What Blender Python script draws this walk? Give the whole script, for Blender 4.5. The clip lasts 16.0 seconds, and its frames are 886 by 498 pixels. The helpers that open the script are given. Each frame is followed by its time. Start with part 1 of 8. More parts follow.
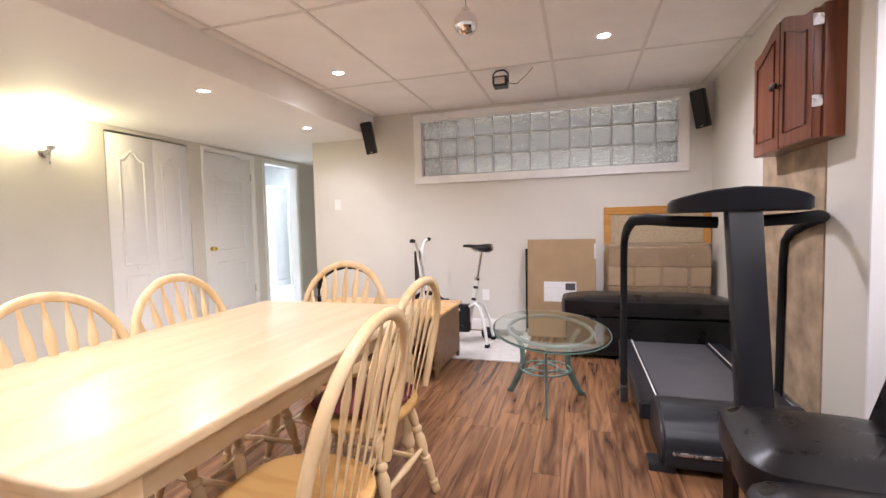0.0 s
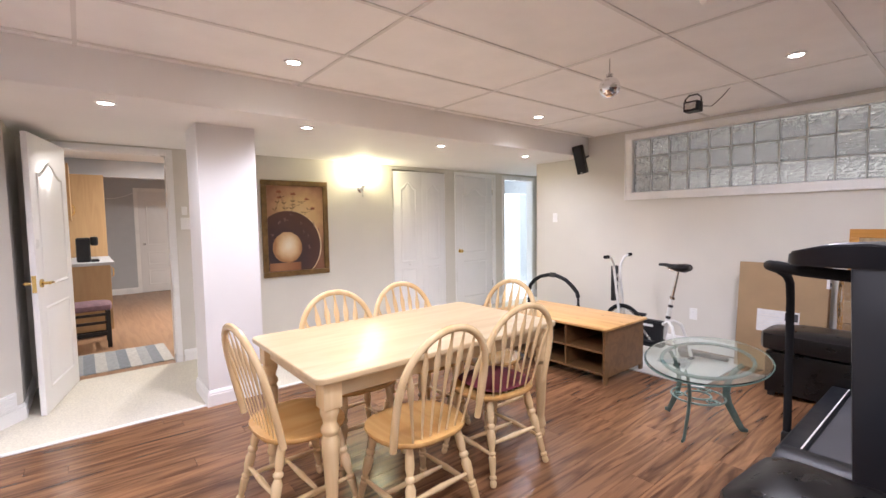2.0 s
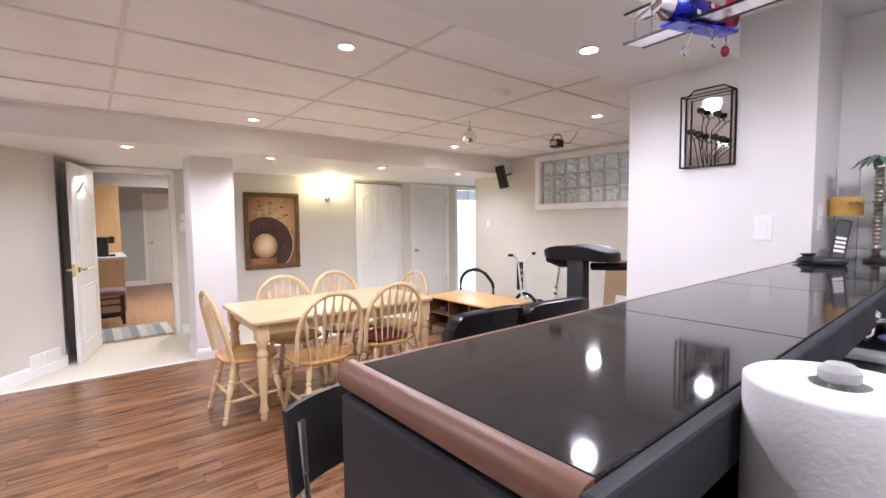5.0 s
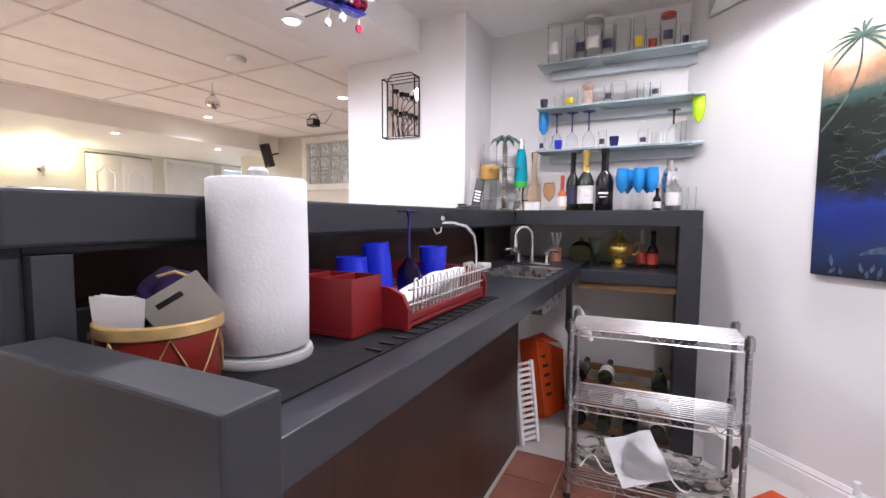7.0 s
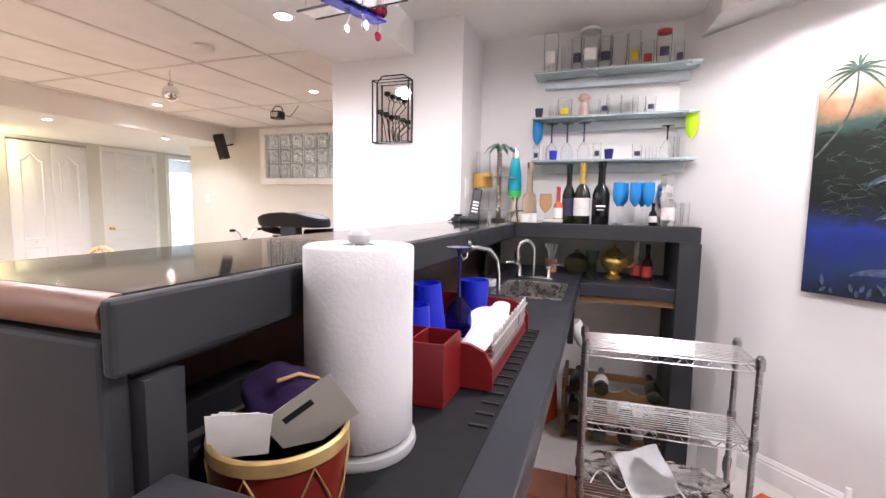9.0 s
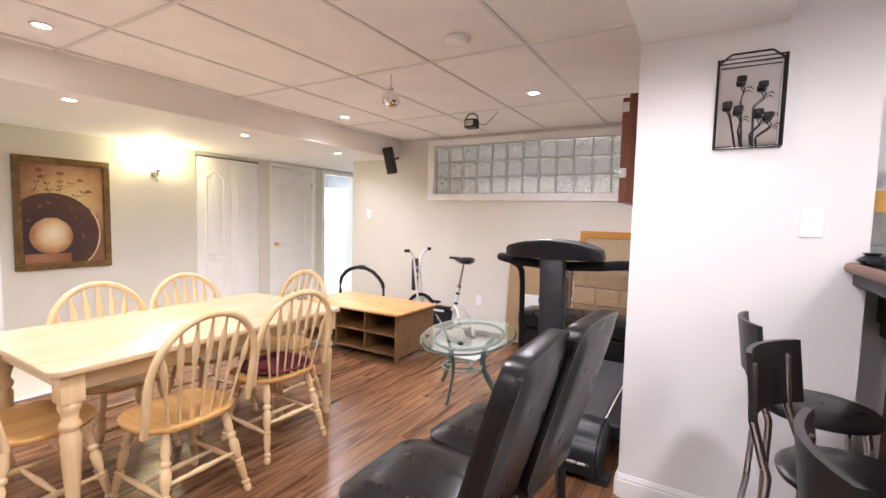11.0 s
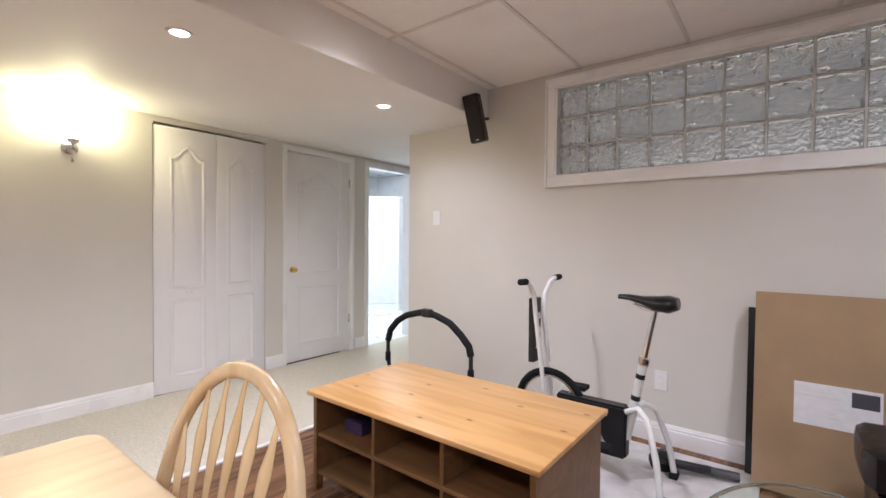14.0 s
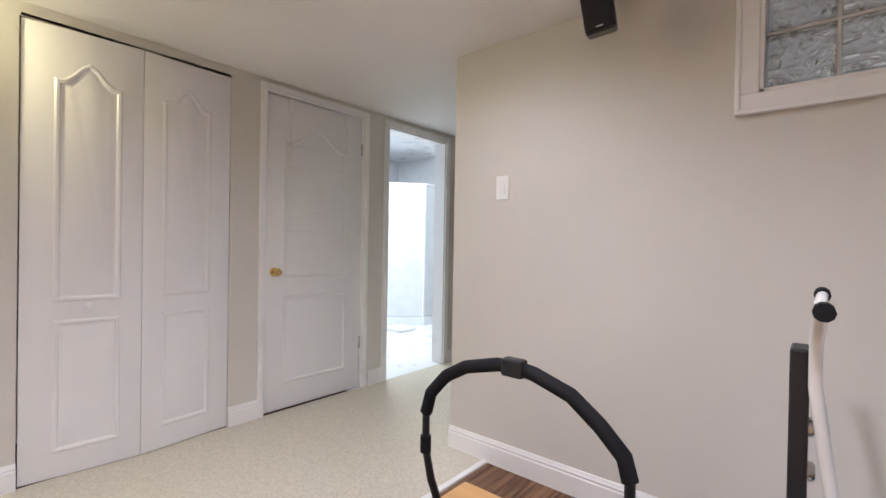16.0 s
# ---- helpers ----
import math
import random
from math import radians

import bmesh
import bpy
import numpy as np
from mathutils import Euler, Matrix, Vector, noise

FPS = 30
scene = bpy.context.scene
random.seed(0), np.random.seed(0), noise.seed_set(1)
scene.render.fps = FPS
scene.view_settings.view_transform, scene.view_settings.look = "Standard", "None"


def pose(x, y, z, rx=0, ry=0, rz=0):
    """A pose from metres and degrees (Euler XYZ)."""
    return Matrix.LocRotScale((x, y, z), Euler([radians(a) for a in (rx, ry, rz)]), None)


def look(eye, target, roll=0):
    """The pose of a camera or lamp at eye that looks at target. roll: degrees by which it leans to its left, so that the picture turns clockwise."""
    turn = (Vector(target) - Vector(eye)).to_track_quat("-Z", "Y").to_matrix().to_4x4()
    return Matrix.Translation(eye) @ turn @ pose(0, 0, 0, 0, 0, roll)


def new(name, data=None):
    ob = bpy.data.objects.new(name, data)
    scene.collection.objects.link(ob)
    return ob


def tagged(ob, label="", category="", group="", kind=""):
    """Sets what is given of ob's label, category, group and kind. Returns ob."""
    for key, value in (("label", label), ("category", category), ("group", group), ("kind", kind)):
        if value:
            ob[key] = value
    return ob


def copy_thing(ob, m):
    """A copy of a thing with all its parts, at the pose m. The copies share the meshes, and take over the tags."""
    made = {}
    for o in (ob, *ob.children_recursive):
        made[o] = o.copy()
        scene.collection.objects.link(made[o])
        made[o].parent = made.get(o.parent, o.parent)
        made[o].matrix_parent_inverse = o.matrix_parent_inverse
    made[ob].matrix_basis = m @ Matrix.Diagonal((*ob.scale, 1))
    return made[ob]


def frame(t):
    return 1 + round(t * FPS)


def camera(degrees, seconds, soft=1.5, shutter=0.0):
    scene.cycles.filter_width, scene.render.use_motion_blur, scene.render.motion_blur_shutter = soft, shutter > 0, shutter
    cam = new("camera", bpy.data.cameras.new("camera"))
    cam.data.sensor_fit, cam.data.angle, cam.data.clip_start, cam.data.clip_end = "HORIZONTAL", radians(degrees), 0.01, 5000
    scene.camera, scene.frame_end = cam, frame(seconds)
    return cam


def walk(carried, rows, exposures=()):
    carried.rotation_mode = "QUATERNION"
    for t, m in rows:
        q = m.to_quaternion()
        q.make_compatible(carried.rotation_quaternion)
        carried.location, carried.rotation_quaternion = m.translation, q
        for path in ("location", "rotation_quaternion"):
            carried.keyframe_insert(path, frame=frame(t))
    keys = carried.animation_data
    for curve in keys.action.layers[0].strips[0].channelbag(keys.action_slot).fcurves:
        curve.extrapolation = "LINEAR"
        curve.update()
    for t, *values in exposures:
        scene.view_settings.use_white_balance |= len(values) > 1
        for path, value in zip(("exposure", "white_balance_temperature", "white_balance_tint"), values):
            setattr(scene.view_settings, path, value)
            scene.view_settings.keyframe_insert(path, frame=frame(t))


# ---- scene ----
cam = camera(89.7, 16.0)
PATH = [
    (0, (0.507, 0.405, 1.13), (-0.078, 2.314, 1.016), -1.4),
    (0.5, (0.767, 0.327, 1.196), (-0.163, 2.093, 1.078), -1.1),
    (1, (0.993, 0.244, 1.258), (-0.214, 1.834, 1.138), -1.0),
    (1.5, (1.252, 0.217, 1.315), (-0.157, 1.631, 1.193), -1.1),
    (2, (1.459, 0.168, 1.37), (-0.092, 1.423, 1.24), -0.9),
    (2.5, (1.676, 0.098, 1.413), (0.063, 1.275, 1.282), -0.8),
    (3, (1.919, 0.093, 1.449), (0.289, 1.244, 1.316), -0.7),
    (5.3, (3.093, 0.027, 1.405), (1.563, 1.31, 1.283), -0.4),
    (5.5, (3.187, 0.037, 1.372), (1.705, 1.375, 1.254), -0.2),
    (6, (3.361, 0.038, 1.299), (2.053, 1.545, 1.176), -0.0),
    (6.5, (3.445, 0.044, 1.234), (2.371, 1.727, 1.102), 0.1),
    (7, (3.476, 0.057, 1.191), (2.599, 1.848, 1.046), 0.3),
    (7.5, (3.483, 0.052, 1.19), (2.722, 1.893, 1.023), 0.5),
    (8, (3.47, 0.051, 1.207), (2.764, 1.913, 1.021), 0.5),
    (8.5, (3.39, 0.045, 1.257), (2.72, 1.92, 1.065), 0.7),
    (9, (3.186, 0.027, 1.313), (2.527, 1.905, 1.119), 0.9),
    (9.5, (2.884, -0.001, 1.378), (2.228, 1.878, 1.183), 1.1),
    (10, (2.563, 0.016, 1.394), (1.873, 1.873, 1.21), 1.2),
    (10.2, (2.43, 0.043, 1.392), (1.664, 1.873, 1.212), 1.3),
    (12.3, (1.007, 0.878, 1.307), (-0.19, 2.477, 1.209), 0.6),
    (12.5, (0.875, 1.036, 1.301), (-0.338, 2.622, 1.202), 0.4),
    (13, (0.576, 1.318, 1.285), (-0.644, 2.901, 1.207), 0.4),
    (13.5, (0.358, 1.752, 1.189), (-0.87, 3.33, 1.147), 0.7),
    (14, (0.145, 2.107, 1.189), (-1.079, 3.688, 1.152), 0.5),
    (14.5, (-0.085, 2.477, 1.168), (-1.32, 4.049, 1.142), 0.6),
    (15, (-0.328, 2.778, 1.129), (-1.574, 4.342, 1.11), 0.6),
    (15.5, (-0.597, 2.988, 1.118), (-1.862, 4.536, 1.096), 0.8),
    (16, (-0.956, 3.115, 1.088), (-2.244, 4.645, 1.071), 1.0),
]
walk(cam, [(t, look(eye, target, roll)) for t, eye, target, roll in PATH], exposures=[(0.0, 0.2, 6600, 10), (1.0, 0.15, 6450, 10), (2.5, 0.12, 6250, 10), (4.5, 0.08, 6250, 10), (6.2, 0.38, 6250, 10), (8.0, 0.55, 6400, 10), (9.3, 0.58, 6700, 10), (10.0, 0.5, 6750, 10), (12.0, 0.2, 6550, 10), (12.6, 0.13, 6500, 10), (13.5, -0.2, 6350, 10), (14.5, -0.28, 6250, 10), (16.0, -0.42, 6250, 10)])

# ---- light ----
world = bpy.data.worlds.new("world")
scene.world = world
world.use_nodes = True
sky = world.node_tree.nodes.new("ShaderNodeTexSky")
sky.sky_type, sky.sun_disc = "NISHITA", False
sky.sun_elevation, sky.sun_rotation = radians(40), radians(200)
sky.air_density, sky.dust_density, sky.ozone_density = 0.4, 7.0, 0.3
haze = world.node_tree.nodes.new("ShaderNodeHueSaturation")
haze.inputs["Saturation"].default_value = 0.12
world.node_tree.links.new(sky.outputs[0], haze.inputs["Color"])
world.node_tree.links.new(haze.outputs[0], world.node_tree.nodes["Background"].inputs[0])
world.node_tree.nodes["Background"].inputs[1].default_value = 0.15
scene.view_settings.exposure = 0.0

CEIL, SOFF, BARC = 2.33, 2.10, 2.18
POTS_MAIN = [(-1.23, 1.21), (-1.29, 3.58), (0.67, 3.57), (0.77, 1.12), (-1.2, -1.1), (0.77, -1.1)]
POTS_SOFFIT = [(-1.91, 0.32), (-1.91, 1.56), (-2.0, 2.96), (-2.04, 4.26)]
POTS_BAR = [(1.75, 1.82), (1.76, 0.93), (1.76, -0.3)]
POTS_NOOK = [(3.0, 1.3), (3.98, 2.08), (3.9, 0.3)]


def spot(x, y, z, watts, colour, size=150, blend=0.8, soft=0.05):
    data = bpy.data.lights.new("pot_lamp", "SPOT")
    data.energy, data.color, data.spot_size, data.spot_blend = watts, colour, radians(size), blend
    data.shadow_soft_size = soft
    ob = new("pot_lamp", data)
    ob.matrix_world = pose(x, y, z)
    return ob


WARM, COOL = (0.985, 0.955, 1.09), (1.015, 0.96, 1.05)
for px, py in POTS_MAIN:
    spot(px, py, CEIL - 0.03, 104 if px < 0 else 85, WARM, 138 if px < 0 else 162, 1.0 if px < 0 else 0.8)
for px, py in POTS_SOFFIT:
    spot(px, py, SOFF - 0.03, 27, WARM, 166)
for px, py in POTS_BAR:
    spot(px, py, BARC - 0.03, 22, WARM, 168, 0.7)
for (px, py), watts, cone in zip(POTS_NOOK, (40, 32, 50), (178, 160, 178)):
    spot(px, py, 2.34, watts, COOL, cone, 0.4)
sun = bpy.data.lights.new("sun", "SUN")
sun.energy, sun.angle, sun.color = 5.0, radians(0.5), (1.0, 0.96, 0.9)
suno = new("sun", sun)
suno.matrix_world = look((0, 0, 10), (0.8, 2.4, 5.9))


# ---- materials ----
def material(name, colour, rough=0.5, metal=0.0, vary=0.08, scale=6.0, bump=0.0, bump_scale=60.0, alpha=1.0, coat=0.0, transmission=0.0, ior=1.45, emit=0.0, random_value=0.0, spec=0.5):
    m = bpy.data.materials.new(name)
    m.use_nodes = True
    nodes, links = m.node_tree.nodes, m.node_tree.links
    b = nodes["Principled BSDF"]
    b.inputs["Roughness"].default_value = rough
    b.inputs["Metallic"].default_value = metal
    b.inputs["Coat Weight"].default_value = coat
    b.inputs["Coat Roughness"].default_value = 0.08
    b.inputs["Transmission Weight"].default_value = transmission
    b.inputs["IOR"].default_value = ior
    b.inputs["Alpha"].default_value = alpha
    b.inputs["Specular IOR Level"].default_value = spec
    b.inputs["Base Color"].default_value = (*colour, 1)
    if emit:
        b.inputs["Emission Color"].default_value = (*colour, 1)
        b.inputs["Emission Strength"].default_value = emit
    if vary or bump or random_value:
        co = nodes.new("ShaderNodeTexCoord")
    if vary:
        n = nodes.new("ShaderNodeTexNoise")
        n.inputs["Scale"].default_value, n.inputs["Detail"].default_value = scale, 6
        links.new(co.outputs["Object"], n.inputs["Vector"])
        ramp = nodes.new("ShaderNodeMapRange")
        ramp.inputs[1].default_value, ramp.inputs[2].default_value = 0.3, 0.7
        ramp.inputs[3].default_value, ramp.inputs[4].default_value = 1 - vary, 1 + vary
        links.new(n.outputs[0], ramp.inputs[0])
        hsv = nodes.new("ShaderNodeHueSaturation")
        hsv.inputs["Color"].default_value = (*colour, 1)
        links.new(ramp.outputs[0], hsv.inputs["Value"])
        links.new(hsv.outputs[0], b.inputs["Base Color"])
        rr = nodes.new("ShaderNodeMapRange")
        rr.inputs[1].default_value, rr.inputs[2].default_value = 0.3, 0.7
        rr.inputs[3].default_value, rr.inputs[4].default_value = max(0.0, rough * 0.85), min(1.0, rough * 1.15)
        links.new(n.outputs[0], rr.inputs[0])
        links.new(rr.outputs[0], b.inputs["Roughness"])
        if random_value:
            info = nodes.new("ShaderNodeObjectInfo")
            ra = nodes.new("ShaderNodeMapRange")
            ra.inputs[3].default_value, ra.inputs[4].default_value = 1 - random_value, 1 + random_value
            mul = nodes.new("ShaderNodeMath")
            mul.operation = "MULTIPLY"
            links.new(info.outputs["Random"], ra.inputs[0])
            links.new(ra.outputs[0], mul.inputs[0])
            links.new(ramp.outputs[0], mul.inputs[1])
            links.new(mul.outputs[0], hsv.inputs["Value"])
    if bump:
        n2 = nodes.new("ShaderNodeTexNoise")
        n2.inputs["Scale"].default_value, n2.inputs["Detail"].default_value = bump_scale, 4
        links.new(co.outputs["Object"], n2.inputs["Vector"])
        bp = nodes.new("ShaderNodeBump")
        bp.inputs["Strength"].default_value, bp.inputs["Distance"].default_value = bump, 0.004
        links.new(n2.outputs[0], bp.inputs["Height"])
        links.new(bp.outputs[0], b.inputs["Normal"])
    return m


def wood(name, light, dark, rough=0.35, along="Y", scale=1.0, coat=0.0, random_value=0.12, knots=False, stretch=14.0):
    """Grain drawn out along one axis, in the object's own metres."""
    m = material(name, light, rough, vary=0, coat=coat)
    nodes, links = m.node_tree.nodes, m.node_tree.links
    b = nodes["Principled BSDF"]
    co, mp, info = nodes.new("ShaderNodeTexCoord"), nodes.new("ShaderNodeMapping"), nodes.new("ShaderNodeObjectInfo")
    s = [stretch * scale] * 3
    s["XYZ".index(along)] = 1.1 * scale
    mp.inputs["Scale"].default_value = s
    add = nodes.new("ShaderNodeVectorMath")
    add.operation = "ADD"
    comb = nodes.new("ShaderNodeCombineXYZ")
    mul = nodes.new("ShaderNodeMath")
    mul.operation = "MULTIPLY"
    mul.inputs[1].default_value = 37.0
    links.new(info.outputs["Random"], mul.inputs[0])
    for i in range(3):
        links.new(mul.outputs[0], comb.inputs[i])
    links.new(co.outputs["Object"], mp.inputs["Vector"])
    links.new(mp.outputs[0], add.inputs[0])
    links.new(comb.outputs[0], add.inputs[1])
    n = nodes.new("ShaderNodeTexNoise")
    n.inputs["Scale"].default_value, n.inputs["Detail"].default_value, n.inputs["Distortion"].default_value = 1.0, 8, 1.6
    links.new(add.outputs[0], n.inputs["Vector"])
    ramp = nodes.new("ShaderNodeValToRGB")
    ramp.color_ramp.elements[0].position, ramp.color_ramp.elements[0].color = 0.32, (*dark, 1)
    ramp.color_ramp.elements[1].position, ramp.color_ramp.elements[1].color = 0.62, (*light, 1)
    links.new(n.outputs[0], ramp.inputs[0])
    hsv = nodes.new("ShaderNodeHueSaturation")
    ra = nodes.new("ShaderNodeMapRange")
    ra.inputs[3].default_value, ra.inputs[4].default_value = 1 - random_value, 1 + random_value
    links.new(info.outputs["Random"], ra.inputs[0])
    links.new(ra.outputs[0], hsv.inputs["Value"])
    links.new(ramp.outputs[0], hsv.inputs["Color"])
    out = hsv.outputs[0]
    if knots:
        v = nodes.new("ShaderNodeTexVoronoi")
        v.voronoi_dimensions = "2D"
        v.inputs["Scale"].default_value = 4.2
        m2 = nodes.new("ShaderNodeMapping")
        m2.inputs["Scale"].default_value = (0.7, 1.25, 1.0)
        links.new(co.outputs["Object"], m2.inputs["Vector"])
        links.new(m2.outputs[0], v.inputs["Vector"])
        kr = nodes.new("ShaderNodeMapRange")
        kr.inputs[1].default_value, kr.inputs[2].default_value, kr.inputs[3].default_value, kr.inputs[4].default_value = 0.02, 0.06, 0.8, 0.0
        links.new(v.outputs["Distance"], kr.inputs[0])
        mix = nodes.new("ShaderNodeMix")
        mix.data_type = "RGBA"
        links.new(kr.outputs[0], mix.inputs[0])
        links.new(out, mix.inputs[6])
        mix.inputs[7].default_value = (dark[0] * 0.3, dark[1] * 0.22, dark[2] * 0.2, 1)
        out = mix.outputs[2]
    links.new(out, b.inputs["Base Color"])
    bp = nodes.new("ShaderNodeBump")
    bp.inputs["Strength"].default_value, bp.inputs["Distance"].default_value = 0.12, 0.002
    links.new(n.outputs[0], bp.inputs["Height"])
    links.new(bp.outputs[0], b.inputs["Normal"])
    return m


def glassy(name, colour=(1, 1, 1), rough=0.03, ior=1.45, bump=0.0, bump_scale=30.0):
    return material(name, colour, rough, vary=0, transmission=1.0, ior=ior, bump=bump, bump_scale=bump_scale)


M = {}
M["wall"] = material("wall_paint", (0.69, 0.66, 0.605), 0.6, vary=0.03, scale=2.0, bump=0.08, bump_scale=220)
M["wall_white"] = material("white_wall_paint", (0.80, 0.785, 0.775), 0.55, vary=0.025, scale=2.0, bump=0.08, bump_scale=220)
M["ceiling"] = material("ceiling_paint", (0.88, 0.86, 0.83), 0.7, vary=0.02, scale=2.0, bump=0.05, bump_scale=150)
M["tile"] = material("ceiling_tile", (0.945, 0.925, 0.91), 0.8, vary=0.04, scale=3.0, bump=0.25, bump_scale=120)
M["tbar"] = material("ceiling_grid", (0.78, 0.755, 0.73), 0.5, vary=0.03)
M["trim"] = material("white_trim", (0.88, 0.87, 0.86), 0.3, vary=0.02, scale=3)
M["door"] = material("white_door", (0.86, 0.85, 0.85), 0.32, vary=0.02, scale=3, bump=0.04, bump_scale=90)
M["carpet"] = material("beige_carpet", (0.66, 0.62, 0.52), 0.95, vary=0.13, scale=85, bump=0.6, bump_scale=190)
M["dark"] = material("black_plastic", (0.018, 0.018, 0.02), 0.42, vary=0.15, scale=8)
M["rubber"] = material("black_rubber", (0.014, 0.014, 0.016), 0.75, vary=0.2, scale=20, bump=0.2, spec=0.2)
M["grille"] = material("speaker_grille", (0.012, 0.012, 0.013), 0.6, vary=0.2, scale=40, bump=0.4, bump_scale=300)
M["chrome"] = material("chrome", (0.82, 0.82, 0.83), 0.12, 1.0, vary=0.05, scale=12)
M["steel"] = material("brushed_steel", (0.62, 0.61, 0.6), 0.28, 1.0, vary=0.08, scale=30)
M["brass"] = material("brass", (0.80, 0.58, 0.22), 0.2, 1.0, vary=0.08, scale=15)
M["bulb"] = material("lit_bulb", (1.0, 0.93, 0.85), 0.5, vary=0, emit=60)
M["laminate"] = wood("laminate_plank", (0.255, 0.125, 0.060), (0.078, 0.033, 0.017), 0.27, "Y", 1.3, random_value=0.12, stretch=13)
M["gap"] = material("plank_joint", (0.08, 0.035, 0.018), 0.8, vary=0.1)
M["birch"] = wood("birch", (0.62, 0.48, 0.30), (0.54, 0.395, 0.22), 0.32, "Y", 1.0, coat=0.12, random_value=0.04, stretch=9)
M["birch_up"] = wood("birch_turned", (0.76, 0.57, 0.33), (0.67, 0.47, 0.24), 0.26, "Z", 1.0, coat=0.25, random_value=0.05, stretch=9)
M["seat"] = wood("birch_seat", (0.66, 0.40, 0.15), (0.55, 0.30, 0.10), 0.22, "Y", 1.0, coat=0.3, random_value=0.04, stretch=8)
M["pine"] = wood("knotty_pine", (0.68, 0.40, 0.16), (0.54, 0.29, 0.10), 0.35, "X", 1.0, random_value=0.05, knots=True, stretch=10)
# darker pine for the bench below its top, and for the wine rack
M["pine_side"] = wood("dark_pine", (0.20, 0.105, 0.042), (0.14, 0.072, 0.028), 0.45, "X", 1.0, random_value=0.05, stretch=10)
M["leather"] = material("black_leather", (0.008, 0.007, 0.0075), 0.30, vary=0.2, scale=10, bump=0.10, bump_scale=120, spec=0.4)
M["darkwood"] = wood("dark_leg_wood", (0.02, 0.012, 0.009), (0.01, 0.006, 0.005), 0.35, "Z", random_value=0.05)
M["grey"] = material("grey_laminate", (0.030, 0.031, 0.037), 0.48, vary=0.12, scale=5, bump=0.05, bump_scale=150, spec=0.3)
M["granite"] = material("black_granite", (0.022, 0.022, 0.024), 0.06, vary=0.35, scale=160)
M["counter"] = material("charcoal_counter", (0.027, 0.029, 0.037), 0.33, vary=0.12, scale=5, spec=0.4)
M["panel"] = wood("dark_brown_panel", (0.055, 0.024, 0.015), (0.036, 0.015, 0.010), 0.4, "Z", random_value=0.03)
M["bull"] = wood("red_oak_nosing", (0.21, 0.095, 0.058), (0.13, 0.056, 0.034), 0.42, "Y", coat=0.0, random_value=0.05)
M["tileflr"] = material("white_floor_tile", (0.66, 0.63, 0.60), 0.25, vary=0.06, scale=4)
M["brown_tile"] = material("brown_mat", (0.30, 0.12, 0.075), 0.5, vary=0.15, scale=9)


# ---- mesh helpers ----
def box(bm, x0, x1, y0, y1, z0, z1, bevel=0.0, m=None):
    r = bmesh.ops.create_cube(bm, size=1.0)
    vs = r["verts"]
    for v in vs:
        v.co = Vector((x0 + (v.co.x + 0.5) * (x1 - x0), y0 + (v.co.y + 0.5) * (y1 - y0), z0 + (v.co.z + 0.5) * (z1 - z0)))
    if bevel:
        es = list({e for v in vs for e in v.link_edges})
        out = bmesh.ops.bevel(bm, geom=es, offset=bevel, segments=2, affect="EDGES", profile=0.5)
        vs = [v for v in {v for f in out["faces"] for v in f.verts} | set(v for v in vs if v.is_valid)]
    if m is not None:
        bmesh.ops.transform(bm, matrix=m, verts=[v for v in vs if v.is_valid])
    return vs


def B(x0, x1, y0, y1, z0, z1, bevel=0.0):
    bm = bmesh.new()
    box(bm, x0, x1, y0, y1, z0, z1, bevel)
    return bm


def rod(bm, p, q, r, r2=None, seg=10):
    p, q = Vector(p), Vector(q)
    d = q - p
    r2 = r if r2 is None else r2
    out = bmesh.ops.create_cone(bm, cap_ends=True, segments=seg, radius1=r, radius2=r2, depth=d.length)
    mm = Matrix.Translation((p + q) / 2) @ d.to_track_quat("Z", "Y").to_matrix().to_4x4()
    bmesh.ops.transform(bm, matrix=mm, verts=out["verts"])
    return out["verts"]


def sweep(bm, pts, radii, seg=8, flat=1.0, closed=False, hint=(0, 0, 1)):
    """A tube along points; flat squeezes the section along the hint's side."""
    pts = [Vector(p) for p in pts]
    n = len(pts)
    if not isinstance(radii, (list, tuple)):
        radii = [radii] * n
    rings = []
    side = None
    for i, p in enumerate(pts):
        a = pts[(i - 1) % n] if (closed or i > 0) else pts[i]
        c = pts[(i + 1) % n] if (closed or i < n - 1) else pts[i]
        t = (c - a).normalized()
        h = Vector(hint)
        if side is None:
            side = t.cross(h)
            if side.length < 1e-3:
                side = t.cross(Vector((1, 0, 0)))
        side = (side - t * side.dot(t)).normalized()
        up = side.cross(t)
        ring = [bm.verts.new(p + radii[i] * (math.cos(2 * math.pi * k / seg) * side + flat * math.sin(2 * math.pi * k / seg) * up)) for k in range(seg)]
        rings.append(ring)
    pairs = list(zip(rings, rings[1:])) + ([(rings[-1], rings[0])] if closed else [])
    for r0, r1 in pairs:
        for k in range(seg):
            bm.faces.new((r0[k], r0[(k + 1) % seg], r1[(k + 1) % seg], r1[k]))
    if not closed:
        bm.faces.new(list(reversed(rings[0])))
        bm.faces.new(rings[-1])
    return [v for r in rings for v in r]


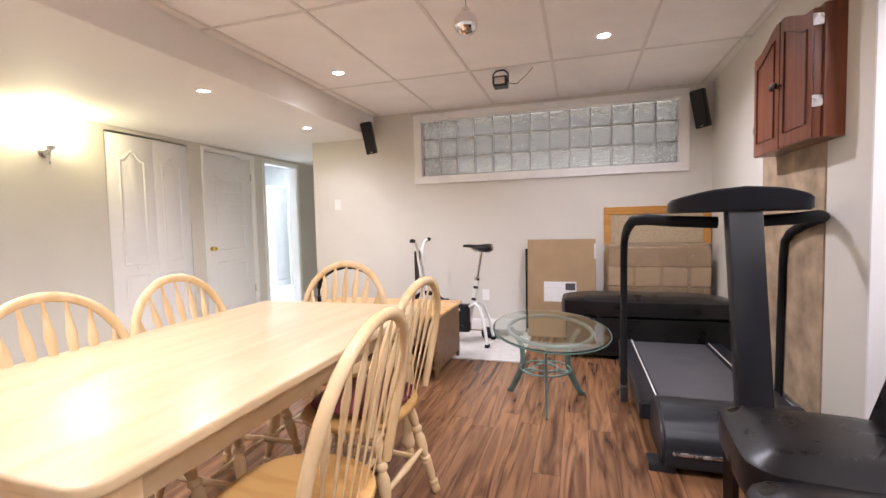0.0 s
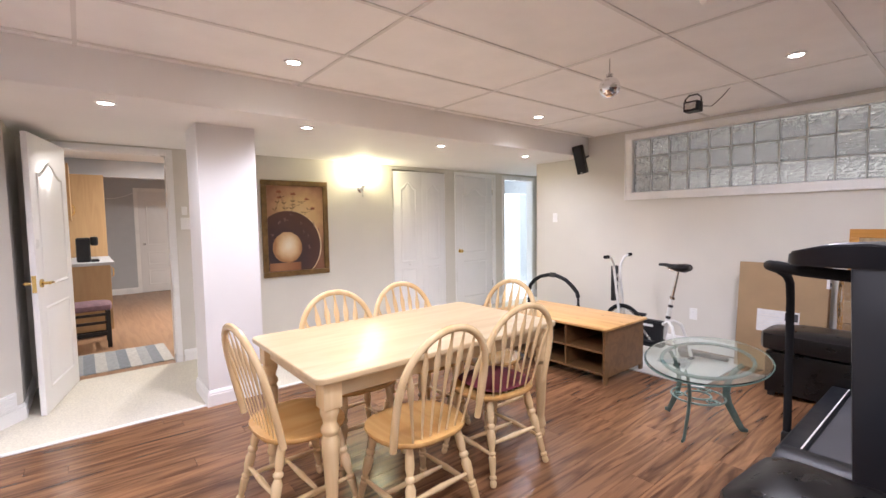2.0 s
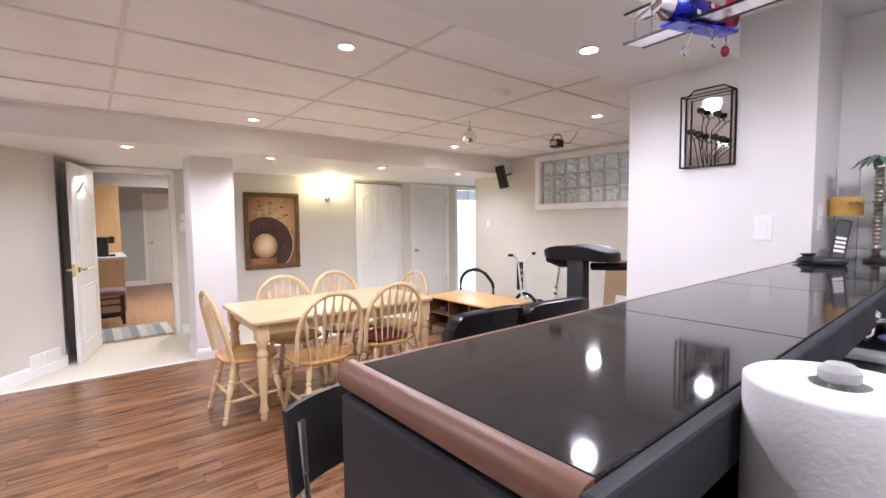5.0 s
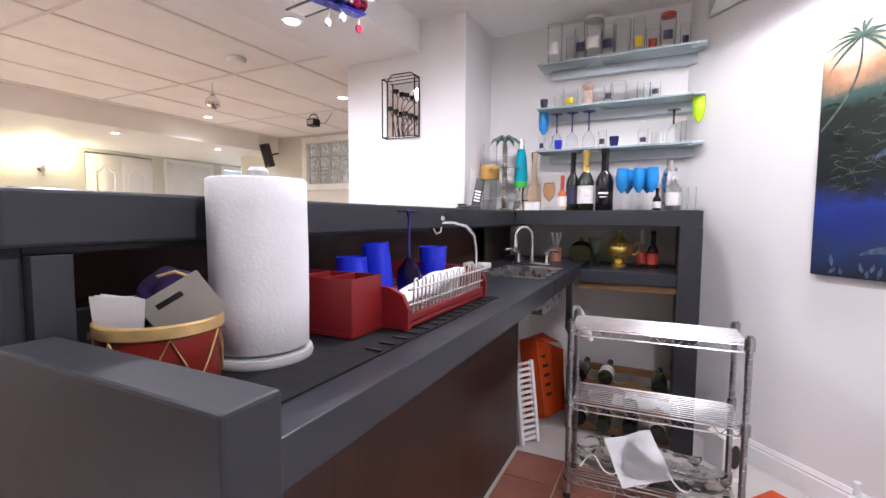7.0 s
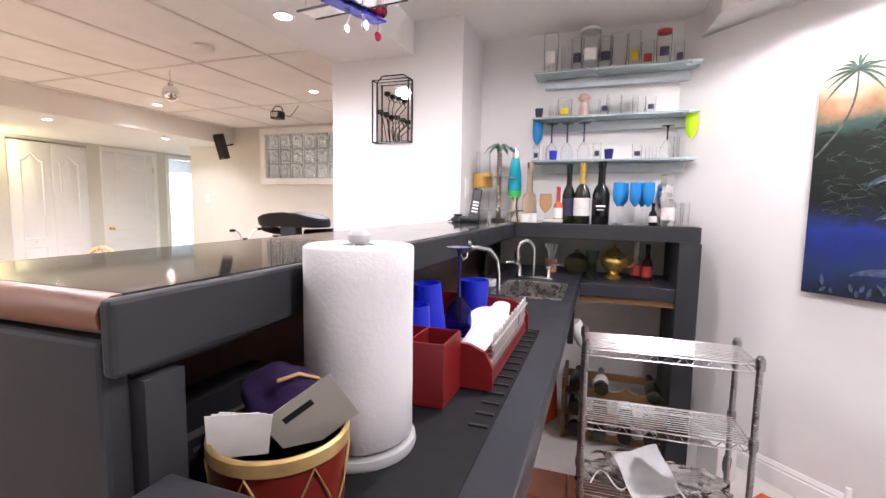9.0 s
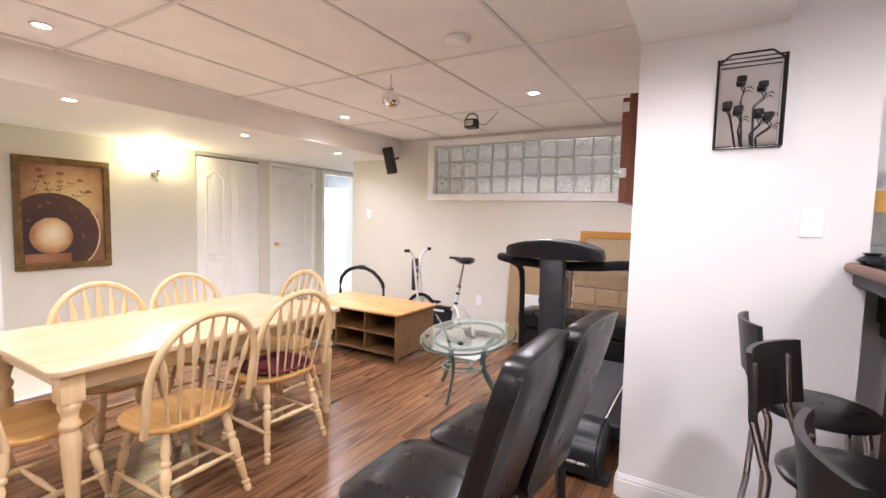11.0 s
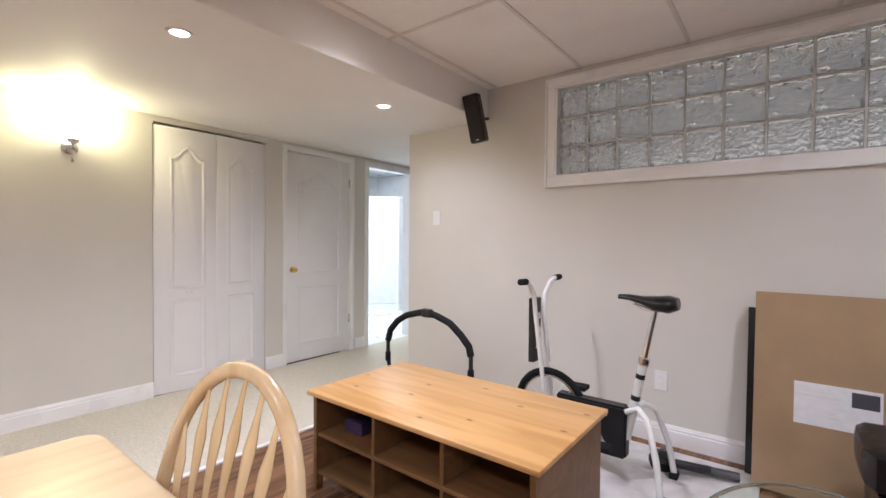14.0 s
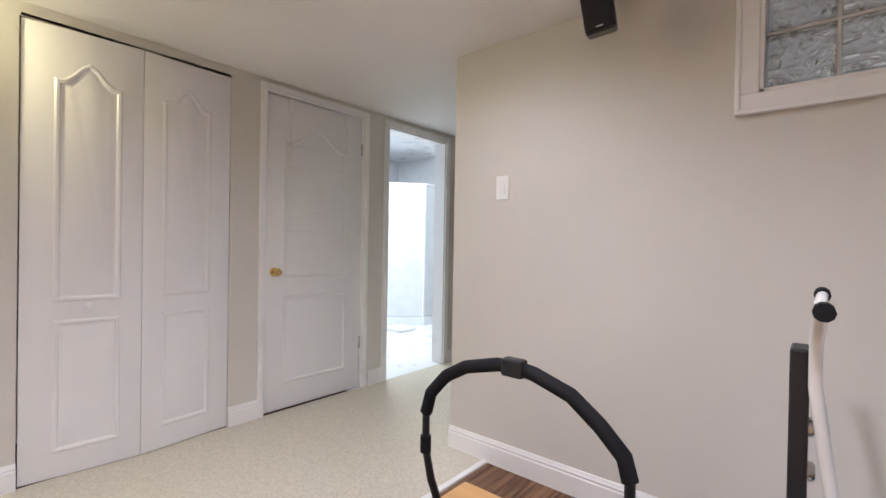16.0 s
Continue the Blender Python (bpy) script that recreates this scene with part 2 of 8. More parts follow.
def lathe(bm, profile, seg=16, m=None):
    """profile: (radius, height) from bottom to top, round z."""
    rings = []
    for r, z in profile:
        rings.append([bm.verts.new((r * math.cos(2 * math.pi * k / seg), r * math.sin(2 * math.pi * k / seg), z)) for k in range(seg)])
    for r0, r1 in zip(rings, rings[1:]):
        for k in range(seg):
            bm.faces.new((r0[k], r0[(k + 1) % seg], r1[(k + 1) % seg], r1[k]))
    bm.faces.new(list(reversed(rings[0])))
    bm.faces.new(rings[-1])
    vs = [v for r in rings for v in r]
    if m is not None:
        bmesh.ops.transform(bm, matrix=m, verts=vs)
    return vs


def prism(bm, outline, z0, z1):
    """An upright slab from an outline of (x, y)."""
    lo = [bm.verts.new((x, y, z0)) for x, y in outline]
    hi = [bm.verts.new((x, y, z1)) for x, y in outline]
    n = len(outline)
    bm.faces.new(list(reversed(lo)))
    bm.faces.new(hi)
    for i in range(n):
        bm.faces.new((lo[i], lo[(i + 1) % n], hi[(i + 1) % n], hi[i]))
    bmesh.ops.recalc_face_normals(bm, faces=bm.faces)
    return lo + hi


def lathed(profile, seg=16, m=None):
    bm = bmesh.new()
    lathe(bm, profile, seg, m)
    return bm


def swept(pts, radii, seg=8, flat=1.0, closed=False, hint=(0, 0, 1)):
    bm = bmesh.new()
    sweep(bm, pts, radii, seg, flat, closed, hint)
    return bm


def part(name, bm, mat, parent=None, label="", smooth=None, m=None):
    me = bpy.data.meshes.new(name)
    bmesh.ops.recalc_face_normals(bm, faces=bm.faces)
    bm.to_mesh(me)
    bm.free()
    if smooth:
        for p in me.polygons:
            p.use_smooth = True
        me.set_sharp_from_angle(angle=radians(smooth))
    me.materials.append(M[mat] if isinstance(mat, str) else mat)
    ob = new(name, me)
    if parent is not None:
        ob.parent = parent
    if m is not None:
        ob.matrix_basis = m
    if label:
        ob["label"] = label
    return ob


def empty(name, m, label, category, group=""):
    ob = new(name)
    ob.empty_display_size = 0.05
    ob.matrix_basis = m
    return tagged(ob, label, category, group)


def structure(name, bm, mat, label, category="wall", smooth=None):
    return tagged(part(name, bm, mat, smooth=smooth), label, category, kind="structure")

# ---- the rooms ----
NW, EX, WX = 4.99, 1.60, -3.58
T = 0.12
# floors
structure("floor", B(-10.5, 5.2, -3.0, 8.2, -0.2, -0.012), "gap", "dark subfloor below the laminate planks", "floor")
structure("floor_carpet", B(WX, -2.22, -0.9, 7.2, -0.012, 0.004), "carpet", "beige short-pile carpet along the passage", "floor")
structure("floor_tile", B(1.68, 5.1, -2.1, 2.92, -0.012, 0.002), "tileflr", "white ceramic tiles below the bar", "floor")
structure("trim_floor_strip", B(-2.235, -2.205, -0.9, 4.99, -0.012, 0.009, 0.003), "trim", "pale strip between carpet and laminate", "trim")

# walls of the main room
bm = bmesh.new()
WX0, WX1, WZ0, WZ1 = -1.12, 1.40, 1.63, 2.235
box(bm, -2.46, WX0, NW, NW + 0.3, 0, CEIL + 0.1)
box(bm, WX1, 1.9, NW, NW + 0.3, 0, CEIL + 0.1)
box(bm, WX0, WX1, NW, NW + 0.3, 0, WZ0)
box(bm, WX0, WX1, NW, NW + 0.3, WZ1, CEIL + 0.1)
structure("wall_north", bm, "wall", "warm greige painted wall below a glass-block window")
bm = bmesh.new()
prism(bm, [(1.5704, 2.512), (1.9, 2.512), (1.9, 4.99), (1.66, 4.99)], 0, CEIL + 0.1)
structure("wall_east", bm, "wall", "warm greige painted wall beside the treadmill")
bm = bmesh.new()
prism(bm, [(1.57, 2.5), (2.42, 2.5), (2.42, 2.93), (1.9005, 2.93), (1.9005, 2.5115), (1.57, 2.5115)], 0, CEIL + 0.1)
structure("wall_pier", bm, "wall_white", "white painted broad pier beside the bar")
bm = bmesh.new()
BIF0, BIF1, DR0, DR1, BA0, BA1, KI0, KI1, DH = 3.40, 4.30, 4.51, 5.30, 5.54, 6.25, 0.05, 0.84, 2.04
edges = [(-0.3, KI0), (KI1, BIF0), (BIF1, DR0), (DR1, BA0), (BA1, 7.2)]
for a, c in edges:
    box(bm, WX - T, WX, a, c, 0, SOFF + 0.1)
for a, c in [(KI0, KI1), (BIF0, BIF1), (DR0, DR1), (BA0, BA1)]:
    box(bm, WX - T, WX, a, c, DH, SOFF + 0.1)
structure("wall_west", bm, "wall", "warm greige wall with a closet, two doors and an open doorway")
structure("wall_corridor_east", B(-2.46, -2.34, NW + 0.3, 7.2, 0, SOFF + 0.1), "wall", "greige corridor wall")
structure("wall_corridor_end", B(WX, -2.34, 7.2, 7.32, 0, SOFF + 0.1), "wall", "greige wall at the end of the corridor")
bm = bmesh.new()
prism(bm, [(-0.9, -1.75), (-2.84, -0.22), (-3.70, -0.22), (-3.70, -0.42), (-2.95, -0.42), (-1.05, -1.93)], 0, CEIL + 0.1)
structure("wall_southwest", bm, "wall", "greige wall set at an angle, with a floor vent")
structure("wall_south", B(-1.1, 5.2, -2.2, -2.05, 0, CEIL + 0.1), "wall", "plain greige wall behind the walk")
structure("wall_south_stub", B(-1.1, -0.95, -2.2, -1.75, 0, CEIL + 0.1), "wall", "short plain greige wall")
structure("wall_bar_back", B(2.42, 3.72, 2.93, 3.05, 0, CEIL + 0.15), "wall_white", "white wall behind the bar shelves")
bm = bmesh.new()
prism(bm, [(3.58, 2.93), (5.0, 1.51), (5.1, 1.6), (3.72, 3.0)], 0, CEIL + 0.15)
structure("wall_bar_angled", bm, "wall_white", "white angled wall that carries a tropical painting")
structure("wall_east_far", B(5.0, 5.12, -2.2, 1.52, 0, CEIL + 0.15), "wall_white", "plain white wall behind the bar")
# pillar
structure("pillar", B(-2.60, -2.19, 0.845, 1.25, 0, SOFF), "wall_white", "square white painted pillar under the bulkhead", "pillar")

# ceilings
bm = bmesh.new()
box(bm, -1.67, 1.70, -2.2, NW, CEIL + 0.004, CEIL + 0.1)
structure("ceiling", bm, "tile", "suspended ceiling of white tiles", "ceiling")
structure("ceiling_bulkhead", B(WX, -1.67, -2.2, 7.3, SOFF, SOFF + 0.33, 0.006), "ceiling", "lowered white plaster bulkhead along the passage", "ceiling")
structure("ceiling_bar_bulkhead", B(1.575, 2.12, -2.2, 2.499, BARC, BARC + 0.25, 0.004), "ceiling", "lowered white bulkhead above the bar stools", "ceiling")
structure("ceiling_nook", B(2.12, 5.2, -2.2, 2.95, 2.37, 2.47), "ceiling", "white ceiling behind the bar", "ceiling")
bm = bmesh.new()
prism(bm, [(3.60, 2.925), (3.655, 2.88), (3.68, 2.53), (4.78, 1.43), (4.99, 1.50)], 2.24, 2.369)
structure("ceiling_angled_box", bm, "wall_white", "white boxed duct along the angled wall", "ceiling")
# ceiling grid bars
GX = [-1.59, -0.95, -0.32, 0.32, 0.95, 1.565]
GY = [-1.03, 0.19, 1.41, 2.63, 3.93]
bm = bmesh.new()
for gx in GX:
    box(bm, gx - 0.010, gx + 0.010, -2.2, NW, CEIL - 0.003, CEIL + 0.006)
for gy in GY:
    box(bm, -1.67, 1.66, gy - 0.010, gy + 0.010, CEIL - 0.002, CEIL + 0.006)
structure("ceiling_grid", bm, "tbar", "thin white metal grid bars between ceiling tiles", "ceiling")
# unseen slabs and walls, added so no sun leaks in past the ceilings
structure("roof", B(-10.5, 5.3, -3.0, 5.28, 2.6, 2.7), "ceiling", "unseen slab added to keep sun out of the rooms", "roof")
structure("sun_block_corridor", B(-10.5, -2.3, 5.28, 8.4, 2.6, 2.7), "ceiling", "unseen slab added to keep sun out of the corridor", "roof")
structure("sun_block_east", B(5.13, 5.3, -2.2, 5.3, 0, 2.6), "wall", "unseen wall added to keep daylight out", "wall")
structure("sun_block_nook", B(1.91, 5.13, 3.06, 3.2, 0, 2.6), "wall", "unseen wall added to keep daylight out of the nook", "wall")

# ---- trim, doors, window ----
def baseboard(name, a, c, out, mat="trim"):
    """A moulded skirting from a to c (x, y), standing out to the side given."""
    a, c, out = Vector((*a, 0)), Vector((*c, 0)), Vector((*out, 0)).normalized()
    prof = [(0.0, 0.0), (0.016, 0.0), (0.016, 0.085), (0.012, 0.092), (0.014, 0.10), (0.010, 0.108), (0.006, 0.118), (0.0, 0.118)]
    bm = bmesh.new()
    ends = []
    for p in (a, c):
        ends.append([bm.verts.new(p + out * d + Vector((0, 0, z))) for d, z in prof])
    n = len(prof)
    for i in range(n):
        bm.faces.new((ends[0][i], ends[0][(i + 1) % n], ends[1][(i + 1) % n], ends[1][i]))
    bm.faces.new(ends[0])
    bm.faces.new(list(reversed(ends[1])))
    return structure(name, bm, mat, "white moulded skirting board", "baseboard")


baseboard("baseboard", (-2.46, NW - 0.001), (1.66, NW - 0.001), (0, -1))
baseboard("baseboard", (-2.461, NW), (-2.461, 7.2), (-1, 0))
for a, c in [(KI1 + 0.06, BIF0 - 0.0), (BIF1, DR0 - 0.0), (DR1 + 0.05, BA0 - 0.05), (BA1 + 0.05, 7.2)]:
    baseboard("baseboard", (WX + 0.001, a), (WX + 0.001, c), (1, 0))
baseboard("baseboard", (1.57, 2.499), (2.36, 2.499), (0, -1))
baseboard("baseboard", (1.569, 2.5), (1.659, 4.99), (-1, 0.036))
baseboard("baseboard", (-0.9, -1.749), (-2.84, -0.219), (0.62, 0.785))
baseboard("baseboard", (-2.84, -0.219), (-3.58, -0.219), (0, 1))
baseboard("baseboard", (3.579, 2.929), (4.999, 1.509), (-1, -1))
for a, c, o in [((-2.19, 0.845), (-2.19, 1.25), (1, 0)), ((-2.60, 0.845), (-2.174, 0.845), (0, -1)), ((-2.60, 1.25), (-2.174, 1.25), (0, 1))]:
    baseboard("baseboard", a, c, o)


def panel_relief(bm, y0, y1, z0, z1, x, arch=0.0, out=1):
    """A raised moulding round a door panel on the face x, with an optional cathedral arch."""
    def outline(d):
        pts = [(y0 + d, z0 + d), (y1 - d, z0 + d)]
        top = z1 - d
        if arch:
            w = y1 - y0
            for u in [0.0, 0.12, 0.25, 0.38, 0.5, 0.62, 0.75, 0.88, 1.0]:
                yy = y1 - d - u * (w - 2 * d)
                k = abs(u - 0.5) * 2
                lift = arch * (0.5 + 0.5 * math.cos(math.pi * min(1, k * 1.25)))
                pts.append((yy, top - arch + lift))
        else:
            pts += [(y1 - d, top), (y0 + d, top)]
        return pts
    rings = []
    for d, h in [(0, 0.001), (0.008, 0.007), (0.018, 0.006), (0.028, -0.003), (0.045, 0.004)]:
        rings.append([bm.verts.new((x + out * h, yy, zz)) for yy, zz in outline(d)])
    n = len(rings[0])
    for r0, r1 in zip(rings, rings[1:]):
        for i in range(n):
            bm.faces.new((r0[i], r0[(i + 1) % n], r1[(i + 1) % n], r1[i]))
    bm.faces.new(rings[-1])


def door_leaf(name, width, height, panels, parent, thick=0.035, m=None, both=False):
    """A leaf along +y from its hinge, its face on +x."""
    bm = B(-thick, 0, 0, width, 0.008, height, 0.002)
    for y0, y1, z0, z1, arch in panels:
        panel_relief(bm, y0, y1, z0, z1, 0.0, arch)
        if both:
            panel_relief(bm, y0, y1, z0, z1, -thick, arch, -1)
    return part(name, bm, "door", parent, smooth=35, m=m)


def knob(parent, mat, at, r=0.026, axis=(1, 0, 0)):
    prof = [(r * 1.05, 0.0), (r * 1.05, 0.006), (r * 0.4, 0.01), (r * 0.4, 0.028), (r * 0.85, 0.036), (r, 0.05), (r * 0.8, 0.062), (r * 0.2, 0.067)]
    mm = Matrix.Translation(at) @ Vector(axis).to_track_quat("Z", "Y").to_matrix().to_4x4()
    return part("door_knob", lathed(prof, 14, mm), mat, parent, "round polished knob", smooth=40)


# closet bifold, slightly unfolded
bif = tagged(new("door_1"), "white bifold closet door with arched raised panels, nearly shut", "door", kind="structure")
bif.matrix_basis = pose(WX - 0.005, BIF0 + 0.005, 0.0)
w = 0.447
pan = [(0.11, w - 0.085, 0.80, 1.90, 0.09), (0.11, w - 0.085, 0.12, 0.72, 0.0)]
door_leaf("door_panel", w, 2.035, pan, bif, m=pose(0, 0, 0, 0, 0, -5.5))
p2 = Vector((math.sin(radians(5.5)) * w, math.cos(radians(5.5)) * w + 0.003, 0))
pan2 = [(0.085, w - 0.11, 0.80, 1.90, 0.09), (0.085, w - 0.11, 0.12, 0.72, 0.0)]
door_leaf("door_panel", w, 2.035, pan2, bif, m=pose(p2.x, p2.y, 0, 0, 0, 5.5))
part("door_knob", lathed([(0.012, 0), (0.012, 0.012), (0.02, 0.02), (0.021, 0.03), (0.012, 0.037)], 14, pose(0.025, 0.235, 0.775, 0, 90, 0)), "door", bif, "small white round knob", smooth=40)
part("track", B(-0.03, 0.005, 0.0, 0.90, 2.042, 2.055), "steel", bif, "dark metal head track")
structure("wall_closet_back", B(WX - 0.7, WX - 0.6, BIF0 - 0.1, BIF1 + 0.1, 0, SOFF), "wall", "closet back wall")
structure("trim_head", B(WX - 0.05, WX - 0.02, BIF0, BIF1, 2.057, 2.09), "trim", "dark gap above the closet", "trim")

# storage room door with an over-door rack
def casing(y0, y1, z1, wide=0.055, x=WX, out=0.014):
    bm = bmesh.new()
    box(bm, x, x + out, y0 - wide, y0, 0, z1 + wide, 0.003)
    box(bm, x, x + out, y1, y1 + wide, 0, z1 + wide, 0.003)
    box(bm, x, x + out, y0, y1, z1, z1 + wide, 0.003)
    box(bm, x - T, x + 0.001, y0, y0 + 0.012, 0, z1)
    box(bm, x - T, x + 0.001, y1 - 0.012, y1, 0, z1)
    box(bm, x - T, x + 0.001, y0 + 0.012, y1 - 0.012, z1 - 0.012, z1)
    return structure("trim_casing", bm, "trim", "white painted door casing", "trim")


casing(DR0, DR1, DH - 0.0, 0.035)
casing(BA0, BA1, DH - 0.02, 0.05)
casing(KI0, KI1, DH, 0.045)
dr = tagged(new("door_2"), "white panelled door with brass knob, shut", "door", kind="structure")
dr.matrix_basis = pose(WX - 0.02, DR0 + 0.014, 0)
wd = DR1 - DR0 - 0.028
door_leaf("door_panel", wd, 2.02, [(0.13, wd - 0.13, 0.86, 1.86, 0.11), (0.13, wd - 0.13, 0.17, 0.74, 0.0)], dr)
knob(dr, "brass", (0, 0.065, 0.90))
for i, zz in enumerate((0.3, 1.75)):
    part("hinge", B(-0.002, 0.012, wd - 0.008, wd + 0.006, zz, zz + 0.09, 0.002), "steel", dr)
bm = bmesh.new()
for yy in (0.17, wd - 0.13):
    box(bm, 0.0, 0.006, yy - 0.018, yy + 0.018, 1.93, 2.022)
    rod(bm, (0.012, yy, 1.15), (0.012, yy, 1.96), 0.003, seg=6)
for zz in (1.72, 1.58, 1.44, 1.30, 1.17):
    rod(bm, (0.02, 0.15, zz), (0.02, wd - 0.11, zz), 0.0035, seg=6)
    for yy in (0.15, wd - 0.11):
        rod(bm, (0.0, yy, zz), (0.02, yy, zz), 0.003, seg=6)
rk = tagged(part("door_rack", bm, "trim", m=dr.matrix_basis.copy()), "white wire rack hooked over the shut door", "rack")

# kitchen door, standing open
kd = tagged(new("door_3"), "white panelled door with brass lever, standing wide open", "door", kind="structure")
kd.matrix_basis = pose(WX + 0.012, KI0 - 0.0, 0, 0, 0, -103)
wk = 0.80
door_leaf("door_panel", wk, 2.03, [(0.12, wk - 0.12, 0.92, 1.86, 0.10), (0.12, wk - 0.12, 0.17, 0.78, 0.0)], kd, both=True)
for s in (0.0, -0.035):
    ax = 1 if s == 0 else -1
    bm = bmesh.new()
    rod(bm, (s, wk - 0.065, 0.96), (s + ax * 0.012, wk - 0.065, 0.96), 0.03, seg=16)
    rod(bm, (s + ax * 0.012, wk - 0.065, 0.96), (s + ax * 0.05, wk - 0.065, 0.96), 0.011, seg=10)
    sweep(bm, [(s + ax * 0.05, wk - 0.06, 0.96), (s + ax * 0.055, wk - 0.1, 0.962), (s + ax * 0.05, wk - 0.15, 0.955)], [0.012, 0.010, 0.008], 8)
    part("door_handle", bm, "brass", kd, "brass lever handle", smooth=40)
part("latch_plate", B(-0.03, -0.005, wk - 0.001, wk + 0.002, 0.90, 1.02), "brass", kd, "brass latch plate")

# glass-block window
wf = tagged(new("window_1"), "wide basement window of clear wavy glass blocks in white frame", "window", kind="structure")
bm = bmesh.new()
O = 0.07
for x0, x1, z0, z1 in [(WX0 - O, WX1 + O, WZ0 - O, WZ0), (WX0 - O, WX1 + O, WZ1, WZ1 + O - 0.01), (WX0 - O, WX0, WZ0, WZ1), (WX1, WX1 + O, WZ0, WZ1)]:
    box(bm, x0, x1, NW - 0.02, NW - 0.001, z0, z1, 0.004)
for x0, x1, z0, z1 in [(WX0, WX1, WZ0, WZ0 + 0.012), (WX0, WX1, WZ1 - 0.012, WZ1), (WX0, WX0 + 0.012, WZ0, WZ1), (WX1 - 0.012, WX1, WZ0, WZ1)]:
    box(bm, x0, x1, NW - 0.015, NW + 0.3, z0 + 0.0005, z1 - 0.0005)
for x0, x1, z0, z1 in [(WX0 - O, WX1 + O, WZ0 - O, WZ0 - O + 0.015), (WX0 - O, WX1 + O, WZ1 + O - 0.022, WZ1 + O - 0.008), (WX0 - O, WX0 - O + 0.015, WZ0 - O + 0.015, WZ1 + O - 0.022), (WX1 + O - 0.015, WX1 + O, WZ0 - O + 0.015, WZ1 + O - 0.022)]:
    box(bm, x0, x1, NW - 0.028, NW - 0.019, z0, z1, 0.003)
part("window_frame", bm, "trim", wf, "white moulded window frame")
M["block"] = material("glass_block", (0.93, 0.93, 0.925), 0.04, vary=0, transmission=0.88, ior=1.45, bump=1.0, bump_scale=15)
wavy = M["block"].node_tree
wavy.nodes["Bump"].inputs["Distance"].default_value = 0.020
wave = wavy.nodes["Bump"].inputs["Height"].links[0].from_node
wave.inputs["Scale"].default_value, wave.inputs["Detail"].default_value, wave.inputs["Distortion"].default_value = 15.0, 1.0, 2.2
wb = wavy.nodes["Principled BSDF"]
wavy.links.new(wavy.nodes["Bump"].outputs[0], wb.inputs["Coat Normal"])
wb.inputs["Coat Weight"].default_value, wb.inputs["Coat Roughness"].default_value = 0.35, 0.05
wb.inputs["Coat IOR"].default_value = 2.0
M["mortar"] = material("glass_block_joint", (0.62, 0.63, 0.63), 0.15, vary=0.08, scale=20)
nb, nr = 13, 3
bw, bh = (WX1 - WX0 - 0.024) / nb, (WZ1 - WZ0 - 0.024) / nr
block_mesh = None
for i in range(nb):
    for j in range(nr):
        m = pose(WX0 + 0.012 + bw * (i + 0.5), NW + 0.06, WZ0 + 0.012 + bh * (j + 0.5))
        if block_mesh is None:
            bm = B(-bw / 2 + 0.0055, bw / 2 - 0.0055, -0.04, 0.04, -bh / 2 + 0.0055, bh / 2 - 0.0055, 0.012)
            ob = part("pane", bm, "block", wf, m=m)
            block_mesh = ob.data
        else:
            ob = new("pane", block_mesh)
            ob.parent, ob.matrix_basis = wf, m
        ob.visible_shadow = False
bm = bmesh.new()
for i in range(1, nb):
    x = WX0 + 0.012 + bw * i
    box(bm, x - 0.005, x + 0.005, NW + 0.024, NW + 0.09, WZ0 + 0.012, WZ1 - 0.012)
for j in range(1, nr):
    z = WZ0 + 0.012 + bh * j
    box(bm, WX0 + 0.012, WX1 - 0.012, NW + 0.0245, NW + 0.088, z - 0.005, z + 0.005)
part("joint", bm, "mortar", wf, "pale joints between glass blocks")
# window well outside
M["well"] = material("corrugated_steel", (0.70, 0.71, 0.72), 0.5, 0.0, vary=0.2, scale=5)
M["gravel"] = material("window_well_gravel", (0.52, 0.51, 0.49), 0.9, vary=0.5, scale=30, bump=0.6, bump_scale=40)
bm = bmesh.new()
pts = []
for k in range(61):
    a = math.pi * k / 60
    r = 1.0 + 0.02 * math.sin(k * 2.2)
    pts.append((0.14 - 1.6 * r * math.cos(a), NW + 0.31 + 0.75 * r * math.sin(a)))
for (xa, ya), (xb, yb) in zip(pts, pts[1:]):
    bm.faces.new([bm.verts.new(v) for v in ((xa, ya, 1.2), (xb, yb, 1.2), (xb, yb, 1.82), (xa, ya, 1.82))])
structure("window_well", bm, "well", "grey corrugated steel window well outside", "window well")
structure("ground", B(-2.2, 8, NW + 0.31, 40, 1.1, 1.45), "gravel", "grey gravel outside the basement window", "ground")

# pot lights
def pot(x, y, z):
    th = empty("ceiling_light", pose(x, y, z), "small round recessed ceiling light with white rim, lit", "ceiling light", "recessed ceiling lights")
    ring = bmesh.new()
    lathe(ring, [(0.055, 0.001), (0.055, -0.006), (0.048, -0.008), (0.038, -0.004), (0.037, 0.001)], 20)
    part("rim", ring, "trim", th, smooth=40)
    part("bulb", lathed([(0.0362, -0.001), (0.03, -0.0035), (0.005, -0.005)], 18), "bulb", th, "glowing bulb")


for px, py in POTS_MAIN:
    pot(px, py, CEIL)
for px, py in POTS_SOFFIT:
    pot(px, py, SOFF)
for px, py in POTS_BAR:
    pot(px, py, BARC)
for px, py in POTS_NOOK:
    pot(px, py, 2.37)

